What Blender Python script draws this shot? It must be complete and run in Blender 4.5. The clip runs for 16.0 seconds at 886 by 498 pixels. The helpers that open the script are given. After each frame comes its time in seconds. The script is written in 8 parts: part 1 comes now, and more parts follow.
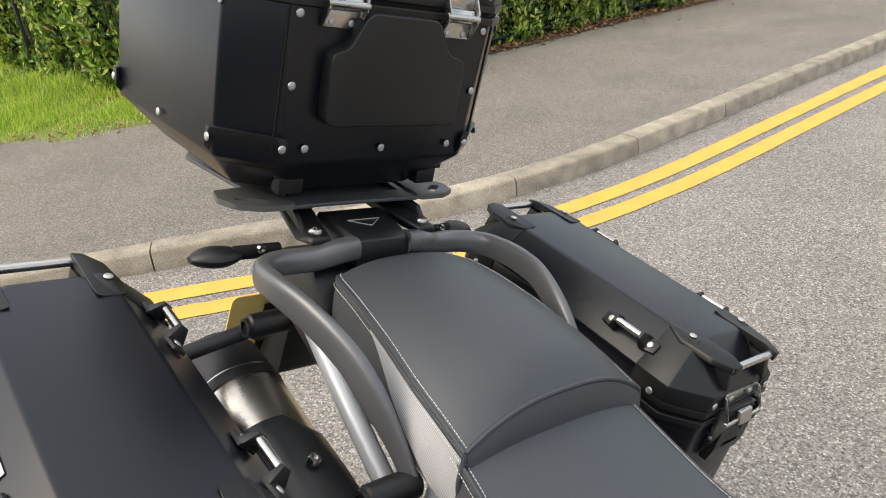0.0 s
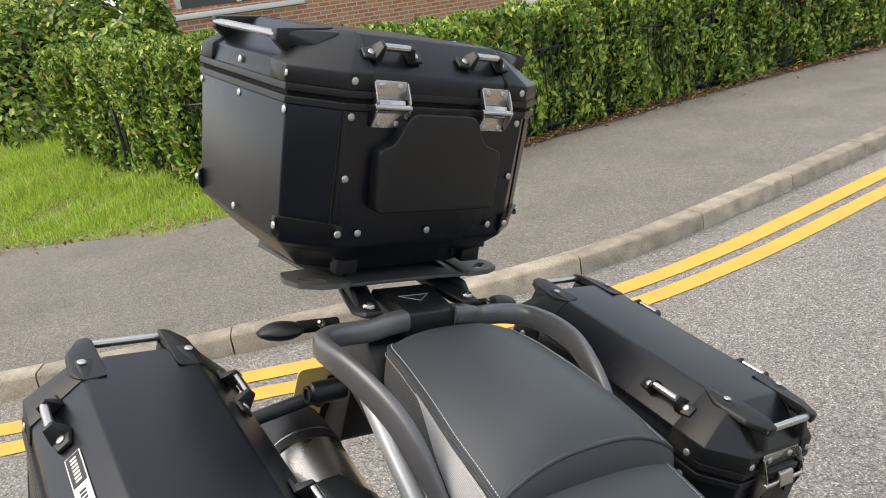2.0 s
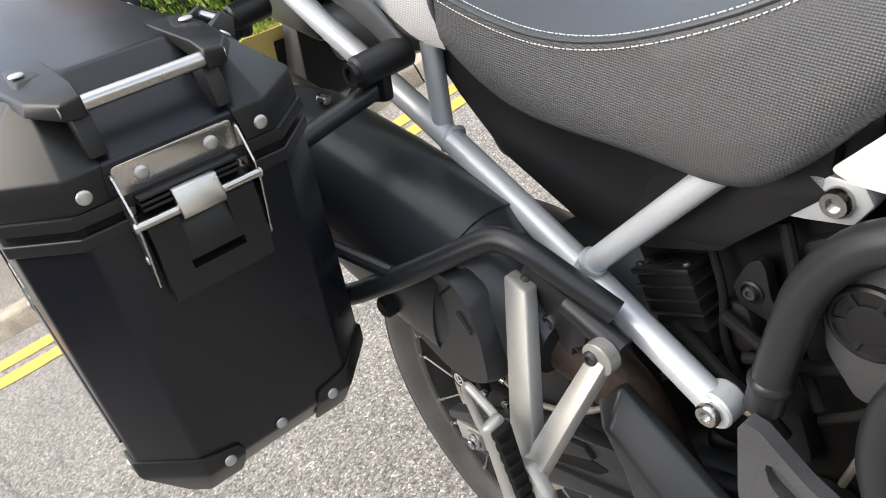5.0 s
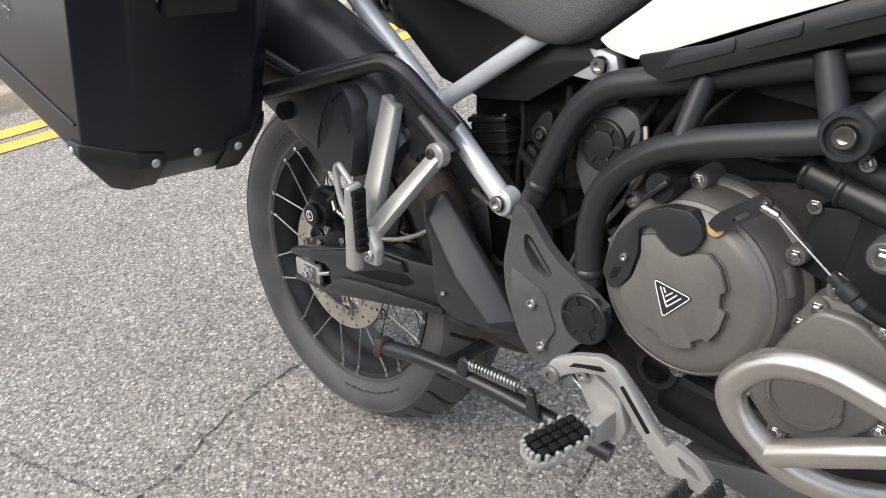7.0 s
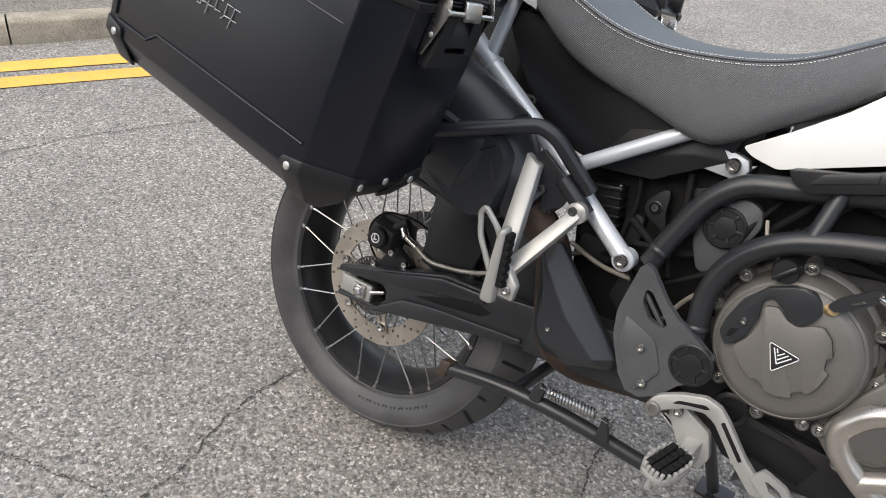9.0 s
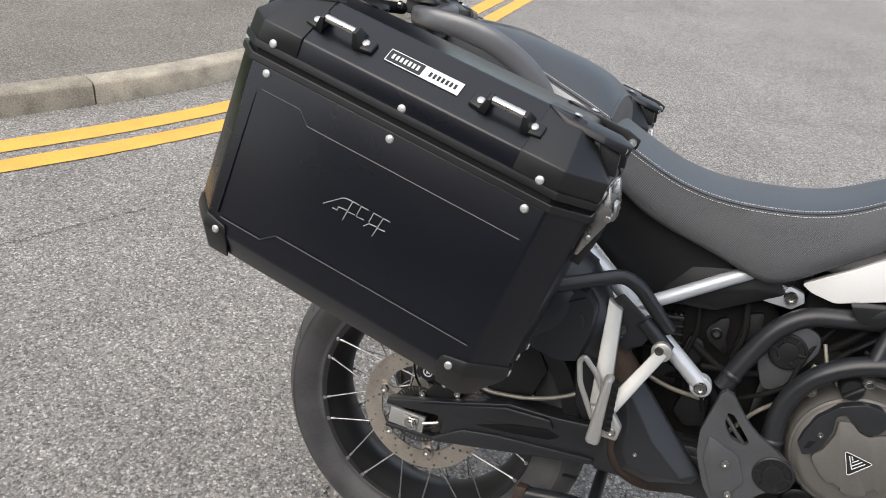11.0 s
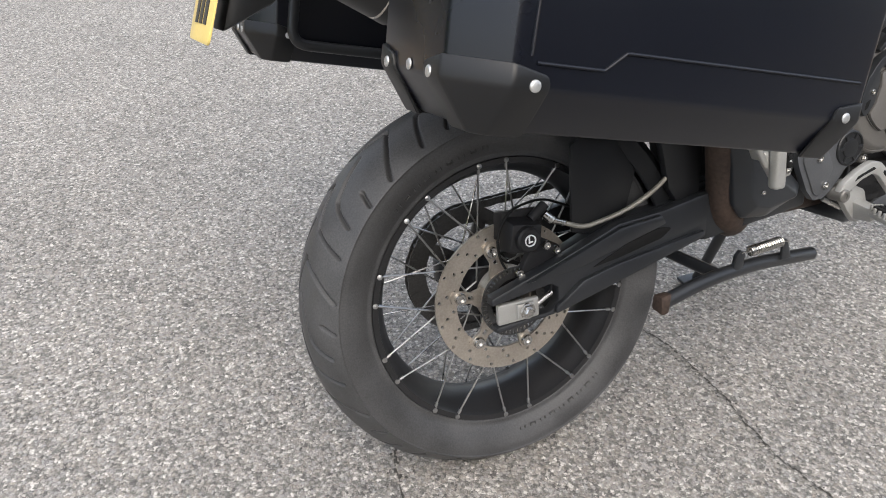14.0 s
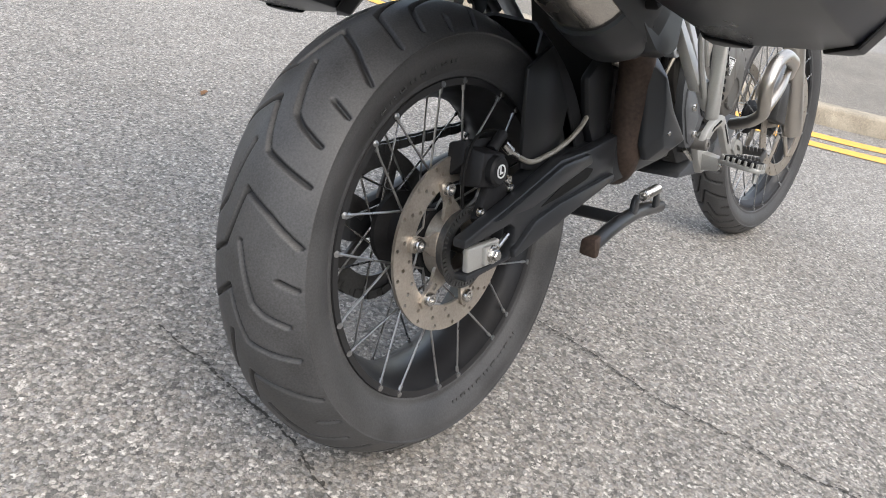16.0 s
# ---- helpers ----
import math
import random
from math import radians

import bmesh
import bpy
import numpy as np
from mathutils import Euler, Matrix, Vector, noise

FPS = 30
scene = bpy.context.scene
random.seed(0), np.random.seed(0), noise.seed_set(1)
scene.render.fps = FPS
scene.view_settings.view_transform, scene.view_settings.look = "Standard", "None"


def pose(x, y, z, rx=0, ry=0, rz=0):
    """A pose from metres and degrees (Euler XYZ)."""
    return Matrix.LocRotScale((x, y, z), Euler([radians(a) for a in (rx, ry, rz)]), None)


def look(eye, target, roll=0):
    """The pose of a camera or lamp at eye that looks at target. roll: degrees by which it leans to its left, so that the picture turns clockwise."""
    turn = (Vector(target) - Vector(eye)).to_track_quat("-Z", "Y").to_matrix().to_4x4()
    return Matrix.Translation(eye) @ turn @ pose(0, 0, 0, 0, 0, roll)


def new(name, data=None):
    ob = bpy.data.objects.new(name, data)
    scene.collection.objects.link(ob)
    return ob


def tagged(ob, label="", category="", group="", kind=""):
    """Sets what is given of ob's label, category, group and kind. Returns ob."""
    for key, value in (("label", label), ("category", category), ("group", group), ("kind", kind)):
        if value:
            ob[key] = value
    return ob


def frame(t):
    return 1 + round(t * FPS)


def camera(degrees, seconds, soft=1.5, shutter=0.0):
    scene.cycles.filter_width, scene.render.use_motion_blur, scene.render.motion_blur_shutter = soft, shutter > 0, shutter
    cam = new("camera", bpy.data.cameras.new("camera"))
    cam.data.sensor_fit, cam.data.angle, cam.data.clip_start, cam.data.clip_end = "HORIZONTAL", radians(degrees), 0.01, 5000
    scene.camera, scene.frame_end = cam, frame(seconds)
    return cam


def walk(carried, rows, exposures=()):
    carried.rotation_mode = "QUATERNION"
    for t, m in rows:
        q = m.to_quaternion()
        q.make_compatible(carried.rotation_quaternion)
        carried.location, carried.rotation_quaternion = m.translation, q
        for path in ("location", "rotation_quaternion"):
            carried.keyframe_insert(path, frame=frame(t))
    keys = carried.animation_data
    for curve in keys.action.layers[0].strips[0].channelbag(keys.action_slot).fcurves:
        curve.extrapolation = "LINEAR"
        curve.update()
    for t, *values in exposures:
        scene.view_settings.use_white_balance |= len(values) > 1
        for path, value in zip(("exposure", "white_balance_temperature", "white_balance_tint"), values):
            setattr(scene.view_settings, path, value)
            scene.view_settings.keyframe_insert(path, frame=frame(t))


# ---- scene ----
cam = camera(61.0, 16.0, soft=1.0)
PATH = [
    (0, (0.674, -0.277, 1.446), (-0.756, 0.84, 0.604), -5.5),
    (0.5, (0.739, -0.294, 1.472), (-0.791, 0.779, 0.76), -5.3),
    (1, (0.769, -0.303, 1.474), (-0.808, 0.753, 0.842), -5.6),
    (1.5, (0.771, -0.303, 1.472), (-0.822, 0.745, 0.871), -6.6),
    (2, (0.779, -0.299, 1.467), (-0.821, 0.731, 0.851), -8.9),
    (2.5, (0.787, -0.287, 1.445), (-0.822, 0.693, 0.776), -13.1),
    (3, (0.771, -0.25, 1.383), (-0.858, 0.641, 0.64), -18.9),
    (3.5, (0.78, -0.232, 1.314), (-0.874, 0.544, 0.5), -25.6),
    (4, (0.795, -0.207, 1.241), (-0.877, 0.474, 0.381), -31.1),
    (4.5, (0.795, -0.228, 1.165), (-0.865, 0.436, 0.268), -33.2),
    (5, (0.802, -0.31, 1.084), (-0.803, 0.408, 0.13), -32.5),
    (5.2, (0.807, -0.349, 1.063), (-0.76, 0.406, 0.075), -31.3),
    (7.3, (1.031, -0.615, 1.063), (-0.226, 0.49, -0.03), -8.1),
    (7.5, (1.027, -0.633, 1.067), (-0.201, 0.506, -0.026), -6.1),
    (8, (0.962, -0.712, 1.075), (-0.177, 0.516, -0.019), -1.6),
    (8.5, (0.855, -0.828, 1.108), (-0.18, 0.495, 0.021), 2.3),
    (9, (0.757, -0.936, 1.176), (-0.176, 0.468, 0.101), 5.3),
    (9.2, (0.734, -0.974, 1.195), (-0.164, 0.46, 0.128), 6.2),
    (11.3, (0.289, -1.107, 1.358), (-0.199, 0.553, 0.356), 5.7),
    (11.5, (0.242, -1.128, 1.359), (-0.2, 0.546, 0.358), 4.3),
    (12, (0.12, -1.128, 1.36), (-0.196, 0.567, 0.347), 0.1),
    (12.5, (-0.018, -1.059, 1.347), (-0.169, 0.639, 0.303), -4.3),
    (13, (-0.161, -1.001, 1.292), (-0.064, 0.677, 0.209), -5.6),
    (13.5, (-0.362, -0.952, 1.2), (0.034, 0.667, 0.094), -3.2),
    (14, (-0.503, -0.851, 1.057), (0.196, 0.665, -0.044), 1.7),
    (14.5, (-0.611, -0.706, 0.921), (0.371, 0.671, -0.147), 7.2),
    (15, (-0.665, -0.61, 0.798), (0.556, 0.623, -0.196), 11.1),
    (15.5, (-0.741, -0.535, 0.777), (0.655, 0.556, -0.152), 13.7),
    (16, (-0.798, -0.515, 0.784), (0.702, 0.463, -0.107), 15.1),
]
walk(cam, [(t, look(eye, target, roll)) for t, eye, target, roll in PATH], exposures=[(0, 1.12, 7250, 10), (1.0, 1.05, 7100, 10), (2.0, 1.03, 7100, 10), (3.0, 1.25, 7150, 10), (4.0, 1.52, 7050, 10), (5.0, 1.55, 6950, 10), (7.5, 1.3, 6700, 10), (9.0, 1.13, 6700, 10), (11.3, 0.98, 6670, 10), (12.5, 1.07, 6650, 10), (13.5, 1.22, 6650, 10), (14.5, 1.35, 6650, 10), (16.0, 1.37, 6650, 10)])

# ---- world and light ----
world = bpy.data.worlds.new("sky")
scene.world = world
world.use_nodes = True
wn, wl = world.node_tree.nodes, world.node_tree.links
sky = wn.new("ShaderNodeTexSky")
sky.sky_type = "NISHITA"
sky.sun_disc = False
sky.sun_elevation, sky.sun_rotation = radians(52), radians(200)
sky.air_density, sky.dust_density, sky.ozone_density = 1.0, 2.4, 1.0
soft_sky = wn.new("ShaderNodeHueSaturation")
soft_sky.inputs["Saturation"].default_value = 1.05
wl.new(sky.outputs[0], soft_sky.inputs["Color"])
# thin broken cloud that whitens the sky all round
cloud_at = wn.new("ShaderNodeTexCoord")
cloud = wn.new("ShaderNodeTexNoise")
cloud.inputs["Scale"].default_value, cloud.inputs["Detail"].default_value, cloud.inputs["Roughness"].default_value = 2.2, 6, 0.6
wl.new(cloud_at.outputs["Generated"], cloud.inputs["Vector"])
cover = wn.new("ShaderNodeMapRange")
cover.inputs[1].default_value, cover.inputs[2].default_value = 0.35, 0.65
cover.inputs[3].default_value, cover.inputs[4].default_value = 0.06, 0.5
wl.new(cloud.outputs["Fac"], cover.inputs[0])
veil = wn.new("ShaderNodeMixRGB")
veil.inputs[2].default_value = (9.0, 9.3, 9.8, 1)
up = wn.new("ShaderNodeSeparateXYZ")
wl.new(cloud_at.outputs["Generated"], up.inputs[0])
deck = wn.new("ShaderNodeMapRange")
deck.inputs[1].default_value, deck.inputs[2].default_value = 0.55, 0.95
deck.inputs[3].default_value, deck.inputs[4].default_value = 0.0, 0.75
wl.new(up.outputs["Z"], deck.inputs[0])
most = wn.new("ShaderNodeMath")
most.operation = "MAXIMUM"
wl.new(cover.outputs[0], most.inputs[0])
wl.new(deck.outputs[0], most.inputs[1])
wl.new(most.outputs[0], veil.inputs[0])
wl.new(soft_sky.outputs[0], veil.inputs[1])
wl.new(veil.outputs[0], wn["Background"].inputs[0])
wn["Background"].inputs[1].default_value = 0.115

sun = new("sun", bpy.data.lights.new("sun", "SUN"))
sun.data.energy, sun.data.angle, sun.data.color = 1.15, radians(50), (1.0, 0.94, 0.85)
sun.matrix_world = look((0, 0, 30), (0.9, 2.6, 27.0))


# ---- materials ----
def ramp_node(nt, stops):
    r = nt.nodes.new("ShaderNodeValToRGB")
    while len(r.color_ramp.elements) < len(stops):
        r.color_ramp.elements.new(0.5)
    for e, (p, c) in zip(r.color_ramp.elements, stops):
        e.position, e.color = p, (*c, 1)
    return r


def mat(name, col, rough=0.5, metal=0.0, var=0.12, big=6.0, fine=180.0, bump=0.1, depth=0.0006, coat=0.0, rvar=0.08, ior=1.45, random_tint=0.0, spec=0.5):
    """A surface with stains at a large scale, grain at a fine one, and a fine relief."""
    m = bpy.data.materials.new(name)
    m.use_nodes = True
    nt = m.node_tree
    b = nt.nodes["Principled BSDF"]
    tc = nt.nodes.new("ShaderNodeTexCoord")
    n1, n2 = nt.nodes.new("ShaderNodeTexNoise"), nt.nodes.new("ShaderNodeTexNoise")
    n1.inputs["Scale"].default_value, n1.inputs["Detail"].default_value = big, 6
    n2.inputs["Scale"].default_value, n2.inputs["Detail"].default_value = fine, 3
    for n in (n1, n2):
        nt.links.new(tc.outputs["Object"], n.inputs["Vector"])
    mix = nt.nodes.new("ShaderNodeMath")
    mix.operation = "ADD"
    nt.links.new(n1.outputs["Fac"], mix.inputs[0])
    nt.links.new(n2.outputs["Fac"], mix.inputs[1])
    lo, hi = [max(0, c * (1 - var)) for c in col], [min(1, c * (1 + var)) for c in col]
    r = ramp_node(nt, [(0.3, lo), (0.7, hi)])
    half = nt.nodes.new("ShaderNodeMath")
    half.operation = "MULTIPLY"
    half.inputs[1].default_value = 0.5
    nt.links.new(mix.outputs[0], half.inputs[0])
    nt.links.new(half.outputs[0], r.inputs[0])
    out = r.outputs[0]
    if random_tint:
        info = nt.nodes.new("ShaderNodeObjectInfo")
        mr = nt.nodes.new("ShaderNodeMapRange")
        mr.inputs[3].default_value, mr.inputs[4].default_value = 1 - random_tint, 1 + random_tint
        nt.links.new(info.outputs["Random"], mr.inputs[0])
        hs = nt.nodes.new("ShaderNodeHueSaturation")
        nt.links.new(mr.outputs[0], hs.inputs["Value"])
        nt.links.new(out, hs.inputs["Color"])
        out = hs.outputs[0]
    nt.links.new(out, b.inputs["Base Color"])
    rr = nt.nodes.new("ShaderNodeMapRange")
    rr.inputs[1].default_value, rr.inputs[2].default_value = 0.3, 0.7
    rr.inputs[3].default_value, rr.inputs[4].default_value = max(0.02, rough - rvar), min(1, rough + rvar)
    nt.links.new(n1.outputs["Fac"], rr.inputs[0])
    nt.links.new(rr.outputs[0], b.inputs["Roughness"])
    b.inputs["Metallic"].default_value = metal
    b.inputs["IOR"].default_value = ior
    b.inputs["Specular IOR Level"].default_value = spec
    b.inputs["Coat Weight"].default_value = coat
    b.inputs["Coat Roughness"].default_value = 0.08
    if bump:
        bp = nt.nodes.new("ShaderNodeBump")
        bp.inputs["Strength"].default_value, bp.inputs["Distance"].default_value = bump, depth
        nt.links.new(n2.outputs["Fac"], bp.inputs["Height"])
        nt.links.new(bp.outputs[0], b.inputs["Normal"])
    return m


def tarmac(name, stops, chip, rough, patch_lo, patch_hi, depth):
    """Stone chips in bitumen, with lighter and darker patches."""
    m = bpy.data.materials.new(name)
    m.use_nodes = True
    nt = m.node_tree
    b = nt.nodes["Principled BSDF"]
    tc = nt.nodes.new("ShaderNodeTexCoord")
    v = nt.nodes.new("ShaderNodeTexVoronoi")
    v.inputs["Scale"].default_value = chip
    v.inputs["Randomness"].default_value = 1.0
    wob = nt.nodes.new("ShaderNodeTexNoise")
    wob.inputs["Scale"].default_value, wob.inputs["Detail"].default_value = chip * 1.3, 2
    add = nt.nodes.new("ShaderNodeVectorMath")
    add.operation = "MULTIPLY_ADD"
    add.inputs[1].default_value = (0.012, 0.012, 0.012)
    nt.links.new(tc.outputs["Object"], wob.inputs["Vector"])
    nt.links.new(wob.outputs["Color"], add.inputs[0])
    nt.links.new(tc.outputs["Object"], add.inputs[2])
    nt.links.new(add.outputs[0], v.inputs["Vector"])
    sep = nt.nodes.new("ShaderNodeSeparateColor")
    nt.links.new(v.outputs["Color"], sep.inputs[0])
    chips = ramp_node(nt, stops)
    nt.links.new(sep.outputs[0], chips.inputs[0])
    gap = nt.nodes.new("ShaderNodeMapRange")
    gap.inputs[1].default_value, gap.inputs[2].default_value = 0.35, 0.75
    gap.inputs[3].default_value, gap.inputs[4].default_value = 1.0, 0.55
    nt.links.new(v.outputs["Distance"], gap.inputs[0])
    patch = nt.nodes.new("ShaderNodeTexNoise")
    patch.inputs["Scale"].default_value, patch.inputs["Detail"].default_value = 1.3, 8
    patch.inputs["Roughness"].default_value = 0.65
    nt.links.new(tc.outputs["Object"], patch.inputs["Vector"])
    pr = nt.nodes.new("ShaderNodeMapRange")
    pr.inputs[1].default_value, pr.inputs[2].default_value = 0.3, 0.7
    pr.inputs[3].default_value, pr.inputs[4].default_value = patch_lo, patch_hi
    nt.links.new(patch.outputs["Fac"], pr.inputs[0])
    mul = nt.nodes.new("ShaderNodeMath")
    mul.operation = "MULTIPLY"
    nt.links.new(gap.outputs[0], mul.inputs[0])
    nt.links.new(pr.outputs[0], mul.inputs[1])
    hs = nt.nodes.new("ShaderNodeVectorMath")
    hs.operation = "SCALE"
    nt.links.new(chips.outputs[0], hs.inputs[0])
    nt.links.new(mul.outputs[0], hs.inputs["Scale"])
    nt.links.new(hs.outputs[0], b.inputs["Base Color"])
    b.inputs["Roughness"].default_value = rough
    bp = nt.nodes.new("ShaderNodeBump")
    bp.inputs["Strength"].default_value, bp.inputs["Distance"].default_value = 0.9, depth
    bp.invert = True
    nt.links.new(v.outputs["Distance"], bp.inputs["Height"])
    nt.links.new(bp.outputs[0], b.inputs["Normal"])
    return m


def weave(name, col, rough, scale, depth):
    """Embossed vinyl with a tight dotted grain."""
    m = mat(name, col, rough, var=0.1, big=5, fine=scale, bump=0)
    nt = m.node_tree
    tc = [n for n in nt.nodes if n.type == "TEX_COORD"][0]
    # rows of dots: one wave along the seat times one across its slope
    sep = nt.nodes.new("ShaderNodeSeparateXYZ")
    nt.links.new(tc.outputs["Object"], sep.inputs[0])

    def calc(op, p, q):
        n = nt.nodes.new("ShaderNodeMath")
        n.operation = op
        for sock, val in zip(n.inputs, (p, q)):
            if val is None:
                continue
            if isinstance(val, float):
                sock.default_value = val
            else:
                nt.links.new(val, sock)
        return n.outputs[0]

    # lean the second axis so that it advances over steep and flat parts alike
    lean = calc("ADD", sep.outputs["Z"], calc("MULTIPLY", calc("ABSOLUTE", sep.outputs["Y"], None), -0.6))
    w1 = calc("SINE", calc("MULTIPLY", calc("ADD", sep.outputs["X"], calc("MULTIPLY", lean, 0.5)), scale), None)
    w2 = calc("SINE", calc("MULTIPLY", calc("SUBTRACT", lean, calc("MULTIPLY", sep.outputs["X"], 0.5)), scale), None)
    dots = calc("MULTIPLY", w1, w2)
    bsdf = nt.nodes["Principled BSDF"]
    bp = nt.nodes.new("ShaderNodeBump")
    bp.inputs["Strength"].default_value, bp.inputs["Distance"].default_value = 0.7, depth
    nt.links.new(dots, bp.inputs["Height"])
    nt.links.new(bp.outputs[0], bsdf.inputs["Normal"])
    # shade of the relief put into the colour: hollows darker, dots lighter
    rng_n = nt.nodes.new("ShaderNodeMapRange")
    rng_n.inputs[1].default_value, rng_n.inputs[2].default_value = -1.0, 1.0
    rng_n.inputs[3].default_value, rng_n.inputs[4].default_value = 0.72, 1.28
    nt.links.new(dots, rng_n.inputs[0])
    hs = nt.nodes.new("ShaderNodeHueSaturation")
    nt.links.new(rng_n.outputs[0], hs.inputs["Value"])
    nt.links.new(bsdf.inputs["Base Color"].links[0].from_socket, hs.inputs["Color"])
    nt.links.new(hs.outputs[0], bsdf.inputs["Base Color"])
    return m


M_ROAD = tarmac("worn_road_tarmac", [(0.0, (0.105, 0.099, 0.091)), (0.25, (0.22, 0.209, 0.192)), (0.5, (0.31, 0.28, 0.244)), (0.68, (0.285, 0.276, 0.265)), (0.86, (0.4, 0.37, 0.332)), (1.0, (0.61, 0.575, 0.53))], 165, 0.8, 0.84, 1.14, 0.003)
M_PATH = tarmac("footway_tarmac", [(0.0, (0.135, 0.122, 0.103)), (0.6, (0.25, 0.227, 0.193)), (1.0, (0.42, 0.385, 0.335))], 190, 0.85, 0.78, 1.14, 0.003)
M_KERB = mat("kerb_concrete", (0.315, 0.28, 0.222), 0.9, var=0.55, big=9, fine=160, bump=0.7, depth=0.004, random_tint=0.14)
M_YELLOW = mat("yellow_road_paint", (0.7, 0.375, 0.07), 0.75, var=0.18, big=7, fine=150, bump=0.6, depth=0.002)
# paint worn through to the stone here and there
nt = M_YELLOW.node_tree
worn_n = nt.nodes.new("ShaderNodeTexNoise")
worn_n.inputs["Scale"].default_value, worn_n.inputs["Detail"].default_value, worn_n.inputs["Roughness"].default_value = 28, 8, 0.75
nt.links.new([n for n in nt.nodes if n.type == "TEX_COORD"][0].outputs["Object"], worn_n.inputs["Vector"])
worn_r = nt.nodes.new("ShaderNodeMapRange")
worn_r.inputs[1].default_value, worn_r.inputs[2].default_value = 0.54, 0.7
worn_r.inputs[3].default_value, worn_r.inputs[4].default_value = 0.0, 0.75
nt.links.new(worn_n.outputs["Fac"], worn_r.inputs[0])
worn_m = nt.nodes.new("ShaderNodeMixRGB")
worn_m.inputs[2].default_value = (0.3, 0.26, 0.2, 1)
paint_b = nt.nodes["Principled BSDF"]
nt.links.new(paint_b.inputs["Base Color"].links[0].from_socket, worn_m.inputs[1])
nt.links.new(worn_r.outputs[0], worn_m.inputs[0])
nt.links.new(worn_m.outputs[0], paint_b.inputs["Base Color"])
M_CASE = mat("black_powder_coat", (0.0045, 0.0055, 0.0092), 0.3, var=0.15, big=3, fine=900, bump=0.12, depth=0.0002, rvar=0.05)
M_PLASTIC = mat("black_grained_plastic", (0.009, 0.0095, 0.0105), 0.42, var=0.15, big=8, fine=1400, bump=0.18, depth=0.0002, rvar=0.05)
M_GASKET = mat("black_seal", (0.008, 0.008, 0.008), 0.75, bump=0, spec=0.2)
M_STEEL = mat("satin_stainless_steel", (0.5, 0.49, 0.47), 0.26, 1.0, var=0.08, big=20, fine=600, bump=0.05, depth=0.0002)
M_RIVET = mat("zinc_rivet", (0.55, 0.55, 0.54), 0.5, 0.9, var=0.15, big=40, fine=900, bump=0.05)
M_BRUSHED = mat("brushed_exhaust_steel", (0.55, 0.52, 0.48), 0.25, 1.0, var=0.12, big=12, fine=400, bump=0.08, depth=0.0003)
M_WING = mat("dark_grey_coat", (0.11, 0.11, 0.108), 0.42, 0.3, var=0.1, big=10, fine=500, bump=0.05)
M_TYRE = mat("tyre_rubber", (0.05, 0.05, 0.051), 0.5, var=0.5, big=16, fine=420, bump=0.22, depth=0.0006, rvar=0.12)
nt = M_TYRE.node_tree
# groove shade put into the rubber's colour, darker the deeper the cut
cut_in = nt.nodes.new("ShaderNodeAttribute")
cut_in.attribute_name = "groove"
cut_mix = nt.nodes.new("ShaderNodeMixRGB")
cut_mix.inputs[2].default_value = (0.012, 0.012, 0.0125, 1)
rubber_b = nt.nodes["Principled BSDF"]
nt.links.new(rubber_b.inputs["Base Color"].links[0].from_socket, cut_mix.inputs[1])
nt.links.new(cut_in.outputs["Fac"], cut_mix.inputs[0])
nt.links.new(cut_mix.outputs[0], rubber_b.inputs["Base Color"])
M_RIM = mat("black_anodised_rim", (0.014, 0.014, 0.015), 0.36, var=0.25, big=14, fine=300, bump=0.05)
M_SPOKE = mat("spoke_steel", (0.42, 0.42, 0.42), 0.3, 1.0, var=0.2, big=30, fine=500, bump=0)
M_CAST = mat("dark_grey_casting", (0.072, 0.075, 0.08), 0.42, 0.2, var=0.2, big=14, fine=420, bump=0.2, depth=0.0005)
M_SATIN = mat("satin_black_paint", (0.019, 0.0205, 0.023), 0.36, var=0.2, big=7, fine=500, bump=0.06, rvar=0.08)
M_ENGINE = mat("dark_engine_casting", (0.012, 0.012, 0.013), 0.55, spec=0.3, var=0.3, big=12, fine=300, bump=0.25, depth=0.0008)
M_GUNMETAL = mat("gunmetal_cover", (0.14, 0.134, 0.125), 0.48, 0.35, var=0.12, big=9, fine=400, bump=0.12, depth=0.0004)
M_SILVER = mat("silver_frame_paint", (0.5, 0.53, 0.56), 0.38, 0.35, var=0.08, big=10, fine=600, bump=0.08, depth=0.0003)
M_ALU = mat("cast_aluminium", (0.38, 0.378, 0.362), 0.42, 0.5, var=0.1, big=16, fine=500, bump=0.12, depth=0.0004)
M_NICKEL = mat("titanium_grey_tube", (0.47, 0.44, 0.4), 0.34, 0.85, var=0.1, big=10, fine=500, bump=0.05)
M_WHITE = mat("white_tank_paint", (0.66, 0.66, 0.65), 0.2, var=0.03, big=3, fine=300, bump=0, coat=0.6)
M_SEAT = mat("black_seat_vinyl", (0.046, 0.052, 0.06), 0.46, var=0.12, big=4, fine=700, bump=0.35, depth=0.0004, rvar=0.05)
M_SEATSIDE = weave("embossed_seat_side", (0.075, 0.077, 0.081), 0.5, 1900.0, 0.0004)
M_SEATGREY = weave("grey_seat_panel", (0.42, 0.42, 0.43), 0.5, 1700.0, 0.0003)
M_THREAD = mat("pale_thread", (0.6, 0.6, 0.58), 0.8, bump=0)
M_TAIL = mat("graphite_grab_rail", (0.13, 0.132, 0.138), 0.34, 0.4, var=0.1, big=8, fine=700, bump=0.1, depth=0.0003)
M_SHIELD = mat("heat_shield_black", (0.02, 0.022, 0.025), 0.36, var=0.15, big=5, fine=900, bump=0.08, depth=0.0002)
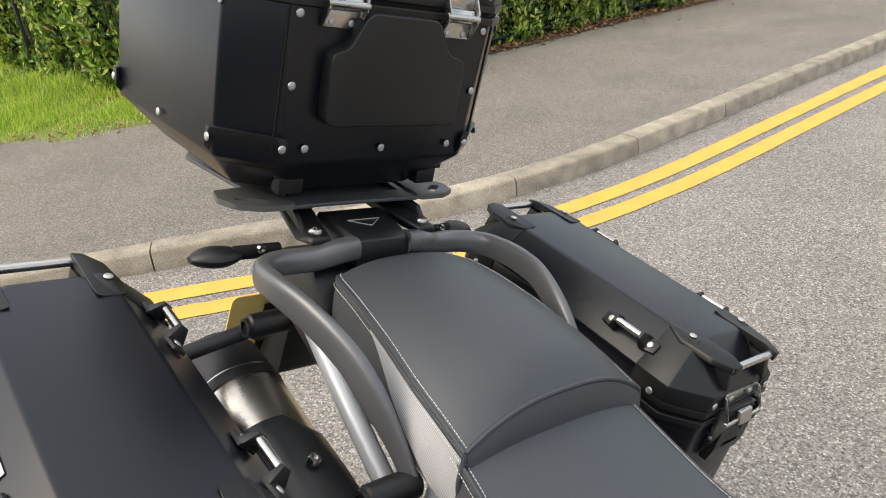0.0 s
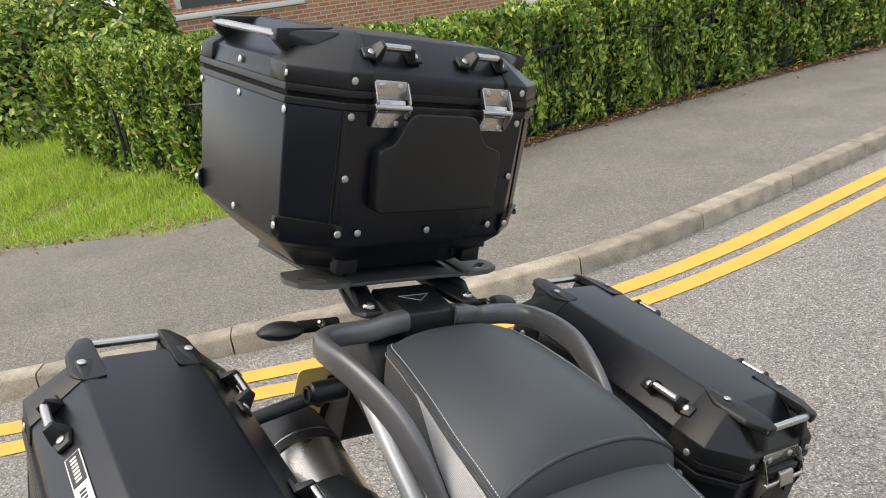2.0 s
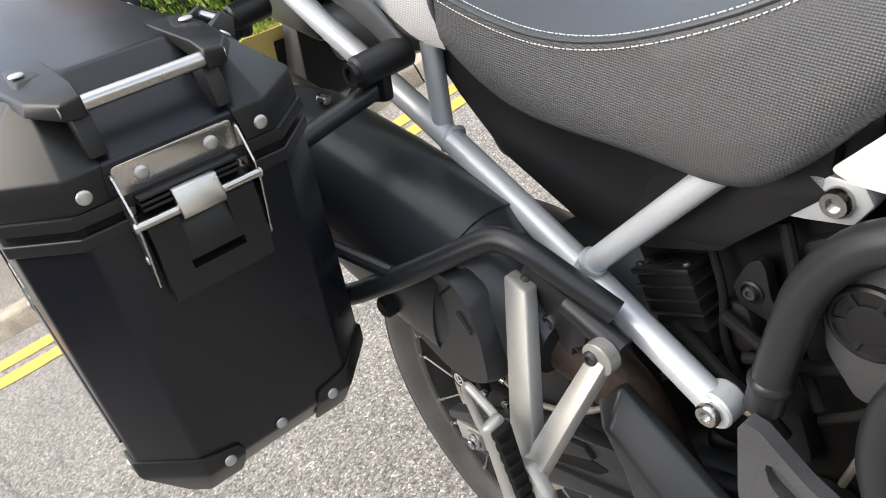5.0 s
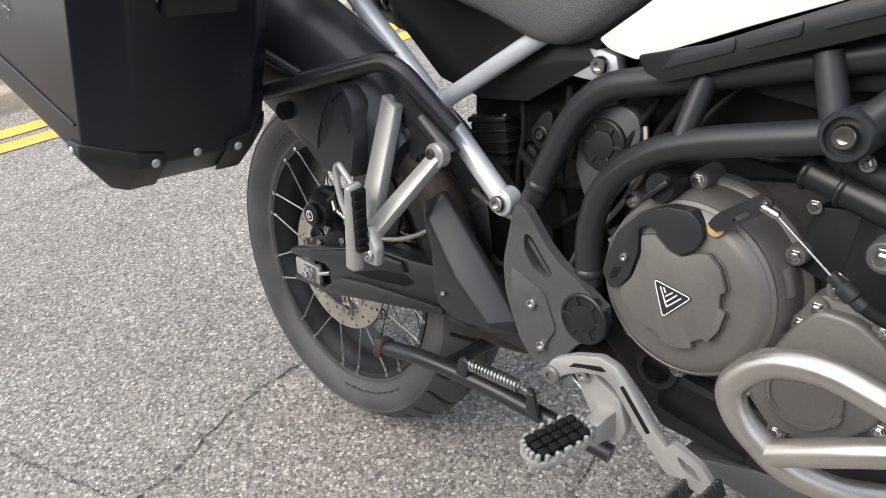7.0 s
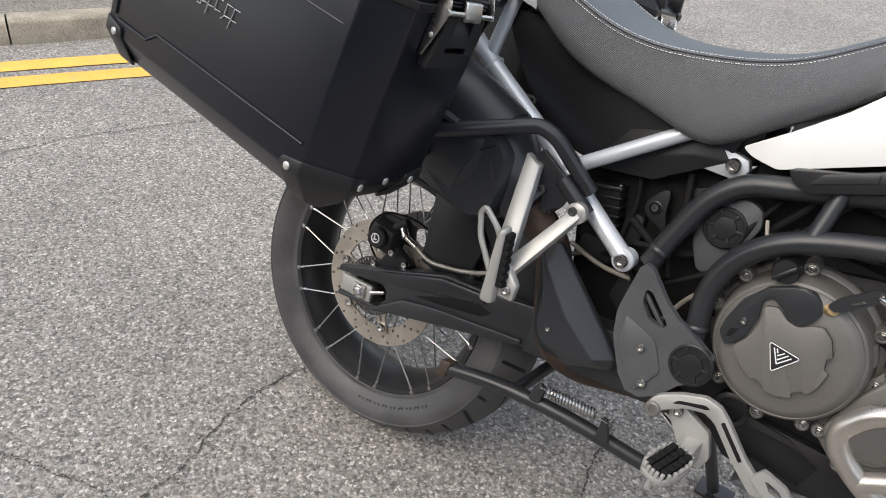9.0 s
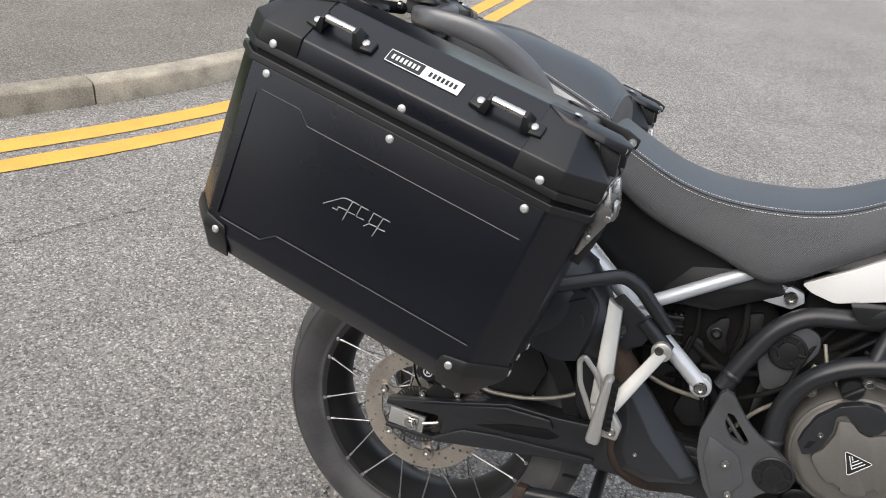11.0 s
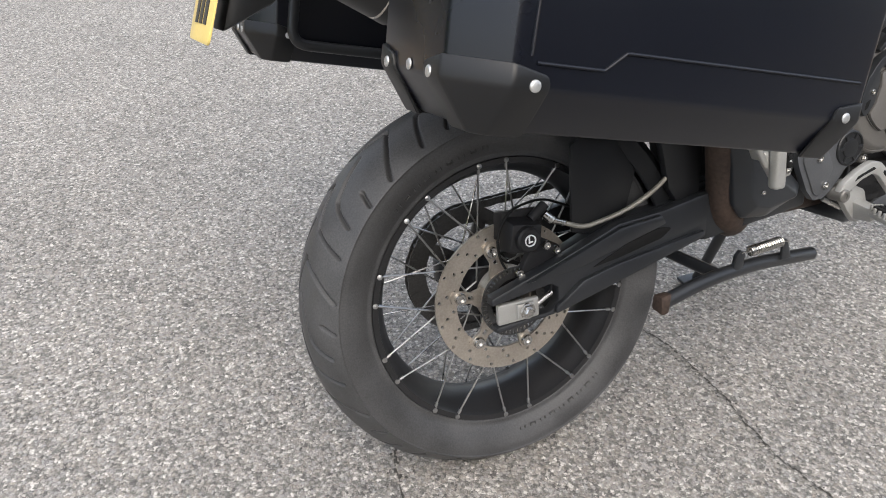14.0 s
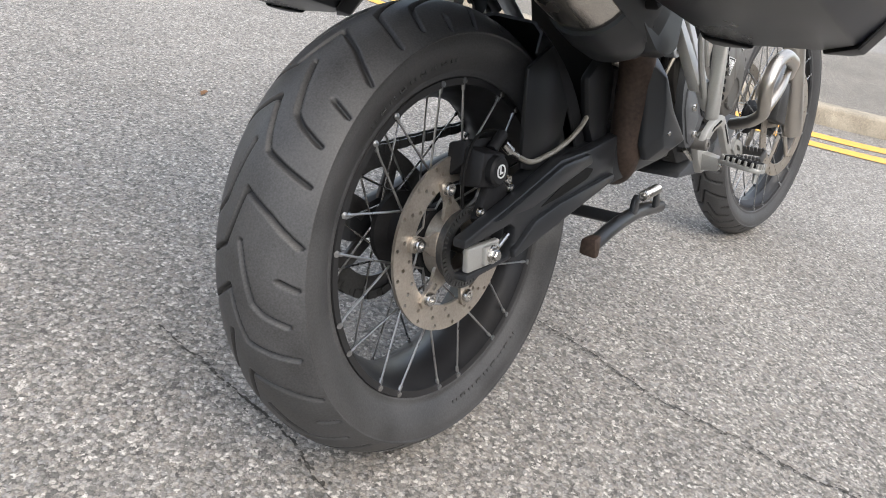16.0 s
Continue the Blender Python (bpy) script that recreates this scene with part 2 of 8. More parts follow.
M_DISC = mat("worn_brake_disc", (0.42, 0.38, 0.33), 0.4, 0.8, var=0.2, big=25, fine=300, bump=0.1)
M_RUST = mat("rusty_steel", (0.06, 0.041, 0.032), 0.65, 0.4, var=0.5, big=22, fine=160, bump=0.4, depth=0.001)
M_DARKSTEEL = mat("dark_steel", (0.1, 0.1, 0.1), 0.45, 0.8, var=0.25, big=20, fine=300, bump=0.1)
M_PLATE = mat("yellow_reflective_plate", (0.75, 0.58, 0.2), 0.4, var=0.1, big=10, fine=300, bump=0)
M_RED = mat("red_lens", (0.45, 0.012, 0.02), 0.12, var=0.1, bump=0, coat=0.5)
M_LABEL = mat("pale_label", (0.68, 0.69, 0.7), 0.5, var=0.04, bump=0)
M_INK = mat("black_ink", (0.015, 0.015, 0.015), 0.5, var=0.1, bump=0)
M_BRASS = mat("brass", (0.28, 0.2, 0.1), 0.45, 0.9, var=0.2, bump=0.05)
M_HOSE = mat("braided_hose", (0.3, 0.28, 0.24), 0.5, 0.5, var=0.3, big=40, fine=1500, bump=0.5, depth=0.0005)
M_SOIL = mat("dark_soil", (0.075, 0.055, 0.036), 0.95, var=0.4, big=6, fine=90, bump=0.8, depth=0.01)
M_GRASSBED = mat("grass_bed", (0.15, 0.17, 0.05), 0.95, var=0.5, big=2, fine=60, bump=0.7, depth=0.02)
M_BRICKWALL = mat("red_brickwork", (0.42, 0.2, 0.12), 0.9, var=0.3, big=4, fine=80, bump=0.4, depth=0.004)
nt = M_BRICKWALL.node_tree
bk_tex = nt.nodes.new("ShaderNodeTexBrick")
bk_tex.inputs["Scale"].default_value = 1.0
bk_tex.inputs["Brick Width"].default_value, bk_tex.inputs["Row Height"].default_value, bk_tex.inputs["Mortar Size"].default_value = 0.225, 0.075, 0.01
bk_tex.inputs["Color1"].default_value, bk_tex.inputs["Color2"].default_value, bk_tex.inputs["Mortar"].default_value = (0.38, 0.15, 0.085, 1), (0.5, 0.24, 0.14, 1), (0.5, 0.45, 0.38, 1)
bk_map = nt.nodes.new("ShaderNodeMapping")
bk_map.inputs["Rotation"].default_value = (radians(90), 0, radians(90))
nt.links.new([n for n in nt.nodes if n.type == "TEX_COORD"][0].outputs["Object"], bk_map.inputs[0])
sep_b, com_b = nt.nodes.new("ShaderNodeSeparateXYZ"), nt.nodes.new("ShaderNodeCombineXYZ")
nt.links.new([n for n in nt.nodes if n.type == "TEX_COORD"][0].outputs["Object"], sep_b.inputs[0])
nt.links.new(sep_b.outputs["Y"], com_b.inputs["X"])
nt.links.new(sep_b.outputs["Z"], com_b.inputs["Y"])
nt.links.new(com_b.outputs[0], bk_tex.inputs["Vector"])
nt.links.new(bk_tex.outputs["Color"], nt.nodes["Principled BSDF"].inputs["Base Color"])
nt.nodes.remove(bk_map)


def foliage(name, stops, rough=0.4, trans=0.25):
    m = bpy.data.materials.new(name)
    m.use_nodes = True
    nt = m.node_tree
    b = nt.nodes["Principled BSDF"]
    g = nt.nodes.new("ShaderNodeNewGeometry")
    r = ramp_node(nt, stops)
    nt.links.new(g.outputs["Random Per Island"], r.inputs[0])
    nt.links.new(r.outputs[0], b.inputs["Base Color"])
    b.inputs["Roughness"].default_value = rough
    t = nt.nodes.new("ShaderNodeBsdfTranslucent")
    nt.links.new(r.outputs[0], t.inputs["Color"])
    mx = nt.nodes.new("ShaderNodeMixShader")
    mx.inputs[0].default_value = trans
    nt.links.new(b.outputs[0], mx.inputs[1])
    nt.links.new(t.outputs[0], mx.inputs[2])
    nt.links.new(mx.outputs[0], nt.nodes["Material Output"].inputs["Surface"])
    return m


M_LEAF = foliage("hedge_leaves", [(0.0, (0.028, 0.07, 0.014)), (0.35, (0.11, 0.21, 0.03)), (0.7, (0.27, 0.4, 0.055)), (0.9, (0.48, 0.56, 0.1)), (0.97, (0.55, 0.55, 0.12)), (1.0, (0.35, 0.16, 0.06))], 0.3)
M_GRASS = foliage("grass_blades", [(0.0, (0.16, 0.29, 0.026)), (0.45, (0.36, 0.54, 0.055)), (0.8, (0.54, 0.66, 0.1)), (0.92, (0.6, 0.66, 0.2)), (1.0, (0.62, 0.52, 0.27))], 0.5, 0.35)
M_LITTER = foliage("fallen_leaves", [(0.0, (0.1, 0.05, 0.02)), (0.5, (0.24, 0.12, 0.05)), (1.0, (0.42, 0.28, 0.14))], 0.8, 0.1)


# ---- mesh helpers ----
def finish(bm, smooth=35):
    bmesh.ops.recalc_face_normals(bm, faces=bm.faces)
    a = radians(smooth)
    for f in bm.faces:
        f.smooth = True
    for e in bm.edges:
        if len(e.link_faces) == 2 and e.calc_face_angle(0) > a:
            e.smooth = False


def link_mesh(name, bm, material, smooth=35):
    finish(bm, smooth)
    me = bpy.data.meshes.new(name)
    bm.to_mesh(me)
    bm.free()
    me.materials.append(material)
    return me


def part(name, bm, material, parent, label="", smooth=35, at=None):
    """One mesh object under a thing or a part, in its parent's frame."""
    ob = new(name, link_mesh(name, bm, material, smooth))
    ob.parent = parent
    if at is not None:
        ob.matrix_basis = at
    if label:
        ob["label"] = label
    return ob


def shared(name, me, parent, at):
    ob = new(name, me)
    ob.parent = parent
    ob.matrix_basis = at
    return ob


def thing(name, at, label, category, group="", kind=""):
    ob = new(name)
    ob.matrix_basis = at
    ob.empty_display_size = 0.1
    return tagged(ob, label, category, group, kind)


def bev(bm, faces, width, seg=2, angle=20):
    if width <= 0:
        return
    edges = {e for f in faces for e in f.edges if len(e.link_faces) == 2 and e.calc_face_angle(0) > radians(angle)}
    bmesh.ops.bevel(bm, geom=list(edges), offset=width, segments=seg, affect="EDGES", profile=0.5, clamp_overlap=True)


def box(bm, size, at=(0, 0, 0), bevel=0.002, m=None, seg=2):
    mm = (m if m is not None else Matrix()) @ Matrix.Translation(at) @ Matrix.Diagonal((*size, 1))
    r = bmesh.ops.create_cube(bm, size=1.0, matrix=mm)
    faces = {f for v in r["verts"] for f in v.link_faces}
    bev(bm, faces, bevel, seg)


def hull(bm, pts, bevel=0.0, m=None, seg=2):
    vs = [bm.verts.new((m @ Vector(p)) if m is not None else p) for p in pts]
    r = bmesh.ops.convex_hull(bm, input=vs)
    bmesh.ops.delete(bm, geom=list({g for g in r["geom_interior"] + r["geom_unused"] if isinstance(g, bmesh.types.BMVert)}), context="VERTS")
    vs = [v for v in vs if v.is_valid]
    faces = {f for v in vs for f in v.link_faces}
    diss = bmesh.ops.dissolve_limit(bm, angle_limit=radians(2), verts=vs, edges=list({e for f in faces for e in f.edges}))
    vs = [v for v in vs if v.is_valid]
    bev(bm, {f for v in vs for f in v.link_faces}, bevel, seg)


def prism(bm, outline, lo, hi, bevel=0.001, axis="y", m=None, seg=2):
    """An outline drawn in the plane across the axis, as thick as lo to hi."""
    def place(p, k):
        q = {"y": (p[0], k, p[1]), "x": (k, p[0], p[1]), "z": (p[0], p[1], k)}[axis]
        return m @ Vector(q) if m is not None else Vector(q)
    a = [bm.verts.new(place(p, lo)) for p in outline]
    b = [bm.verts.new(place(p, hi)) for p in outline]
    n = len(a)
    faces = [bm.faces.new(a), bm.faces.new(b[::-1])]
    faces += [bm.faces.new((a[i], b[i], b[(i + 1) % n], a[(i + 1) % n])) for i in range(n)]
    bmesh.ops.recalc_face_normals(bm, faces=faces)
    bev(bm, faces, bevel, seg)


def rounded(outline, r, n=4):
    """Rounds the corners of an outline."""
    out, c = [], len(outline)
    for i in range(c):
        p, a, b = Vector(outline[i]), Vector(outline[i - 1]), Vector(outline[(i + 1) % c])
        k = min(r, (a - p).length * 0.45, (b - p).length * 0.45)
        p0, p1 = p + (a - p).normalized() * k, p + (b - p).normalized() * k
        for j in range(n + 1):
            t = j / n
            out.append(tuple(p0 * (1 - t) ** 2 + p * 2 * t * (1 - t) + p1 * t * t))
    return out


def fillet(points, r, n=6):
    pts = [Vector(p) for p in points]
    out = [pts[0]]
    for i in range(1, len(pts) - 1):
        p, a, b = pts[i], pts[i - 1], pts[i + 1]
        k = min(r, (a - p).length * 0.48, (b - p).length * 0.48)
        p0, p1 = p + (a - p).normalized() * k, p + (b - p).normalized() * k
        for j in range(n + 1):
            t = j / n
            out.append(p0 * (1 - t) ** 2 + p * 2 * t * (1 - t) + p1 * t * t)
    out.append(pts[-1])
    return out


def tube(bm, points, r, seg=12, bend=0.03, caps=True, r2=None):
    pts = fillet(points, bend) if bend else [Vector(p) for p in points]
    up, rings = None, []
    for i, p in enumerate(pts):
        d = (pts[min(i + 1, len(pts) - 1)] - pts[max(i - 1, 0)]).normalized()
        if up is None:
            up = Vector((0, 0, 1)) if abs(d.z) < 0.9 else Vector((0, 1, 0))
        up = (up - d * up.dot(d)).normalized()
        side = d.cross(up)
        rad = r if r2 is None else r + (r2 - r) * i / (len(pts) - 1)
        rings.append([bm.verts.new(p + (up * math.cos(2 * math.pi * k / seg) + side * math.sin(2 * math.pi * k / seg)) * rad) for k in range(seg)])
    for a, b in zip(rings, rings[1:]):
        for k in range(seg):
            bm.faces.new((a[k], a[(k + 1) % seg], b[(k + 1) % seg], b[k]))
    if caps:
        bm.faces.new(rings[0][::-1])
        bm.faces.new(rings[-1])


def lathe(bm, profile, seg=48, axis="y", at=(0, 0, 0), closed=False, m=None):
    """A profile of (radius, offset along the axis), turned round the axis."""
    rings = []
    for rad, k in profile:
        ring = []
        for i in range(seg):
            a = 2 * math.pi * i / seg
            c, s = rad * math.cos(a), rad * math.sin(a)
            p = Vector({"y": (c, k, s), "x": (k, c, s), "z": (c, s, k)}[axis]) + Vector(at)
            ring.append(bm.verts.new(m @ p if m is not None else p))
        rings.append(ring)
    pairs = list(zip(rings, rings[1:])) + ([(rings[-1], rings[0])] if closed else [])
    for a, b in pairs:
        for i in range(seg):
            bm.faces.new((a[i], a[(i + 1) % seg], b[(i + 1) % seg], b[i]))
    if not closed:
        for ring in (rings[0], rings[-1]):
            if (ring[0].co - ring[seg // 2].co).length > 1e-5:
                bm.faces.new(ring)


def rod(bm, a, b, r, seg=14, chamfer=0.0):
    a, b = Vector(a), Vector(b)
    d = (b - a).normalized()
    if chamfer:
        tube(bm, [a, a + d * chamfer, b - d * chamfer, b], r, seg, 0)
        vs = list(bm.verts)
        for v in vs[-4 * seg:-3 * seg]:
            v.co = a + (v.co - a) * (1 - chamfer / r)
        for v in vs[-seg:]:
            v.co = b + (v.co - b) * (1 - chamfer / r)
    else:
        tube(bm, [a, b], r, seg, 0)


def loft(bm, rings, caps=True):
    vs = [[bm.verts.new(p) for p in ring] for ring in rings]
    n = len(vs[0])
    for a, b in zip(vs, vs[1:]):
        for k in range(n):
            bm.faces.new((a[k], a[(k + 1) % n], b[(k + 1) % n], b[k]))
    if caps:
        bm.faces.new(vs[0][::-1])
        bm.faces.new(vs[-1])


def NB():
    return bmesh.new()


def axis_pose(p, d, up=(0, 0, 1)):
    """A pose at p whose z points along d."""
    return Matrix.Translation(p) @ Vector(d).to_track_quat("Z", "Y").to_matrix().to_4x4()


# shared small hardware
bm = NB()
lathe(bm, [(0.0053, 0.0), (0.0053, 0.0008), (0.0046, 0.0015), (0.0026, 0.0019), (0.0, 0.002)], 14, "z")
ME_RIVET = link_mesh("rivet", bm, M_RIVET, 50)
bm = NB()
lathe(bm, [(0.0085, -0.002), (0.0085, 0.004), (0.0072, 0.0062), (0.0042, 0.0062), (0.0042, 0.003), (0.0, 0.003)], 16, "z")
ME_BOLT = link_mesh("bolt", bm, M_STEEL, 40)
bm = NB()
lathe(bm, [(0.0105, 0.0), (0.0105, 0.003), (0.0075, 0.0035)], 6, "z")
lathe(bm, [(0.0115, -0.001), (0.0115, 0.0012), (0.0075, 0.0012)], 18, "z")
lathe(bm, [(0.0068, 0.0), (0.0068, 0.0072), (0.0055, 0.0085), (0.0, 0.0085)], 6, "z")
ME_HEX = link_mesh("bolt", bm, M_STEEL, 25)

ME_DARKBOLT = ME_BOLT.copy()
ME_DARKBOLT.materials.clear()
ME_DARKBOLT.materials.append(M_DARKSTEEL)


def rivet(parent, p, d, scale=1.0):
    return shared("rivet", ME_RIVET, parent, axis_pose(p, d) @ Matrix.Scale(scale, 4))


def bolt(parent, p, d, scale=1.0, me=None):
    return shared("bolt", me or ME_BOLT, parent, axis_pose(p, d) @ Matrix.Scale(scale, 4))


# ---- ground ----
def smooth_line(points, step=0.15):
    """A smooth line through points in the plan, in even steps."""
    P = [Vector((*p, 0)) for p in points]
    P = [P[0] * 2 - P[1]] + P + [P[-1] * 2 - P[-2]]
    fine = []
    for i in range(1, len(P) - 2):
        a, b, c, d = P[i - 1:i + 3]
        for k in range(40):
            t = k / 40
            fine.append(0.5 * (2 * b + (c - a) * t + (2 * a - 5 * b + 4 * c - d) * t * t + (3 * b - a - 3 * c + d) * t ** 3))
    fine.append(P[-2])
    out, left = [fine[0]], step
    for a, b in zip(fine, fine[1:]):
        seg = (b - a).length
        while seg >= left:
            a = a + (b - a).normalized() * left
            out.append(a)
            seg, left = (b - a).length, step
        left -= seg
    return out


def offset_line(line, d):
    out = []
    if abs(d) > 1.0:      # a wide offset follows the run of the line, not its kinks
        line = list(line)
        for _ in range(80):
            line = [line[0]] + [(line[i - 1] + line[i] * 2 + line[i + 1]) / 4 for i in range(1, len(line) - 1)] + [line[-1]]
    for i, p in enumerate(line):
        t = (line[min(i + 1, len(line) - 1)] - line[max(i - 1, 0)]).normalized()
        out.append(p + Vector((t.y, -t.x, 0)) * d)
    return out


def strip(bm, a, b, za, zb):
    va = [bm.verts.new((p.x, p.y, za)) for p in a]
    vb = [bm.verts.new((p.x, p.y, zb)) for p in b]
    for i in range(len(va) - 1):
        bm.faces.new((va[i], va[i + 1], vb[i + 1], vb[i]))


bm = NB()
bmesh.ops.create_grid(bm, x_segments=2, y_segments=2, size=900)
road = part("road", bm, M_ROAD, None)
tagged(road, "grey worn tarmac road with pale stone chips", "road", kind="structure")

# near kerb runs with the footway on its left hand, far kerb likewise
NEAR = smooth_line([(-30, -6.5), (-14, -4.6), (-8, -3.5), (-5.8, -2.75), (-4.6, -2.05), (-3.75, -1.2), (-3.13, -0.36), (-2.74, 0.47), (-2.47, 1.0), (-2.24, 1.46), (-2.05, 1.95), (-1.95, 2.38), (-1.885, 2.95), (-1.87, 3.6), (-1.875, 4.6), (-1.87, 6.5), (-1.82, 10), (-1.7, 20), (-1.6, 60)])
FAR = smooth_line([(3.2, 60), (3.0, 20), (2.9, 6), (2.95, 3.4), (3.12, 1.9), (3.44, 0.9), (3.77, 0.36), (4.12, -0.02), (4.8, -0.62), (6.2, -1.5), (9, -2.6), (16, -4.4), (30, -7)])
KH = 0.1


def kerb_run(name, line, start):
    kerb = thing(name, Matrix(), "pale grey concrete kerb stones along the footway", "kerb", kind="structure")
    per = 6
    sections = [(0.0, -0.05), (0.004, KH - 0.016), (0.018, KH), (0.125, KH + 0.002), (0.125, -0.05)]
    i, rng = start, random.Random(5)
    while i + per < len(line):
        span = line[i:i + per + 1]
        near = (span[3] - Vector((-1, 2, 0))).length < 11 or (span[3] - Vector((4, 0, 0))).length < 6
        if near:
            bm = NB()
            dz = rng.uniform(-0.003, 0.003)
            rows = []
            n = len(span)
            for j, p in enumerate(span):
                t = (span[min(j + 1, n - 1)] - span[max(j - 1, 0)]).normalized()
                side = Vector((-t.y, t.x, 0))
                q = p + (t * 0.004 if j == 0 else -t * 0.004 if j == n - 1 else Vector())
                rows.append([q + side * (s + rng.uniform(-0.001, 0.001)) + Vector((0, 0, z + dz + rng.uniform(-0.0015, 0.0015))) for s, z in sections])
            loft(bm, rows)
            part("kerb_stone", bm, M_KERB, kerb, smooth=60)
        else:
            bm = NB()
            rows = []
            for j, p in enumerate(span):
                t = (span[min(j + 1, len(span) - 1)] - span[max(j - 1, 0)]).normalized()
                side = Vector((-t.y, t.x, 0))
                rows.append([p + side * s + Vector((0, 0, z)) for s, z in sections])
            loft(bm, rows)
            part("kerb_stone", bm, M_KERB, kerb, smooth=60)
        i += per
    return kerb


# footways
def footway(name, line, width, label):
    bm = NB()
    a, b = offset_line(line, -0.12), offset_line(line, -width)
    strip(bm, a, b, KH - 0.003, KH + 0.02)
    return tagged(part(name, bm, M_PATH, None), label, "pavement", kind="structure")


footway("pavement_near", NEAR, 2.6, "dark grey tarmac footway beside the kerb")
footway("pavement_far", FAR, 3.0, "dark grey tarmac footway across the road")


def yellow(name, line, d0, d1, seed):
    rng = random.Random(seed)
    bm = NB()
    fine = [p for p in line if p.y < 40 and p.x > -14]
    a, b = offset_line(fine, d0), offset_line(fine, d1)
    a = [p + Vector((rng.uniform(-0.0018, 0.0018), rng.uniform(-0.0018, 0.0018), 0)) for p in a]
    b = [p + Vector((rng.uniform(-0.0018, 0.0018), rng.uniform(-0.0018, 0.0018), 0)) for p in b]
    strip(bm, a, b, 0.004, 0.004)
    return tagged(part(name, bm, M_YELLOW, None), "worn yellow no-parking line painted on the tarmac", "road marking", kind="structure")


def resample(line, step):
    return smooth_line([(p.x, p.y) for p in line[::3]], step)


for n, line, sd in (("road_line_near", resample(NEAR, 0.05), 1), ("road_line_far", resample(FAR, 0.08), 3)):
    yellow(n + "_outer", line, 0.24, 0.36, sd)
    yellow(n + "_inner", line, 0.43 if "near" in n else 0.465, 0.545 if "near" in n else 0.575, sd + 1)

# a crack that wanders over the tarmac: a broken dark line with crumbled edges
M_CRACK = mat("crack_dirt", (0.06, 0.056, 0.05), 0.95, var=0.5, big=40, fine=300, bump=0.6, depth=0.003)


def crack(points, width, seed):
    rng = random.Random(seed)
    line = smooth_line(points, 0.007)
    bm = NB()
    drift = 0.0
    for i in range(len(line) - 1):
        p, q = line[i], line[i + 1]
        t = (q - p).normalized()
        side = Vector((-t.y, t.x, 0))
        drift = 0.8 * drift + rng.uniform(-0.003, 0.003)
        if rng.random() < 0.82:
            w = width * rng.uniform(0.12, 0.75)
            c = p + side * drift
            a = [c - side * w * 0.5, c + t * 0.009 - side * w * rng.uniform(0.1, 0.6), c + t * 0.01 + side * w * rng.uniform(0.1, 0.6), c + side * w * 0.5]
            bm.faces.new([bm.verts.new((v.x, v.y, 0.003)) for v in a])
        if rng.random() < 0.5:
            c = p + side * (drift + rng.gauss(0, width * 1.4))
            r = rng.uniform(0.0015, 0.004)
            turn = rng.uniform(0, 3)
            bm.faces.new([bm.verts.new((c.x + r * rng.uniform(0.5, 1.2) * math.cos(turn + k * 1.257), c.y + r * rng.uniform(0.5, 1.2) * math.sin(turn + k * 1.257), 0.0035)) for k in range(5)])
    return tagged(part("road_crack", bm, M_CRACK, None), "dark narrow crack in the tarmac", "road crack", kind="structure")


# ---- pannier and top cases ----
def chamfered(a, b, c):
    return [(a, -b + c[1]), (a, b - c[1]), (a - c[0], b), (-a + c[0], b), (-a, b - c[1]), (-a, -b + c[1]), (-a + c[0], -b), (a - c[0], -b)]


def shell(bm, levels, bevel):
    loft(bm, [[(x, y, z) for x, y in chamfered(a, b, c)] for a, b, c, z in levels])
    bmesh.ops.recalc_face_normals(bm, faces=bm.faces)
    bev(bm, list(bm.faces), bevel, 3, 12)


def lash_loop(parent, p, along, out):
    """Plastic bracket with a steel bar, for straps. The bar runs along; out points off the surface."""
    al, o = Vector(along).normalized(), Vector(out).normalized()
    s = o.cross(al)
    m = Matrix.Translation(p) @ Matrix((al, s, o)).transposed().to_4x4()
    bm = NB()
    rod(bm, m @ Vector((-0.023, 0, 0.0155)), m @ Vector((0.023, 0, 0.0155)), 0.0052)
    loop = part("lashing_loop", bm, M_STEEL, parent, "stainless bar held by black plastic brackets")
    for k in (-1, 1):
        bm = NB()
        hull(bm, [(k * 0.047, -0.009, 0), (k * 0.047, 0.009, 0), (k * 0.022, -0.013, 0), (k * 0.022, 0.013, 0), (k * 0.046, -0.008, 0.0045), (k * 0.046, 0.008, 0.0045), (k * 0.022, -0.012, 0.0055), (k * 0.022, 0.012, 0.0055)], 0.0012, m)
        hull(bm, [(k * 0.032, -0.012, 0.004), (k * 0.032, 0.012, 0.004), (k * 0.021, -0.012, 0.004), (k * 0.021, 0.012, 0.004), (k * 0.025, -0.006, 0.021), (k * 0.02, -0.006, 0.021), (k * 0.025, 0.006, 0.021), (k * 0.02, 0.006, 0.021)], 0.001, m)
        foot = part("bracket", bm, M_PLASTIC, loop, "black plastic bracket")
        rivet(loop, m @ Vector((k * 0.0345, 0, 0.0052)), o, 0.95)
    return loop


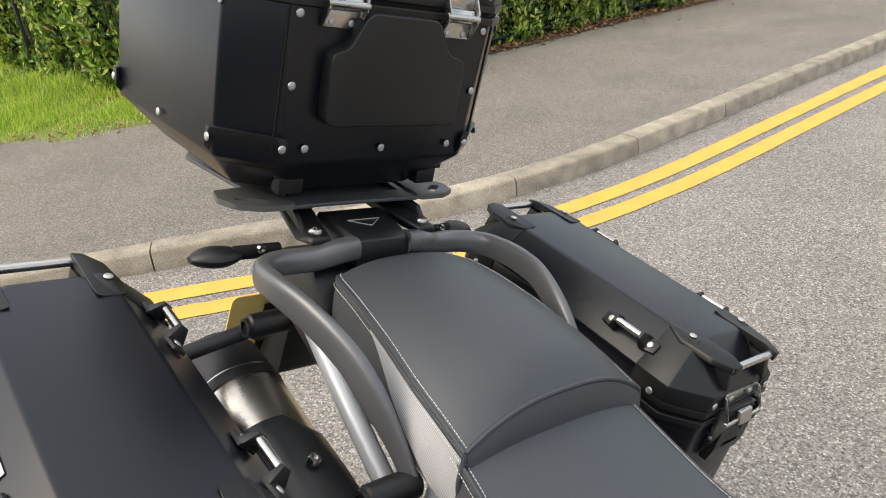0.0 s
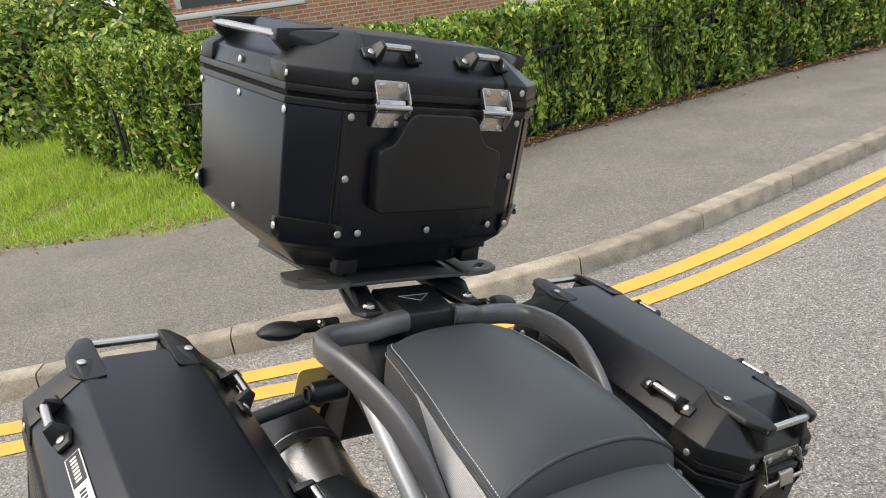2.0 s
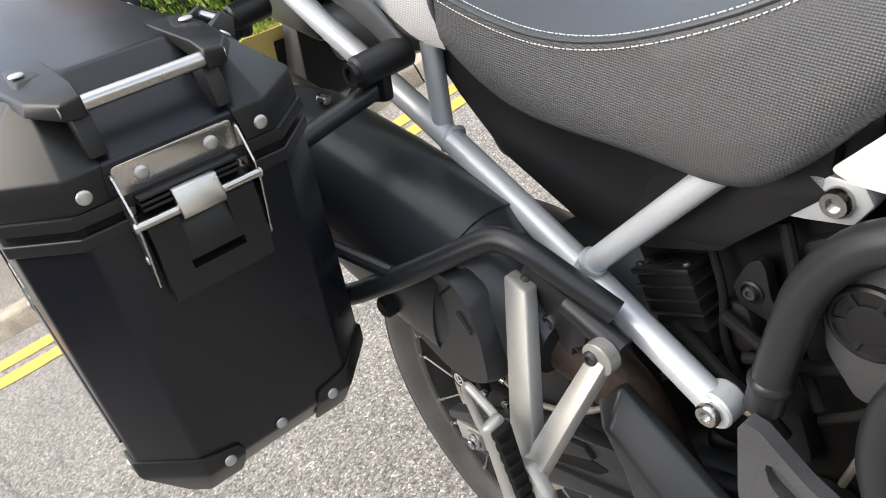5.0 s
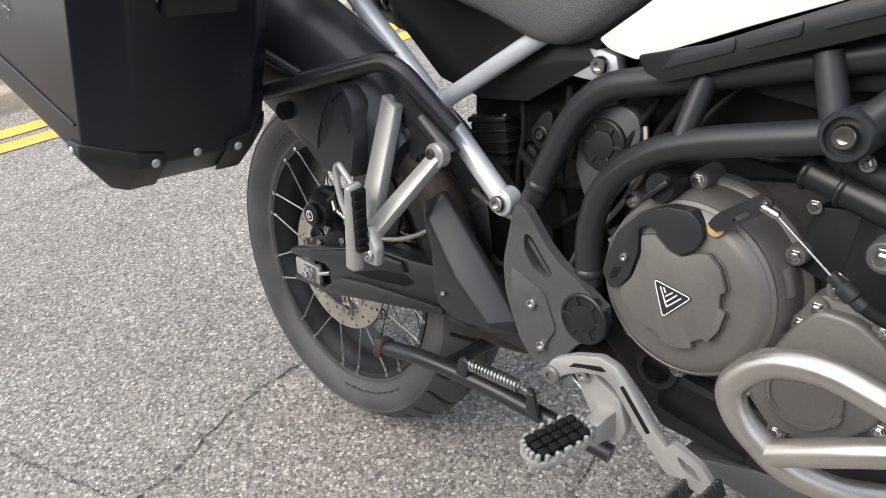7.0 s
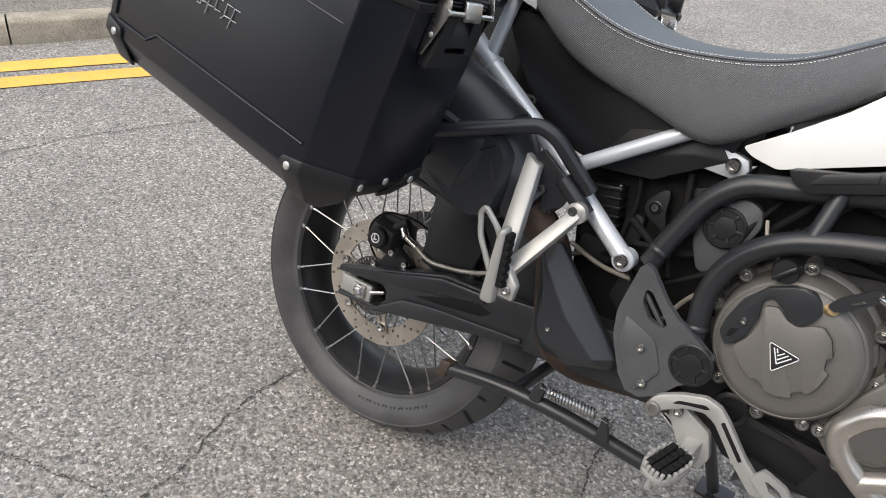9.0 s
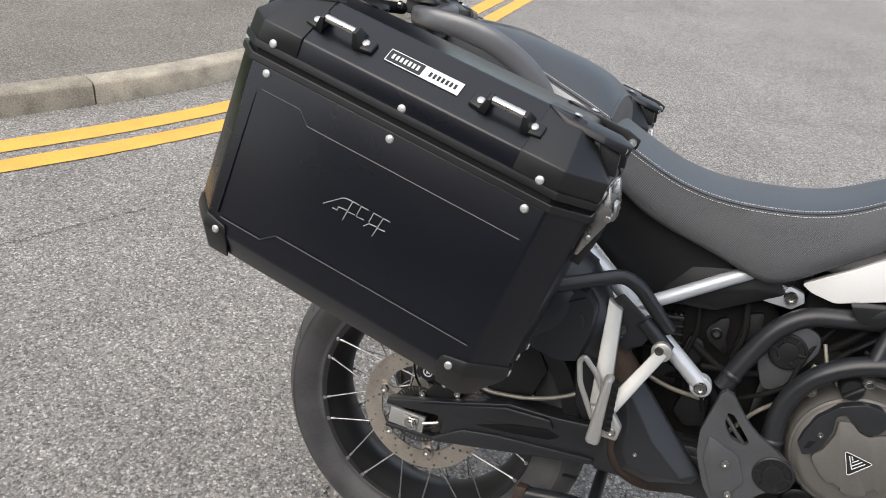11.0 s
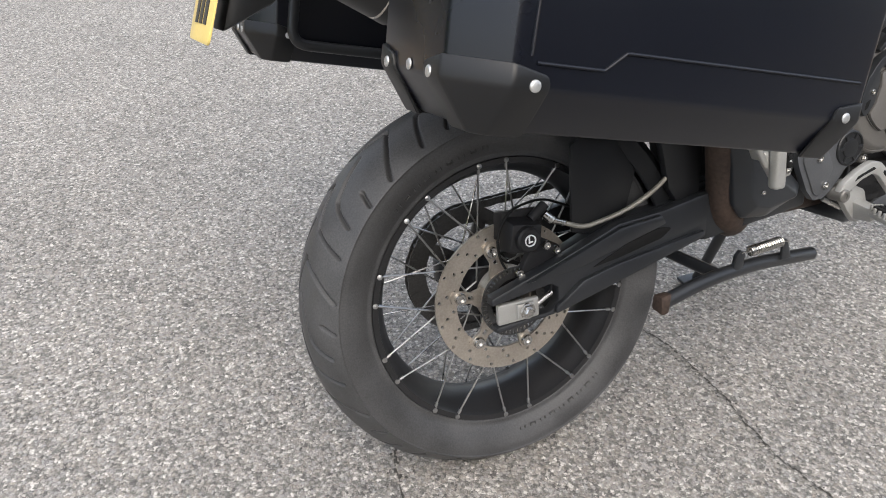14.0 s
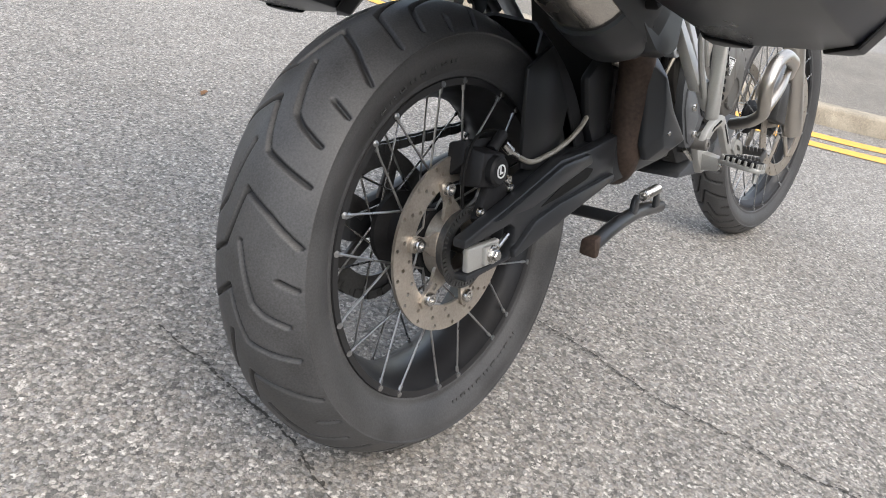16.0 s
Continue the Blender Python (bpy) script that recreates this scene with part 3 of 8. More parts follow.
def end_latch(parent, x, z, sgn, width=0.088):
    """Over-centre latch on the end face of a case; z is the lid seam."""
    w = width / 2
    bm = NB()
    ol = rounded([(-w, z + 0.033), (w, z + 0.033), (w + 0.001, z - 0.004), (w - 0.005, z - 0.004), (w - 0.007, z + 0.011), (-w + 0.007, z + 0.011), (-w + 0.005, z - 0.004), (-w - 0.001, z - 0.004)], 0.004)
    prism(bm, ol, x, x + sgn * 0.0025, 0.0006, "x")
    for k in (-1, 1):
        prism(bm, rounded([(x + sgn * 0.0005, z + 0.03), (x + sgn * 0.007, z + 0.028), (x + sgn * 0.02, z + 0.002), (x + sgn * 0.02, z - 0.012), (x + sgn * 0.006, z - 0.062), (x + sgn * 0.0005, z - 0.062)], 0.003), k * (w + 0.0005), k * (w + 0.0023), 0.0006, "y")
    plate = part("latch_plate", bm, M_STEEL, parent, "stainless steel latch plate")
    bm = NB()
    for y0, y1 in ((-w + 0.004, -0.0175), (0.0175, w - 0.004)):
        hull(bm, [(x + sgn * d, y, zz) for y in (y0, y1) for d, zz in ((0.001, z - 0.004), (0.012, z - 0.006), (0.017, z - 0.012), (0.017, z - 0.0465), (0.001, z - 0.0465))], 0)
    hull(bm, [(x + sgn * d, y, zz) for y in (-0.0175, 0.0175) for d, zz in ((0.001, z - 0.004), (0.004, z - 0.006), (0.006, z - 0.026), (0.017, z - 0.0335), (0.017, z - 0.0465), (0.001, z - 0.0465))], 0)
    for y0, y1 in ((-w + 0.004, -0.021), (0.021, w - 0.004)):
        hull(bm, [(x + sgn * d, y, zz) for y in (y0, y1) for d, zz in ((0.001, z - 0.0465), (0.017, z - 0.0465), (0.017, z - 0.0535), (0.001, z - 0.0535))], 0)
    hull(bm, [(x + sgn * d, y, zz) for y in (-w + 0.004, w - 0.004) for d, zz in ((0.001, z - 0.0535), (0.017, z - 0.0535), (0.013, z - 0.074), (0.001, z - 0.074))], 0)
    box(bm, (0.003, 2 * w - 0.011, 0.066), (x + sgn * 0.0022, 0, z - 0.0395), 0)
    part("latch_body", bm, M_PLASTIC, plate, "black plastic latch body")
    for k in range(3):
        bm = NB()
        box(bm, (0.013, 2 * w - 0.014, 0.0024), (x + sgn * 0.007, 0, z + 0.0005 + k * 0.0042), 0.0006)
        part("latch_fin", bm, M_PLASTIC, plate)
    bm = NB()
    rod(bm, (x + sgn * 0.0185, -w - 0.004, z - 0.006), (x + sgn * 0.0185, w + 0.004, z - 0.006), 0.0032)
    part("latch_bar", bm, M_STEEL, plate)
    bm = NB()
    hull(bm, [(x + sgn * d, y, zz) for y in (-0.0165, 0.0165) for d, zz in ((0.014, z + 0.009), (0.02, z + 0.0085), (0.0255, z - 0.009), (0.0235, z - 0.013), (0.02, z - 0.012))], 0.0014)
    part("latch_tab", bm, M_STEEL, plate, "bright steel pull tab")
    for k in (-1, 1):
        rivet(plate, (x + sgn * 0.0025, k * (w - 0.0185), z + 0.022), (sgn, 0, 0))
        rivet(plate, (x + sgn * 0.0185, k * (w + 0.0022), z - 0.006), (0, k, 0), 0.75)
        rivet(plate, (x + sgn * 0.008, k * (w + 0.0022), z - 0.036), (0, k, 0), 0.6)


def corner_cap(parent, sx, sy, a, b, c, T, seam):
    """Moulded cap over an upper corner of the lid, with the horn that carries the rail."""
    def q(*pts):
        return [(sx * x, sy * y, z) for x, y, z in pts]
    e = 0.0022
    bm = NB()
    hull(bm, q((a - 0.098, b - 0.07, T + e), (a - 0.098, b - 0.052, T + e), (a - 0.054, b - 0.07, T + e), (a - 0.054, b - 0.053, T + e),
              (a + e, b - 0.07, seam + 0.037), (a + e, b - c[1] - 0.002, seam + 0.037), (a - c[0], b + e, seam + 0.037), (a - 0.098, b + e, seam + 0.037),
              (a + e, b - 0.066, seam + 0.012), (a + e, b - c[1], seam + 0.012), (a - c[0], b + e, seam + 0.012), (a - 0.098, b + e, seam + 0.012), (a - 0.06, b - 0.07, seam + 0.012)), 0.0016)
    hull(bm, q((a - 0.1, b - 0.078, T + 0.0036), (a - 0.1, b - 0.048, T + 0.0015), (a - 0.012, b - 0.077, T + 0.002), (a + 0.006, b - 0.0755, T - 0.003), (a + 0.005, b - 0.062, T - 0.005), (a - 0.024, b - 0.047, T - 0.004), (a - 0.07, b - 0.042, T - 0.003),
              (a + 0.006, b - 0.0755, T - 0.0175), (a + 0.004, b - 0.061, T - 0.0165), (a - 0.024, b - 0.044, T - 0.013), (a - 0.072, b - 0.04, T - 0.011), (a - 0.1, b - 0.06, T - 0.004)), 0.0018, seg=3)
    hull(bm, q(*[(x, y, z) for y in (b - 0.078, b - 0.066) for x, z in ((a - 0.004, T - 0.015), (a - 0.03, T - 0.015), (a + 0.0035, seam + 0.043), (a - 0.014, seam + 0.04))]), 0.0012)
    cap = part("corner_cap", bm, M_PLASTIC, parent, "black moulded plastic corner cap")
    rivet(cap, (sx * (a - 0.065), sy * (b - 0.056), T + 0.0035), (0, 0, 1))
    return cap


def foot_cap(parent, sx, sy, a, b, c, z0, z1, inset):
    """Cap over a lower corner."""
    e = 0.0035
    def q(*pts):
        return [(sx * x, sy * y, z) for x, y, z in pts]
    bm = NB()
    hull(bm, q((a + e, b - c[1] - 0.035, z1 + 0.012), (a + e, b - c[1], z1 + 0.02), (a - c[0], b + e, z1 + 0.02), (a - c[0] - 0.035, b + e, z1 + 0.012),
              (a + e, b - c[1] - 0.035, z1), (a + e, b - c[1], z1), (a - c[0], b + e, z1), (a - c[0] - 0.035, b + e, z1),
              (a - inset + e, b - c[1] - 0.035, z0 - e), (a - inset + e, b - c[1], z0 - e), (a - c[0], b - inset + e, z0 - e), (a - c[0] - 0.035, b - inset + e, z0 - e)), 0.003)
    cap = part("foot_cap", bm, M_PLASTIC, parent, "black plastic lower corner cap")
    rivet(cap, (sx * (a - c[0] - 0.02), sy * (b + e), z1 + 0.003), (0, sy, 0))
    rivet(cap, (sx * (a + e), sy * (b - c[1] - 0.02), z1 + 0.003), (sx, 0, 0))
    return cap


BIKE = pose(0.003, -0.03, 0, -14, 0, 0)


def pannier(at, half_w, outer, label):
    """A side case. Origin under its middle; x ahead along the case, outer: which side faces away from the wheel."""
    a, b, c = 0.246, half_w, (0.042, 0.042)
    seam, T = 0.285, 0.372
    root = thing("pannier_case", at, label, "pannier", "cases of the motorcycle")
    bm = NB()
    shell(bm, [(a - 0.036, b - 0.036, c, 0.0), (a - 0.004, b - 0.003, c, 0.04), (a, b, c, seam - 0.012)], 0.0035)
    body = part("body", bm, M_CASE, root, "black powder-coated aluminium box")
    bm = NB()
    shell(bm, [(a + 0.003, b + 0.003, c, seam - 0.014), (a + 0.003, b + 0.003, c, seam - 0.004)], 0.0015)
    shell(bm, [(a + 0.003, b + 0.003, c, seam + 0.003), (a + 0.003, b + 0.003, c, seam + 0.012)], 0.0015)
    part("rim_band", bm, M_PLASTIC, root)
    bm = NB()
    shell(bm, [(a - 0.002, b - 0.002, c, seam - 0.005), (a - 0.002, b - 0.002, c, seam + 0.004)], 0)
    part("seal", bm, M_GASKET, root)
    bm = NB()
    shell(bm, [(a, b, c, seam + 0.01), (a, b, c, seam + 0.036), (a - 0.052, b - 0.052, (0.03, 0.03), T), (a - 0.056, b - 0.056, (0.03, 0.03), T + 0.001)], 0.004)
    lid = part("lid", bm, M_CASE, root, "black lid with sloped sides")
    for sx in (-1, 1):
        for sy in (-1, 1):
            corner_cap(lid, sx, sy, a, b, c, T, seam)
            foot_cap(body, sx, sy, a - 0.004, b - 0.003, c, 0.0, 0.04, 0.032)
            rivet(lid, (sx * (a - 0.064), sy * (b + 0.003), seam + 0.0155), (0, sy, 0))
            rivet(body, (sx * (a - 0.066), sy * b, seam - 0.022), (0, sy, 0))
            rivet(lid, (sx * (a + 0.003), sy * (b - 0.052), seam + 0.022), (sx, 0, 0))
        bm = NB()
        rod(bm, (sx * (a - 0.002), -(b - 0.06), T - 0.0105), (sx * (a - 0.002), b - 0.06, T - 0.0105), 0.0055)
        part("rail", bm, M_STEEL, lid, "stainless steel lid rail")
        end_latch(body, sx * a, seam, sx, 0.088)
        rivet(body, (sx * (a - 0.003), 0, 0.045), (sx, 0, 0))
    for sy in (-1, 1):
        rivet(lid, (0, sy * b, seam + 0.0155), (0, sy, 0))
        rivet(body, (0, sy * b, seam - 0.023), (0, sy, 0))
        for sx in (-1, 1):
            if not (outer > 0 and sy < 0 and sx < 0):
                lash_loop(lid, (sx * 0.113, sy * (b - 0.0215), T - 0.0285), (1, 0, 0), (0, sy, 1))
    # shallow pressed outline and raised strokes on the outer face
    o = outer
    bm = NB()
    y = o * (b - 0.0016)
    for p0, p1 in (((-0.18, 0.061), (-0.115, 0.061)), ((-0.115, 0.061), (-0.095, 0.077)), ((-0.095, 0.077), (0.19, 0.078)), ((-0.18, 0.242), (-0.122, 0.242)), ((-0.122, 0.242), (-0.106, 0.227)), ((-0.106, 0.227), (0.19, 0.227)), ((-0.186, 0.066), (-0.186, 0.236))):
        rod(bm, (-o * p0[0], y, p0[1]), (-o * p1[0], y, p1[1]), 0.0015, 8)
    part("pressed_outline", bm, M_CASE, body)
    bm = NB()
    y = o * (b + 0.0002)
    upper = [(-0.062, 0.1495), (-0.0405, 0.168), (-0.036, 0.17), (-0.0275, 0.1705)]
    strokes = list(zip(upper, upper[1:])) + [((x0, 0.1705), (x1, 0.1705)) for x0, x1 in ((-0.026, -0.0165), (-0.0135, -0.003), (0.0045, 0.0155), (0.018, 0.028))]
    strokes += [((-0.048, 0.1505), (-0.041, 0.1505)), ((-0.041, 0.1505), (-0.041, 0.1545))] + [((x0, 0.1555), (x1, 0.1565)) for x0, x1 in ((-0.041, -0.029), (-0.027, -0.0175), (-0.0148, -0.004), (0.004, 0.0152), (0.0165, 0.0265))]
    strokes += [((-0.026, 0.1705), (-0.03, 0.143)), ((0.0185, 0.1705), (0.0135, 0.143)), ((-0.0135, 0.1705), (-0.0152, 0.157)), ((0.0045, 0.1705), (0.003, 0.157)), ((0.004, 0.1555), (-0.0015, 0.1495))]
    for p0, p1 in strokes:
        rod(bm, (-o * (p0[0] + 0.012), y, p0[1]), (-o * (p1[0] + 0.012), y, p1[1]), 0.0006, 6)
    part("raised_emblem", bm, M_RIVET, body, "thin raised maker's emblem")
    # label on the sloped side of the lid
    slope = Matrix.Translation((0, o * (b - 0.024), T - 0.0255)) @ Matrix(((-o, 0, 0), (0, -o * 0.7071, o * 0.7071), (0, 0.7071, 0.7071))).to_4x4()
    bm = NB()
    box(bm, (0.1, 0.019, 0.0008), (0, 0, 0), 0)
    sticker = part("sticker", bm, M_LABEL, lid, "white and black label with small plain bars", at=slope)
    bm = NB()
    box(bm, (0.047, 0.0165, 0.0006), (-0.0255, 0, 0.0004), 0)
    part("dark_field", bm, M_INK, sticker)
    for x0, z, ink in ((-0.0255, 0.0009, M_LABEL), (0.0255, 0.0006, M_INK)):
        for k in range(7):
            bm = NB()
            box(bm, (0.0032, 0.0074, 0.0003), (x0 + (k - 3) * 0.0056, 0, z), 0)
            part("label_bar", bm, ink, sticker)
    return root


def local(x, y, z, pitch):
    """A pose in the bike's frame from places along and across a part that is pitched nose down."""
    r = pose(0, 0, 0, 0, pitch, 0)
    return BIKE @ r @ Matrix.Translation((x, y, z))


pannier(local(-0.173, -0.405, 0.63, 12.2), 0.117, -1, "black aluminium side case with steel rails, hung beside the exhaust")
pannier(local(-0.2, 0.374, 0.63, 12.2), 0.121, 1, "wide black aluminium side case with steel rails and lashing loops")


def top_case(at):
    a, b, c = 0.19, 0.217, (0.045, 0.062)
    seam, T = 0.252, 0.333
    root = thing("top_case", at, "black aluminium top case with steel latches, on the rear rack", "top case", "cases of the motorcycle")
    bm = NB()
    shell(bm, [(a - 0.05, b - 0.06, c, -0.002), (a - 0.004, b - 0.005, c, 0.052), (a, b, c, seam - 0.012)], 0.004)
    body = part("body", bm, M_CASE, root, "black powder-coated aluminium box")
    bm = NB()
    shell(bm, [(a + 0.003, b + 0.003, c, seam - 0.014), (a + 0.003, b + 0.003, c, seam - 0.004)], 0.0015)
    shell(bm, [(a + 0.003, b + 0.003, c, seam + 0.003), (a + 0.003, b + 0.003, c, seam + 0.012)], 0.0015)
    part("rim_band", bm, M_PLASTIC, root)
    bm = NB()
    shell(bm, [(a - 0.002, b - 0.002, c, seam - 0.005), (a - 0.002, b - 0.002, c, seam + 0.004)], 0)
    part("seal", bm, M_GASKET, root)
    bm = NB()
    shell(bm, [(a, b, c, seam + 0.01), (a - 0.004, b - 0.003, c, seam + 0.036), (a - 0.05, b - 0.062, (0.035, 0.04), T), (a - 0.054, b - 0.066, (0.035, 0.04), T + 0.001)], 0.005)
    lid = part("lid", bm, M_CASE, root, "black lid with sloped sides")
    for sx in (-1, 1):
        for sy in (-1, 1):
            e = 0.0025
            bm = NB()
            hull(bm, [(sx * x, sy * y, z) for x, y, z in ((a + e, b - c[1] - 0.012, 0.062), (a + e, b - c[1] - 0.012, 0.085), (a + e, b - c[1] + 0.005, 0.088), (a - c[0], b + e, 0.088), (a - c[0] - 0.012, b + e, 0.088), (a - c[0] - 0.012, b + e, 0.062), (a - 0.017, b - c[1] - 0.01, 0.04), (a - c[0] - 0.01, b - 0.019, 0.04))], 0.0016)
            foot = part("foot_cap", bm, M_PLASTIC, body, "black plastic lower corner cap")
            rivet(foot, (sx * (a + e), sy * (b - c[1] - 0.004), 0.073), (sx, 0, 0))
            rivet(foot, (sx * (a - c[0] - 0.004), sy * (b + e), 0.075), (0, sy, 0))
            rivet(body, (sx * a, sy * 0.118, 0.072), (sx, 0, 0))
            rivet(body, (sx * a, sy * 0.146, 0.148), (sx, 0, 0))
            rivet(body, (sx * a, sy * 0.146, seam - 0.022), (sx, 0, 0))
            rivet(body, (sx * (a - c[0] - 0.002), sy * b, seam - 0.022), (0, sy, 0))
            rivet(lid, (sx * (a - c[0] - 0.002), sy * (b + 0.001), seam + 0.024), (0, sy, 0))
            rivet(lid, (sx * (a + 0.001), sy * 0.146, seam + 0.024), (sx, 0, 0))
            # lid corner with the horn for the side rail
            bm = NB()
            hull(bm, [(sx * x, sy * y, z) for x, y, z in ((a - 0.03, b - 0.1, T - 0.0175), (a - 0.05, b - 0.1, T + 0.0018), (a - 0.105, b - 0.1, T + 0.002), (a - 0.1, b - 0.062, T + 0.0018), (a + 0.002, b - 0.1, seam + 0.036), (a + 0.002, b - 0.1, seam + 0.012), (a + 0.002, b - c[1], seam + 0.012), (a + 0.002, b - c[1], seam + 0.034), (a - c[0], b + 0.003, seam + 0.034), (a - c[0], b + 0.003, seam + 0.012), (a - 0.09, b + 0.003, seam + 0.012), (a - 0.09, b + 0.003, seam + 0.036))], 0.002)
            hull(bm, [(sx * x, sy * y, z) for x, y, z in ((a - 0.1, b - 0.08, T + 0.003), (a - 0.078, b - 0.08, T + 0.003), (a - 0.096, b + 0.002, T - 0.006), (a - 0.08, b + 0.002, T - 0.006), (a - 0.096, b + 0.002, T - 0.022), (a - 0.08, b + 0.002, T - 0.022), (a - 0.096, b - 0.02, T - 0.04), (a - 0.08, b - 0.02, T - 0.04))], 0.002)
            hull(bm, [(sx * x, sy * y, z) for x, y, z in ((a - 0.09, b - 0.08, T + 0.002), (a - 0.087, b - 0.004, T - 0.007), (a - 0.058, b - 0.045, T - 0.02), (a - 0.06, b - 0.08, T - 0.002), (a - 0.087, b - 0.01, T - 0.026), (a - 0.06, b - 0.045, T - 0.04))], 0.002)
            part("corner_cap", bm, M_PLASTIC, lid, "black moulded plastic corner cap")
    for sy in (-1, 1):
        bm = NB()
        rod(bm, (-(a - 0.088), sy * (b - 0.003), T - 0.014), (a - 0.088, sy * (b - 0.003), T - 0.014), 0.0055)
        part("rail", bm, M_STEEL, lid, "stainless steel side rail")
        for z, o2 in ((0.064, 0.0), (seam - 0.022, 0.0), (seam + 0.024, 0.001)):
            rivet(body if z < seam else lid, (0, sy * (b - (0.001 if z < 0.1 else 0) + o2), z), (0, sy, 0))
        for k in (-1, 1):
            lash_loop(lid, (k * 0.168, sy * 0.079, T - 0.024), (0, 1, 0), (k * 0.8, 0, 1))
    rivet(body, (a, 0.0, 0.07), (1, 0, 0))
    # latches on the face toward the rider
    for y in (-0.092, 0.091):
        bm = NB()
        box(bm, (0.0025, 0.05, 0.024), (a + 0.003, y, seam + 0.016), 0.0008)
        box(bm, (0.0035, 0.05, 0.02), (a + 0.002, y, seam - 0.024), 0.0008)
        for k in (-1, 1):
            hull(bm, [(a + x, y + k * w, z) for w in (0.0252, 0.0272) for x, z in ((0.001, seam + 0.026), (0.005, seam + 0.026), (0.017, seam + 0.002), (0.017, seam - 0.012), (0.006, seam - 0.033), (0.001, seam - 0.033))], 0.0006)
        hull(bm, [(a + x, y + k * 0.021, z) for k in (-1, 1) for x, z in ((0.004, seam + 0.004), (0.011, seam + 0.004), (0.015, seam - 0.006), (0.013, seam - 0.013), (0.004, seam - 0.013))], 0.0015)
        latch = part("latch", bm, M_STEEL, body, "polished stainless steel latch")
        bm = NB()
        rod(bm, (a + 0.0135, y - 0.029, seam - 0.006), (a + 0.0135, y + 0.029, seam - 0.006), 0.0042)
        part("latch_bar", bm, M_STEEL, latch)
        for k in (-1, 1):
            rivet(latch, (a + 0.0043, y + k * 0.014, seam + 0.021), (1, 0, 0), 0.8)
            rivet(latch, (a + 0.0038, y + k * 0.014, seam - 0.028), (1, 0, 0), 0.8)
    # padded backrest
    bm = NB()
    ol = rounded([(-0.106, 0.104), (0.106, 0.104), (0.106, 0.192), (0.074, 0.197), (0.05, 0.24), (-0.063, 0.24), (-0.085, 0.197), (-0.108, 0.192)], 0.014)
    prism(bm, ol, a - 0.002, a + 0.02, 0.008, "x", seg=4)
    part("backrest_pad", bm, M_PLASTIC, body, "black moulded backrest pad")
    # joint line of the wrap-round sheet
    for y in (-0.16, 0.16):
        bm = NB()
        rod(bm, (a - 0.004, y, 0.07), (a + 0.0005, y, seam - 0.014), 0.0016, 8)
        part("sheet_joint", bm, M_GASKET, body)
    # feet under the box
    for y in (-0.11, 0.12):
        bm = NB()
        box(bm, (0.02, 0.036, 0.03), (a - 0.04, y, 0.016), 0.003)
        box(bm, (0.012, 0.05, 0.012), (a - 0.034, y, 0.03), 0.002)
        part("base_lug", bm, M_PLASTIC, body)
    return root


top_case(local(-0.45, -0.011, 1.106, 6.5) @ pose(0, 0, 0, 0, 1.5, 2.8))


# ---- motorcycle ----
moto = thing("motorcycle", BIKE, "white and black adventure motorcycle leaning on its side stand", "motorcycle")


def bpart(name, bm, material, label="", parent=None, smooth=35, at=None):
    return part(name, bm, material, parent or moto, label, smooth, at)


def plate_hole(bm, outer, inner, lo, hi, m=None, axis="y"):
    """A plate with one hole; both outlines run the same way round."""
    c = Vector(inner[0]) * 0
    for p in inner:
        c += Vector(p) / len(inner)
    n = 40

    def sample(loop):
        out = []
        for k in range(n):
            a = 2 * math.pi * k / n
            d = Vector((math.cos(a), math.sin(a)))
            best = None
            for i in range(len(loop)):
                p, q = Vector(loop[i]) - c, Vector(loop[(i + 1) % len(loop)]) - c
                e = q - p
                den = d.x * e.y - d.y * e.x
                if abs(den) < 1e-12:
                    continue
                t = (p.x * e.y - p.y * e.x) / den
                s = (p.x * d.y - p.y * d.x) / den
                if t > 0 and -1e-6 <= s <= 1 + 1e-6 and (best is None or t > best):
                    best = t
            out.append(c + d * (best or 0.001))
        return out
    so, si = sample(outer), sample(inner)

    def P(p, k):
        q = Vector({"y": (p.x, k, p.y), "x": (k, p.x, p.y), "z": (p.x, p.y, k)}[axis])
        return m @ q if m is not None else q
    rings = [[bm.verts.new(P(p, k)) for p in loop] for loop, k in ((so, lo), (so, hi), (si, hi), (si, lo))]
    for a, b in zip(rings, rings[1:] + rings[:1]):
        for k in range(n):
            bm.faces.new((a[k], a[(k + 1) % n], b[(k + 1) % n], b[k]))


def bar(bm, a, b, w, t, side, bevel=0.003, w2=None):
    """A flat bar from a to b; side: the way its thickness runs."""
    a, b, s = Vector(a), Vector(b), Vector(side).normalized()
    d = (b - a).normalized()
    s = (s - d * s.dot(d)).normalized()
    u = d.cross(s)
    w2 = w2 or w
    hull(bm, [a + u * w * k + s * t * j for k in (-0.5, 0.5) for j in (-0.5, 0.5)] + [b + u * w2 * k + s * t * j for k in (-0.5, 0.5) for j in (-0.5, 0.5)], bevel)


# -- wheels --
def tread_cut(u, v, lines, width):
    """How deep the tread is cut, 0 to 1, at places u along and v across."""
    best = np.full(u.shape, 1.0)
    for (ax, ay), (bx, by) in lines:
        dx, dy = bx - ax, by - ay
        t = np.clip(((u - ax) * dx + (v - ay) * dy) / (dx * dx + dy * dy), 0, 1)
        best = np.minimum(best, np.hypot(u - ax - t * dx, v - ay - t * dy))
    k = np.clip((width - best) / (width * 0.55), 0, 1)
    return k * k * (3 - 2 * k)


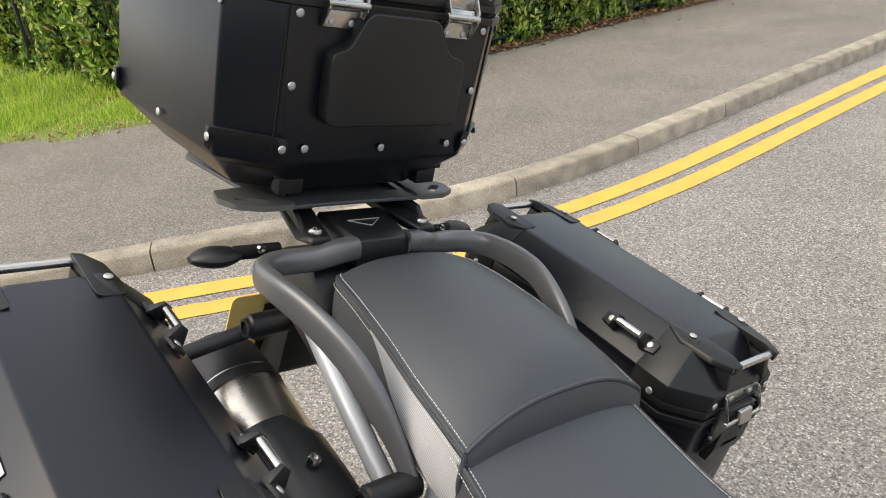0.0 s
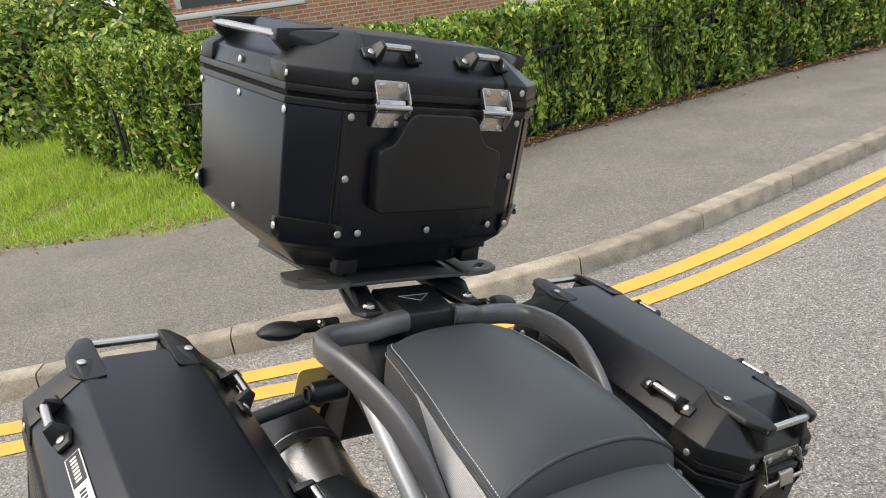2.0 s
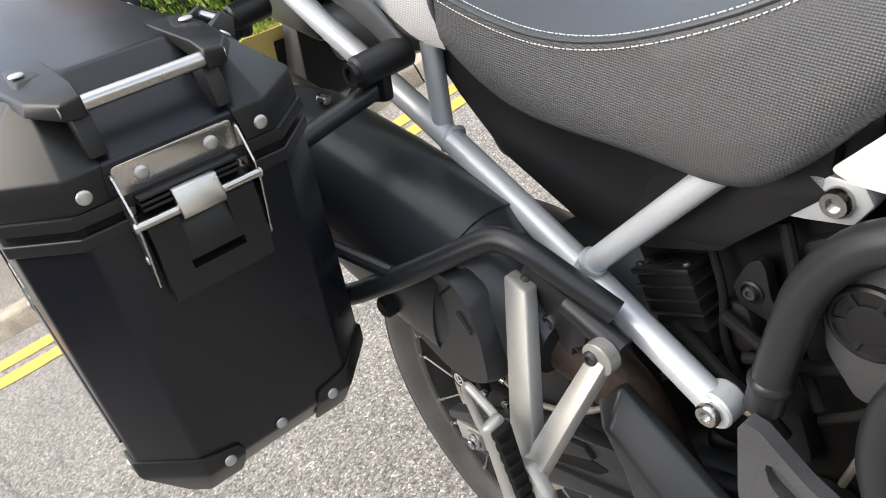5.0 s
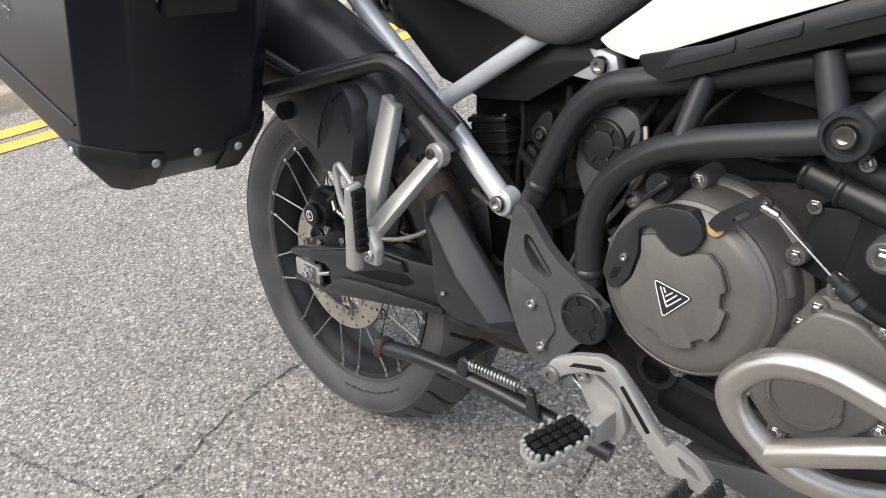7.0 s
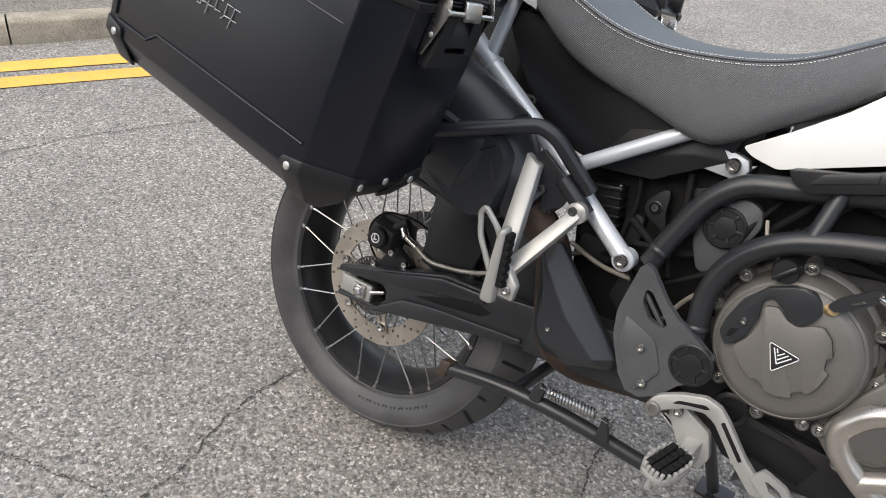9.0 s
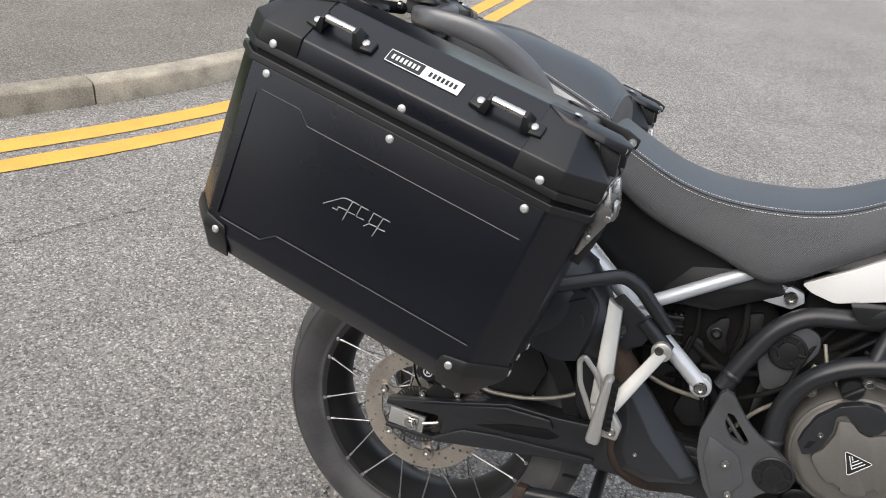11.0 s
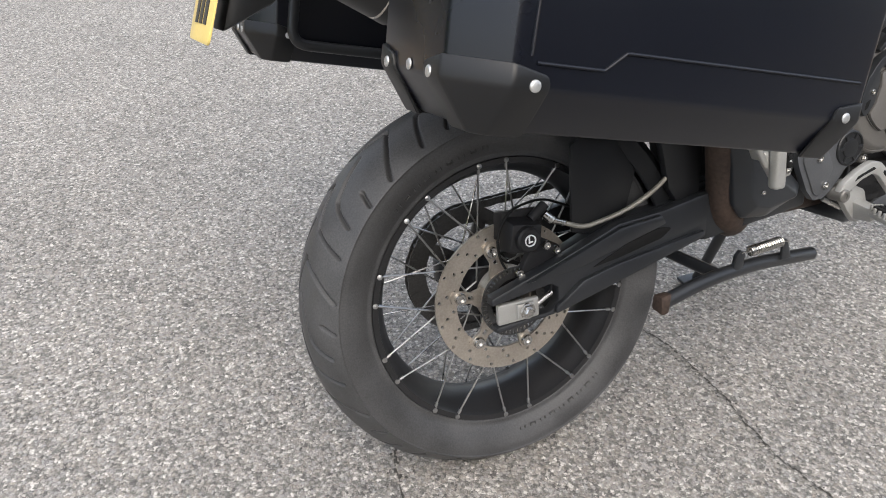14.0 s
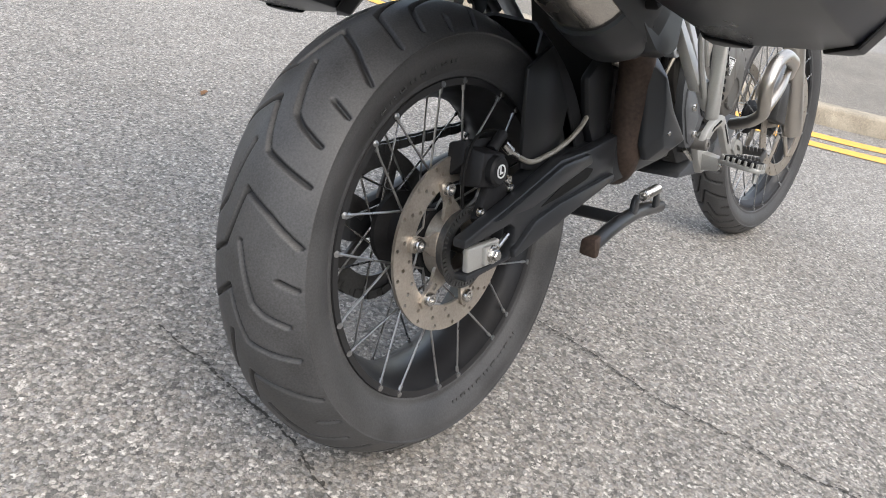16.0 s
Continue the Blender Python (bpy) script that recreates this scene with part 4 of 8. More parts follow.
def tyre_mesh(name, R, half, bead_r, bead_y, pitches, seg, crown, n_tread, start):
    """A tyre round the y axis with cut grooves; the cut is kept as an attribute that paints groove shade into the
    rubber.
    """
    prof = [(-bead_y + 0.004, bead_r - 0.004), (-bead_y - 0.004, bead_r + 0.001), (-bead_y - 0.007, bead_r + 0.005), (-bead_y - 0.0085, bead_r + 0.0075), (-bead_y - 0.0075, bead_r + 0.0095)]
    side_top = R - crown
    for k in range(1, 9):
        t = k / 9
        prof.append((-(bead_y + 0.0075 + (half - bead_y - 0.0075) * math.sin(t * math.pi / 2)), bead_r + 0.0095 + (side_top - 0.004 - bead_r - 0.0095) * t))
    prof += [(-half + 0.0012, side_top - 0.0035), (-half + 0.0012, side_top - 0.0022), (-half - 0.0006, side_top - 0.0012)]
    tread = []
    for k in range(n_tread + 1):
        y = -half + 2 * half * k / n_tread
        tread.append((y, R - crown * (abs(y) / half) ** 2.1))
    full = np.array(prof + tread + [(-y, r) for y, r in reversed(prof)])
    pitch = 2 * math.pi * R / pitches
    f, w = pitch / 0.2258, half / 0.0795
    runs = [[(0, 0.005), (0.022, 0.039), (0.053, 0.073)], [(0, 0.005), (0.045, -0.008), (0.066, -0.016), (0.077, -0.037), (0.092, -0.068)],
            [(0.058, 0.009), (0.101, 0.021), (0.129, 0.029), (0.14, 0.04), (0.155, 0.064)], [(0.097, 0.056), (0.107, 0.073)]]
    lines = [((p[0] * f, p[1] * w), (q[0] * f, q[1] * w)) for run in runs for p, q in zip(run, run[1:])]
    ang = np.arange(seg) * 2 * math.pi / seg
    A, Y = np.meshgrid(ang, full[:, 0], indexing="ij")
    RAD = np.broadcast_to(full[:, 1], A.shape)
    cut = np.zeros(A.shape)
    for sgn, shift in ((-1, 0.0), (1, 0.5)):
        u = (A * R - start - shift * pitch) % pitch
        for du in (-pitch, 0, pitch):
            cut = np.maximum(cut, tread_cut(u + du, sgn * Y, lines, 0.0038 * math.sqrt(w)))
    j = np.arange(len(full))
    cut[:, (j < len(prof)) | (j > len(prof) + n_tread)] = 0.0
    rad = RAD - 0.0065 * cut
    co = np.stack([rad * np.cos(A), Y, rad * np.sin(A)], 2).reshape(-1, 3)
    n, m = len(full), seg
    i0 = (np.arange(m)[:, None] * n + np.arange(n - 1)[None, :]).ravel()
    i1 = (((np.arange(m) + 1) % m)[:, None] * n + np.arange(n - 1)[None, :]).ravel()
    quads = np.stack([i0, i0 + 1, i1 + 1, i1], 1)
    me = bpy.data.meshes.new(name)
    me.from_pydata(co.tolist(), [], quads.tolist())
    me.polygons.foreach_set("use_smooth", np.ones(len(me.polygons), dtype=bool))
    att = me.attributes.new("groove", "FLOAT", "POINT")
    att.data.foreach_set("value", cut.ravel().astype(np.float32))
    me.update()
    return me




def wheel(name, at, rim_r, rim_y, hub_r, hub_y, count, tyre_args, label, spin):
    """A spoked wheel round the y axis."""
    bm = NB()
    lip = rim_r
    prof = [(lip, rim_y), (lip - 0.002, rim_y + 0.004), (lip - 0.011, rim_y + 0.003), (lip - 0.014, rim_y - 0.006), (lip - 0.021, rim_y - 0.016), (lip - 0.031, rim_y * 0.35), (lip - 0.034, 0)]
    prof = prof + [(r, -y) for r, y in reversed(prof[:-1])]
    inner = [(lip, -rim_y + 0.003), (lip - 0.008, -rim_y + 0.004), (lip - 0.014, -rim_y * 0.6), (lip - 0.028, 0), (lip - 0.014, rim_y * 0.6), (lip - 0.008, rim_y - 0.004), (lip, rim_y - 0.003)]
    lathe(bm, prof + inner, 96, "y", closed=True)
    root = part(name, bm, M_RIM, moto, label, at=at)
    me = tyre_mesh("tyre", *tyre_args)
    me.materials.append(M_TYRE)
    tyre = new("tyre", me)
    tyre.parent = root
    tyre["label"] = "black treaded road tyre, dusty at the shoulders"
    bm = NB()
    lathe(bm, [(0.0, -hub_y - 0.01), (0.03, -hub_y - 0.01), (0.034, -hub_y - 0.004), (hub_r, -hub_y - 0.002), (hub_r, -hub_y + 0.006), (0.036, -hub_y + 0.014), (0.032, 0), (0.036, hub_y - 0.014), (hub_r, hub_y - 0.006), (hub_r, hub_y + 0.002), (0.034, hub_y + 0.004), (0.03, hub_y + 0.01), (0.0, hub_y + 0.01)], 40)
    part("hub", bm, M_ENGINE, root, "black wheel hub")
    # one spoke and one nipple, shared round the wheel
    for side in (-1, 1):
        for hand in (-1, 1):
            tip = Vector(((lip - 0.006), side * (rim_y + 0.001), 0))
            a = hand * radians(48)
            foot = Vector((hub_r * 0.93 * math.cos(a), side * (hub_y + 0.002), hub_r * 0.93 * math.sin(a)))
            bm = NB()
            rod(bm, foot, tip, 0.0016, 8)
            me = link_mesh("spoke", bm, M_SPOKE)
            bm = NB()
            d = (tip - foot).normalized()
            rod(bm, tip - d * 0.012, tip + d * 0.002, 0.0028, 8)
            lathe(bm, [(0.0042, 0.0), (0.0042, 0.003), (0.0, 0.004)], 10, "z", m=axis_pose(tip + Vector((0.0, side * 0.001, 0)), (0.2, side, 0)))
            me2 = link_mesh("nipple", bm, M_SPOKE)
            n = count // 4
            for k in range(n):
                ang = 360 / n * k + (0 if hand > 0 else 360 / n * 0.33) + (0 if side < 0 else 180 / n) + spin
                m = pose(0, 0, 0, 0, ang, 0)
                shared("spoke", me, root, m)
                shared("nipple", me2, root, m)
    return root


def disc(bm, r0, r1, y, thick, holes):
    """A brake disc; each drilled cell is a frame of quads round an eight-sided hole."""
    seg, rows = 72, 3
    def at(i, j):
        """Place on the half-step grid."""
        a, r = math.pi * i / seg, r0 + (r1 - r0) * j / (2 * rows)
        return r * math.cos(a), r * math.sin(a)
    cache = {}
    def vert(i, j):
        key = (i % (2 * seg), j)
        if key not in cache:
            p = at(*key)
            cache[key] = bm.verts.new((p[0], y, p[1]))
        return cache[key]
    faces = []
    for i in range(seg):
        for j in range(rows):
            ring = [vert(2 * i + a, 2 * j + b) for a, b in ((0, 0), (1, 0), (2, 0), (2, 1), (2, 2), (1, 2), (0, 2), (0, 1))]
            drilled = holes and (i % 4, j) in ((0, 0), (1, 1), (2, 2))
            if not drilled:
                faces.append(bm.faces.new(ring))
                continue
            c = at(2 * i + 1, 2 * j + 1)
            inner = []
            for v in ring:
                d = Vector((v.co.x - c[0], v.co.z - c[1])).normalized() * 0.0031
                inner.append(bm.verts.new((c[0] + d.x, y, c[1] + d.y)))
            for k in range(8):
                faces.append(bm.faces.new((ring[k], ring[(k + 1) % 8], inner[(k + 1) % 8], inner[k])))
    bmesh.ops.recalc_face_normals(bm, faces=faces)
    bmesh.ops.solidify(bm, geom=faces, thickness=thick)


RW = Matrix.Translation((0, 0.008, 0.321))
rear = wheel("rear_wheel", RW, 0.229, 0.057, 0.056, 0.042, 40, (0.3235, 0.0795, 0.224, 0.052, 9, 1100, 0.037, 96, 0.897), "black rear wheel with steel spokes", 9)
bm = NB()
disc(bm, 0.09, 0.1265, -0.066, 0.0045, True)
rdisc = part("brake_disc", bm, M_DISC, rear, "drilled brake disc with light rust")
for k in range(6):
    bm = NB()
    m = pose(0, 0, 0, 0, 60 * k + 12, 0)
    plate_hole(bm, rounded([(0.046, -0.02), (0.07, -0.0085), (0.086, -0.0115), (0.1, -0.011), (0.104, 0.0), (0.1, 0.011), (0.086, 0.0115), (0.07, 0.0085), (0.046, 0.02)], 0.003), rounded([(0.064, -0.0035), (0.074, -0.0035), (0.074, 0.0035), (0.064, 0.0035)], 0.0015), -0.0712, -0.066, m)
    part("carrier_arm", bm, M_DISC, rdisc)
bm = NB()
lathe(bm, [(0.05, -0.0725), (0.05, -0.05), (0.036, -0.05), (0.036, -0.0725)], 40, closed=True)
part("disc_carrier", bm, M_DISC, rdisc)
for k in range(6):
    m = pose(0, 0, 0, 0, 60 * k + 12, 0)
    bolt(rdisc, m @ Vector((0.088, -0.071, 0)), (0, -1, 0), 1.15)
bm = NB()
for k in range(48):
    m = pose(0, 0, 0, 0, 7.5 * k, 0)
    box(bm, (0.009, 0.002, 0.0042), (0.0525, -0.089, 0), 0, m)
lathe(bm, [(0.0585, -0.09), (0.0585, -0.088), (0.056, -0.088), (0.056, -0.09)], 48, closed=True)
lathe(bm, [(0.0495, -0.09), (0.0495, -0.07), (0.04, -0.07), (0.04, -0.09)], 48, closed=True)
part("sensor_ring", bm, M_DARKSTEEL, rear, "slotted wheel speed sensor ring")
# sprocket and chain on the far side
bm = NB()
teeth = []
for k in range(46):
    for da, r in ((0.0, 0.108), (0.25, 0.114), (0.5, 0.114), (0.75, 0.108)):
        a = 2 * math.pi * (k + da) / 46
        teeth.append((r * math.cos(a), r * math.sin(a)))
plate_hole(bm, teeth, [(0.084 * math.cos(2 * math.pi * k / 40), 0.084 * math.sin(2 * math.pi * k / 40)) for k in range(40)], 0.078, 0.084)
for k in range(5):
    hull(bm, [(0.035, y, z * 0.015) for y in (0.078, 0.084) for z in (-1, 1)] + [(0.09, y, z * 0.011) for y in (0.078, 0.084) for z in (-1, 1)], 0.001, pose(0, 0, 0, 0, 72 * k, 0))
part("sprocket", bm, M_DARKSTEEL, rear, "dark toothed rear sprocket")
bm = NB()
path = [(0.113 * math.cos(math.radians(a)), 0.081, 0.113 * math.sin(math.radians(a))) for a in range(86, 276, 6)]
path = [(0.6, 0.081, 0.15)] + path + [(0.6, 0.081, 0.06)]
pos, left = [], 0.0
for a, b in zip([Vector(p) for p in path], [Vector(p) for p in path[1:]]):
    L = (b - a).length
    while left < L:
        pos.append((a + (b - a) * left / L, (b - a).normalized()))
        left += 0.0159
    left -= L
for k, (p, d) in enumerate(pos):
    w = 0.016 if k % 2 else 0.012
    mm = Matrix.Translation(p) @ Matrix((d, Vector((0, 1, 0)), d.cross(Vector((0, 1, 0))))).transposed().to_4x4()
    for s in (-1, 1):
        box(bm, (0.019, 0.0022, 0.013), (0, s * w / 2, 0), 0, mm)
    rod(bm, mm @ Vector((0, -0.008, 0)), mm @ Vector((0, 0.008, 0)), 0.0045, 6)
chain = bpart("drive_chain", bm, M_DARKSTEEL, "oily drive chain", at=RW)

# raised marks on the rear sidewall
M_MOULD = mat("moulded_rubber", (0.036, 0.036, 0.036), 0.42, var=0.2, big=20, fine=300, bump=0.1)
bm = NB()
for mid in (-68, 115):
    for k in range(9):
        a = radians(mid + (k - 4) * 4.6)
        m = Matrix.Translation((0.256 * math.cos(a), -0.0715, 0.256 * math.sin(a))) @ Matrix((Vector((-math.sin(a), 0, math.cos(a))), Vector((0, -1, 0)), Vector((math.cos(a), 0, math.sin(a))))).transposed().to_4x4()
        for dx in (-0.0055, 0.0035):
            box(bm, (0.0022, 0.002, 0.013), (dx, 0, 0), 0.0004, m, 1)
        for dz in (-0.0068, 0.0068) if k % 2 else (0.0068, 0.0):
            box(bm, (0.009, 0.002, 0.0022), (-0.001, 0, dz * 0.85), 0.0004, m, 1)
tagged(part("sidewall_mark", bm, M_MOULD, rear, "raised maker's mark on the tyre wall"), kind="stuff")

FW_AT = Matrix.Translation((1.56, 0.0, 0.352)) @ pose(0, 0, 0, 0, 0, -6)
front = wheel("front_wheel", FW_AT, 0.278, 0.034, 0.05, 0.036, 36, (0.352, 0.05, 0.272, 0.032, 12, 600, 0.03, 48, 0.0), "black spoked front wheel, turned a little", 0)
for y in (-0.075, 0.071):
    bm = NB()
    disc(bm, 0.125, 0.16, y, 0.0045, True)
    fd = part("brake_disc", bm, M_DISC, front)
    for k in range(6):
        bm = NB()
        hull(bm, [(0.045, yy, z * 0.012) for yy in (y, y + 0.004) for z in (-1, 1)] + [(0.13, yy, z * 0.008) for yy in (y, y + 0.004) for z in (-1, 1)], 0.001, pose(0, 0, 0, 0, 60 * k, 0))
        part("carrier_arm", bm, M_DISC, fd)
for s in (-1, 1):
    bm = NB()
    top = FW_AT @ Vector((-0.25, s * 0.1, 0.56))
    tube(bm, [FW_AT @ Vector((0.0, s * 0.1, -0.03)), FW_AT @ Vector((-0.1, s * 0.1, 0.22))], 0.027, 16, 0)
    leg = bpart("fork_leg", bm, M_NICKEL, "grey lower fork leg")
    bm = NB()
    tube(bm, [FW_AT @ Vector((-0.1, s * 0.1, 0.22)), top], 0.0225, 16, 0)
    part("stanchion", bm, M_STEEL, leg)
    bm = NB()
    hull(bm, [FW_AT @ Vector(p) for p in ((-0.09, s * 0.075, 0.0), (-0.16, s * 0.075, 0.02), (-0.1, s * 0.075, 0.12), (-0.15, s * 0.075, 0.12), (-0.09, s * 0.11, 0.0), (-0.16, s * 0.11, 0.02), (-0.1, s * 0.11, 0.12), (-0.15, s * 0.11, 0.12))], 0.006)
    part("caliper", bm, M_DARKSTEEL, leg)

# -- swingarm --
bm = NB()
arm_o = [(-0.05, 0.30), (0.05, 0.299), (0.11, 0.33), (0.168, 0.344), (0.25, 0.364), (0.5, 0.375), (0.56, 0.4), (0.56, 0.455), (0.5, 0.468), (0.26, 0.43), (0.17, 0.424), (0.06, 0.384)]
prism(bm, arm_o[1:] + [(0.058, 0.35), (0.055, 0.335), (0.055, 0.312)], -0.1, -0.07, 0.003)
prism(bm, [(-0.058, 0.352), (0.06, 0.388), (0.172, 0.427), (0.26, 0.432), (0.5, 0.468), (0.56, 0.455), (0.56, 0.4), (0.5, 0.375), (0.36, 0.368), (0.25, 0.366), (0.168, 0.346), (0.11, 0.333), (0.05, 0.3), (-0.052, 0.292), (-0.052, 0.302), (0.045, 0.307), (0.058, 0.32), (0.058, 0.345), (0.045, 0.353), (-0.058, 0.339)], -0.12, -0.098, 0.0035)
hull(bm, [(x, y, z) for x, z in ((0.0, 0.366), (0.06, 0.384), (0.17, 0.422), (0.25, 0.428), (0.26, 0.412), (0.19, 0.4), (0.09, 0.37)) for y in (-0.115, -0.128)], 0.004)
hull(bm, [(x, y, z) for x, z in ((0.05, 0.303), (0.11, 0.335), (0.168, 0.349), (0.34, 0.372), (0.34, 0.384), (0.165, 0.363), (0.1, 0.349), (0.05, 0.315)) for y in (-0.115, -0.128)], 0.004)
hull(bm, [(x, y, z) for x, y, z in ((0.34, -0.12, 0.36), (0.34, -0.12, 0.434), (0.34, -0.07, 0.36), (0.34, -0.07, 0.434), (0.56, -0.13, 0.385), (0.56, -0.13, 0.465), (0.56, -0.07, 0.385), (0.56, -0.07, 0.465))], 0.008)
swing = bpart("swingarm", bm, M_SATIN, "satin black cast swingarm")
bm = NB()
hull(bm, [(x, y, z) for y in (0.088, 0.115) for x, z in ((-0.06, 0.3), (-0.06, 0.345), (0.56, 0.47), (0.56, 0.37), (0.1, 0.29), (0.1, 0.385))], 0.006)
part("far_arm", bm, M_SATIN, swing)
# thin black plate on the arm's face, painted shade of a recess
bm = NB()
prism(bm, rounded([(0.12, 0.364), (0.19, 0.392), (0.25, 0.405), (0.275, 0.4), (0.255, 0.386), (0.17, 0.37)], 0.006), -0.119, -0.1212, 0.0004)
part("arm_recess_shade", bm, M_GASKET, swing, "thin black plate drawn for the shade of a recess in the arm")
bm = NB()
box(bm, (0.09, 0.13, 0.07), (0.41, 0.0, 0.425), 0.012)
part("cross_brace", bm, M_SATIN, swing)
bm = NB()
box(bm, (0.072, 0.01, 0.034), (-0.012, -0.113, 0.3205), 0.003)
box(bm, (0.03, 0.008, 0.026), (-0.002, -0.12, 0.321), 0.002)
adj = part("chain_adjuster", bm, M_ALU, swing, "bare aluminium chain adjuster")
bolt(adj, (0.0, -0.124, 0.321), (0, -1, 0), 1.15, ME_HEX)
bm = NB()
rod(bm, (0.022, -0.116, 0.325), (0.05, -0.112, 0.336), 0.004, 10)
part("adjuster_screw", bm, M_STEEL, adj)
bm = NB()
rod(bm, (0, -0.12, 0.321), (0, 0.12, 0.321), 0.011)
part("axle", bm, M_STEEL, swing)

# rear caliper
bm = NB()
hull(bm, [(-0.022, -0.074, 0.41), (0.045, -0.074, 0.4), (0.05, -0.074, 0.455), (-0.015, -0.074, 0.465), (-0.018, -0.108, 0.413), (0.035, -0.108, 0.405), (0.04, -0.108, 0.45), (-0.01, -0.108, 0.458)], 0.005)
hull(bm, [(-0.02, -0.05, 0.415), (0.06, -0.05, 0.41), (0.05, -0.05, 0.46), (-0.015, -0.05, 0.465), (-0.02, -0.08, 0.44), (0.06, -0.08, 0.44), (0.05, -0.08, 0.47), (-0.015, -0.08, 0.472)], 0.004)
lathe(bm, [(0.02, -0.1), (0.02, -0.117), (0.017, -0.12), (0.0, -0.12)], 24, at=(0.011, 0, 0.433))
hull(bm, [(0.035, -0.08, 0.43), (0.085, -0.08, 0.4), (0.05, -0.08, 0.36), (0.0, -0.08, 0.36), (0.035, -0.095, 0.425), (0.08, -0.095, 0.4), (0.05, -0.095, 0.362), (0.0, -0.095, 0.362)], 0.004)
rod(bm, (0.03, -0.09, 0.455), (0.055, -0.09, 0.475), 0.008)
cal = bpart("rear_caliper", bm, M_ENGINE, "black single-piston rear brake caliper")
bm = NB()
lathe(bm, [(0.0095, -0.1205), (0.0095, -0.1215), (0.0075, -0.1215), (0.0075, -0.1205)], 24, at=(0.011, 0, 0.433), closed=True)
box(bm, (0.002, 0.0012, 0.012), (0.009, -0.121, 0.435), 0)
box(bm, (0.006, 0.0012, 0.002), (0.012, -0.121, 0.431), 0)
part("caliper_mark", bm, M_LABEL, cal, "pale round mark on the caliper")
for p in ((0.003, -0.096, 0.374), (0.07, -0.096, 0.398), (0.045, -0.108, 0.415)):
    bolt(cal, p, (0, -1, 0), 0.8)
bm = NB()
rod(bm, (0.05, -0.095, 0.462), (0.062, -0.1, 0.45), 0.007)
rod(bm, (0.062, -0.098, 0.45), (0.085, -0.096, 0.44), 0.0055)
part("hose_union", bm, M_STEEL, cal)
bm = NB()
tube(bm, [(0.085, -0.096, 0.44), (0.12, -0.098, 0.425), (0.2, -0.1, 0.438), (0.27, -0.1, 0.47), (0.33, -0.085, 0.52), (0.4, -0.07, 0.56)], 0.004, 8, 0.04)
part("brake_hose", bm, M_HOSE, cal, "braided brake hose")
bm = NB()
tube(bm, [(0.0, -0.072, 0.36), (-0.025, -0.085, 0.4), (-0.03, -0.09, 0.44), (-0.005, -0.085, 0.475), (0.06, -0.07, 0.48), (0.12, -0.06, 0.45)], 0.0022, 6, 0.03)
part("sensor_cable", bm, M_GASKET, cal)
# hugger over the tyre
bm = NB()
rings = []
for k in range(13):
    a = radians(64 - k * 4.6)
    r = 0.338
    row = []
    for y, dr in ((-0.09, -0.05), (-0.088, -0.02), (-0.07, -0.004), (0.0, 0.006), (0.07, -0.004), (0.088, -0.02), (0.09, -0.05), (0.087, -0.052), (0.084, -0.022), (0.068, -0.008), (0.0, 0.001), (-0.068, -0.008), (-0.084, -0.022), (-0.087, -0.052)):
        row.append(((r + dr) * math.cos(a), y, 0.321 + (r + dr) * math.sin(a)))
    rings.append(row)
loft(bm, rings)
hull(bm, [(x, y, z) for y in (-0.095, -0.088) for x, z in ((0.1, 0.56), (0.16, 0.59), (0.22, 0.5), (0.1, 0.42), (0.14, 0.41), (0.2, 0.43))], 0.002)
hugger = bpart("hugger", bm, M_PLASTIC, "black plastic rear hugger")
bm = NB()
hull(bm, [(x, y, z) for y in (-0.084, -0.104) for x, z in ((0.262, 0.54), (0.32, 0.585), (0.352, 0.54), (0.345, 0.43), (0.31, 0.416), (0.28, 0.46))], 0.008)
part("hugger_side", bm, M_PLASTIC, hugger)

# -- stand --
bm = NB()
tube(bm, [(0.238, -0.15, 0.286), (0.33, -0.145, 0.302), (0.45, -0.13, 0.3), (0.62, -0.1, 0.272)], 0.0125, 14, 0.05)
tube(bm, [(0.238, 0.13, 0.29), (0.33, 0.13, 0.302), (0.62, 0.1, 0.272)], 0.0125, 14, 0.05)
tube(bm, [(0.36, -0.14, 0.303), (0.36, 0.13, 0.303)], 0.011, 12, 0)
stand = bpart("centre_stand", bm, M_SATIN, "black folded centre stand")
bm = NB()
hull(bm, [(x, y, z) for x, y, z in ((0.224, -0.163, 0.302), (0.246, -0.163, 0.305), (0.25, -0.139, 0.3), (0.228, -0.135, 0.297), (0.223, -0.166, 0.27), (0.238, -0.165, 0.27), (0.24, -0.138, 0.27), (0.226, -0.134, 0.272))], 0.004)
part("stand_foot", bm, M_RUST, stand, "rusty scuffed stand foot")
bm = NB()
coil = []
A, B = Vector((0.418, -0.148, 0.335)), Vector((0.498, -0.141, 0.335))
d = (B - A).normalized()
u = d.orthogonal().normalized()
w = d.cross(u)
for k in range(15 * 12 + 1):
    a = 2 * math.pi * k / 12
    coil.append(A + (B - A) * (k / 180) + (u * math.cos(a) + w * math.sin(a)) * 0.0078)
tube(bm, coil, 0.0019, 6, 0)
tube(bm, [A, A + Vector((-0.012, 0, 0.002)), A + Vector((-0.02, 0.004, -0.004))], 0.0019, 6, 0.004)
tube(bm, [B, B + Vector((0.012, 0, -0.002)), B + Vector((0.02, 0.004, -0.006))], 0.0019, 6, 0.004)
part("stand_spring", bm, M_STEEL, stand, "bright coil spring")
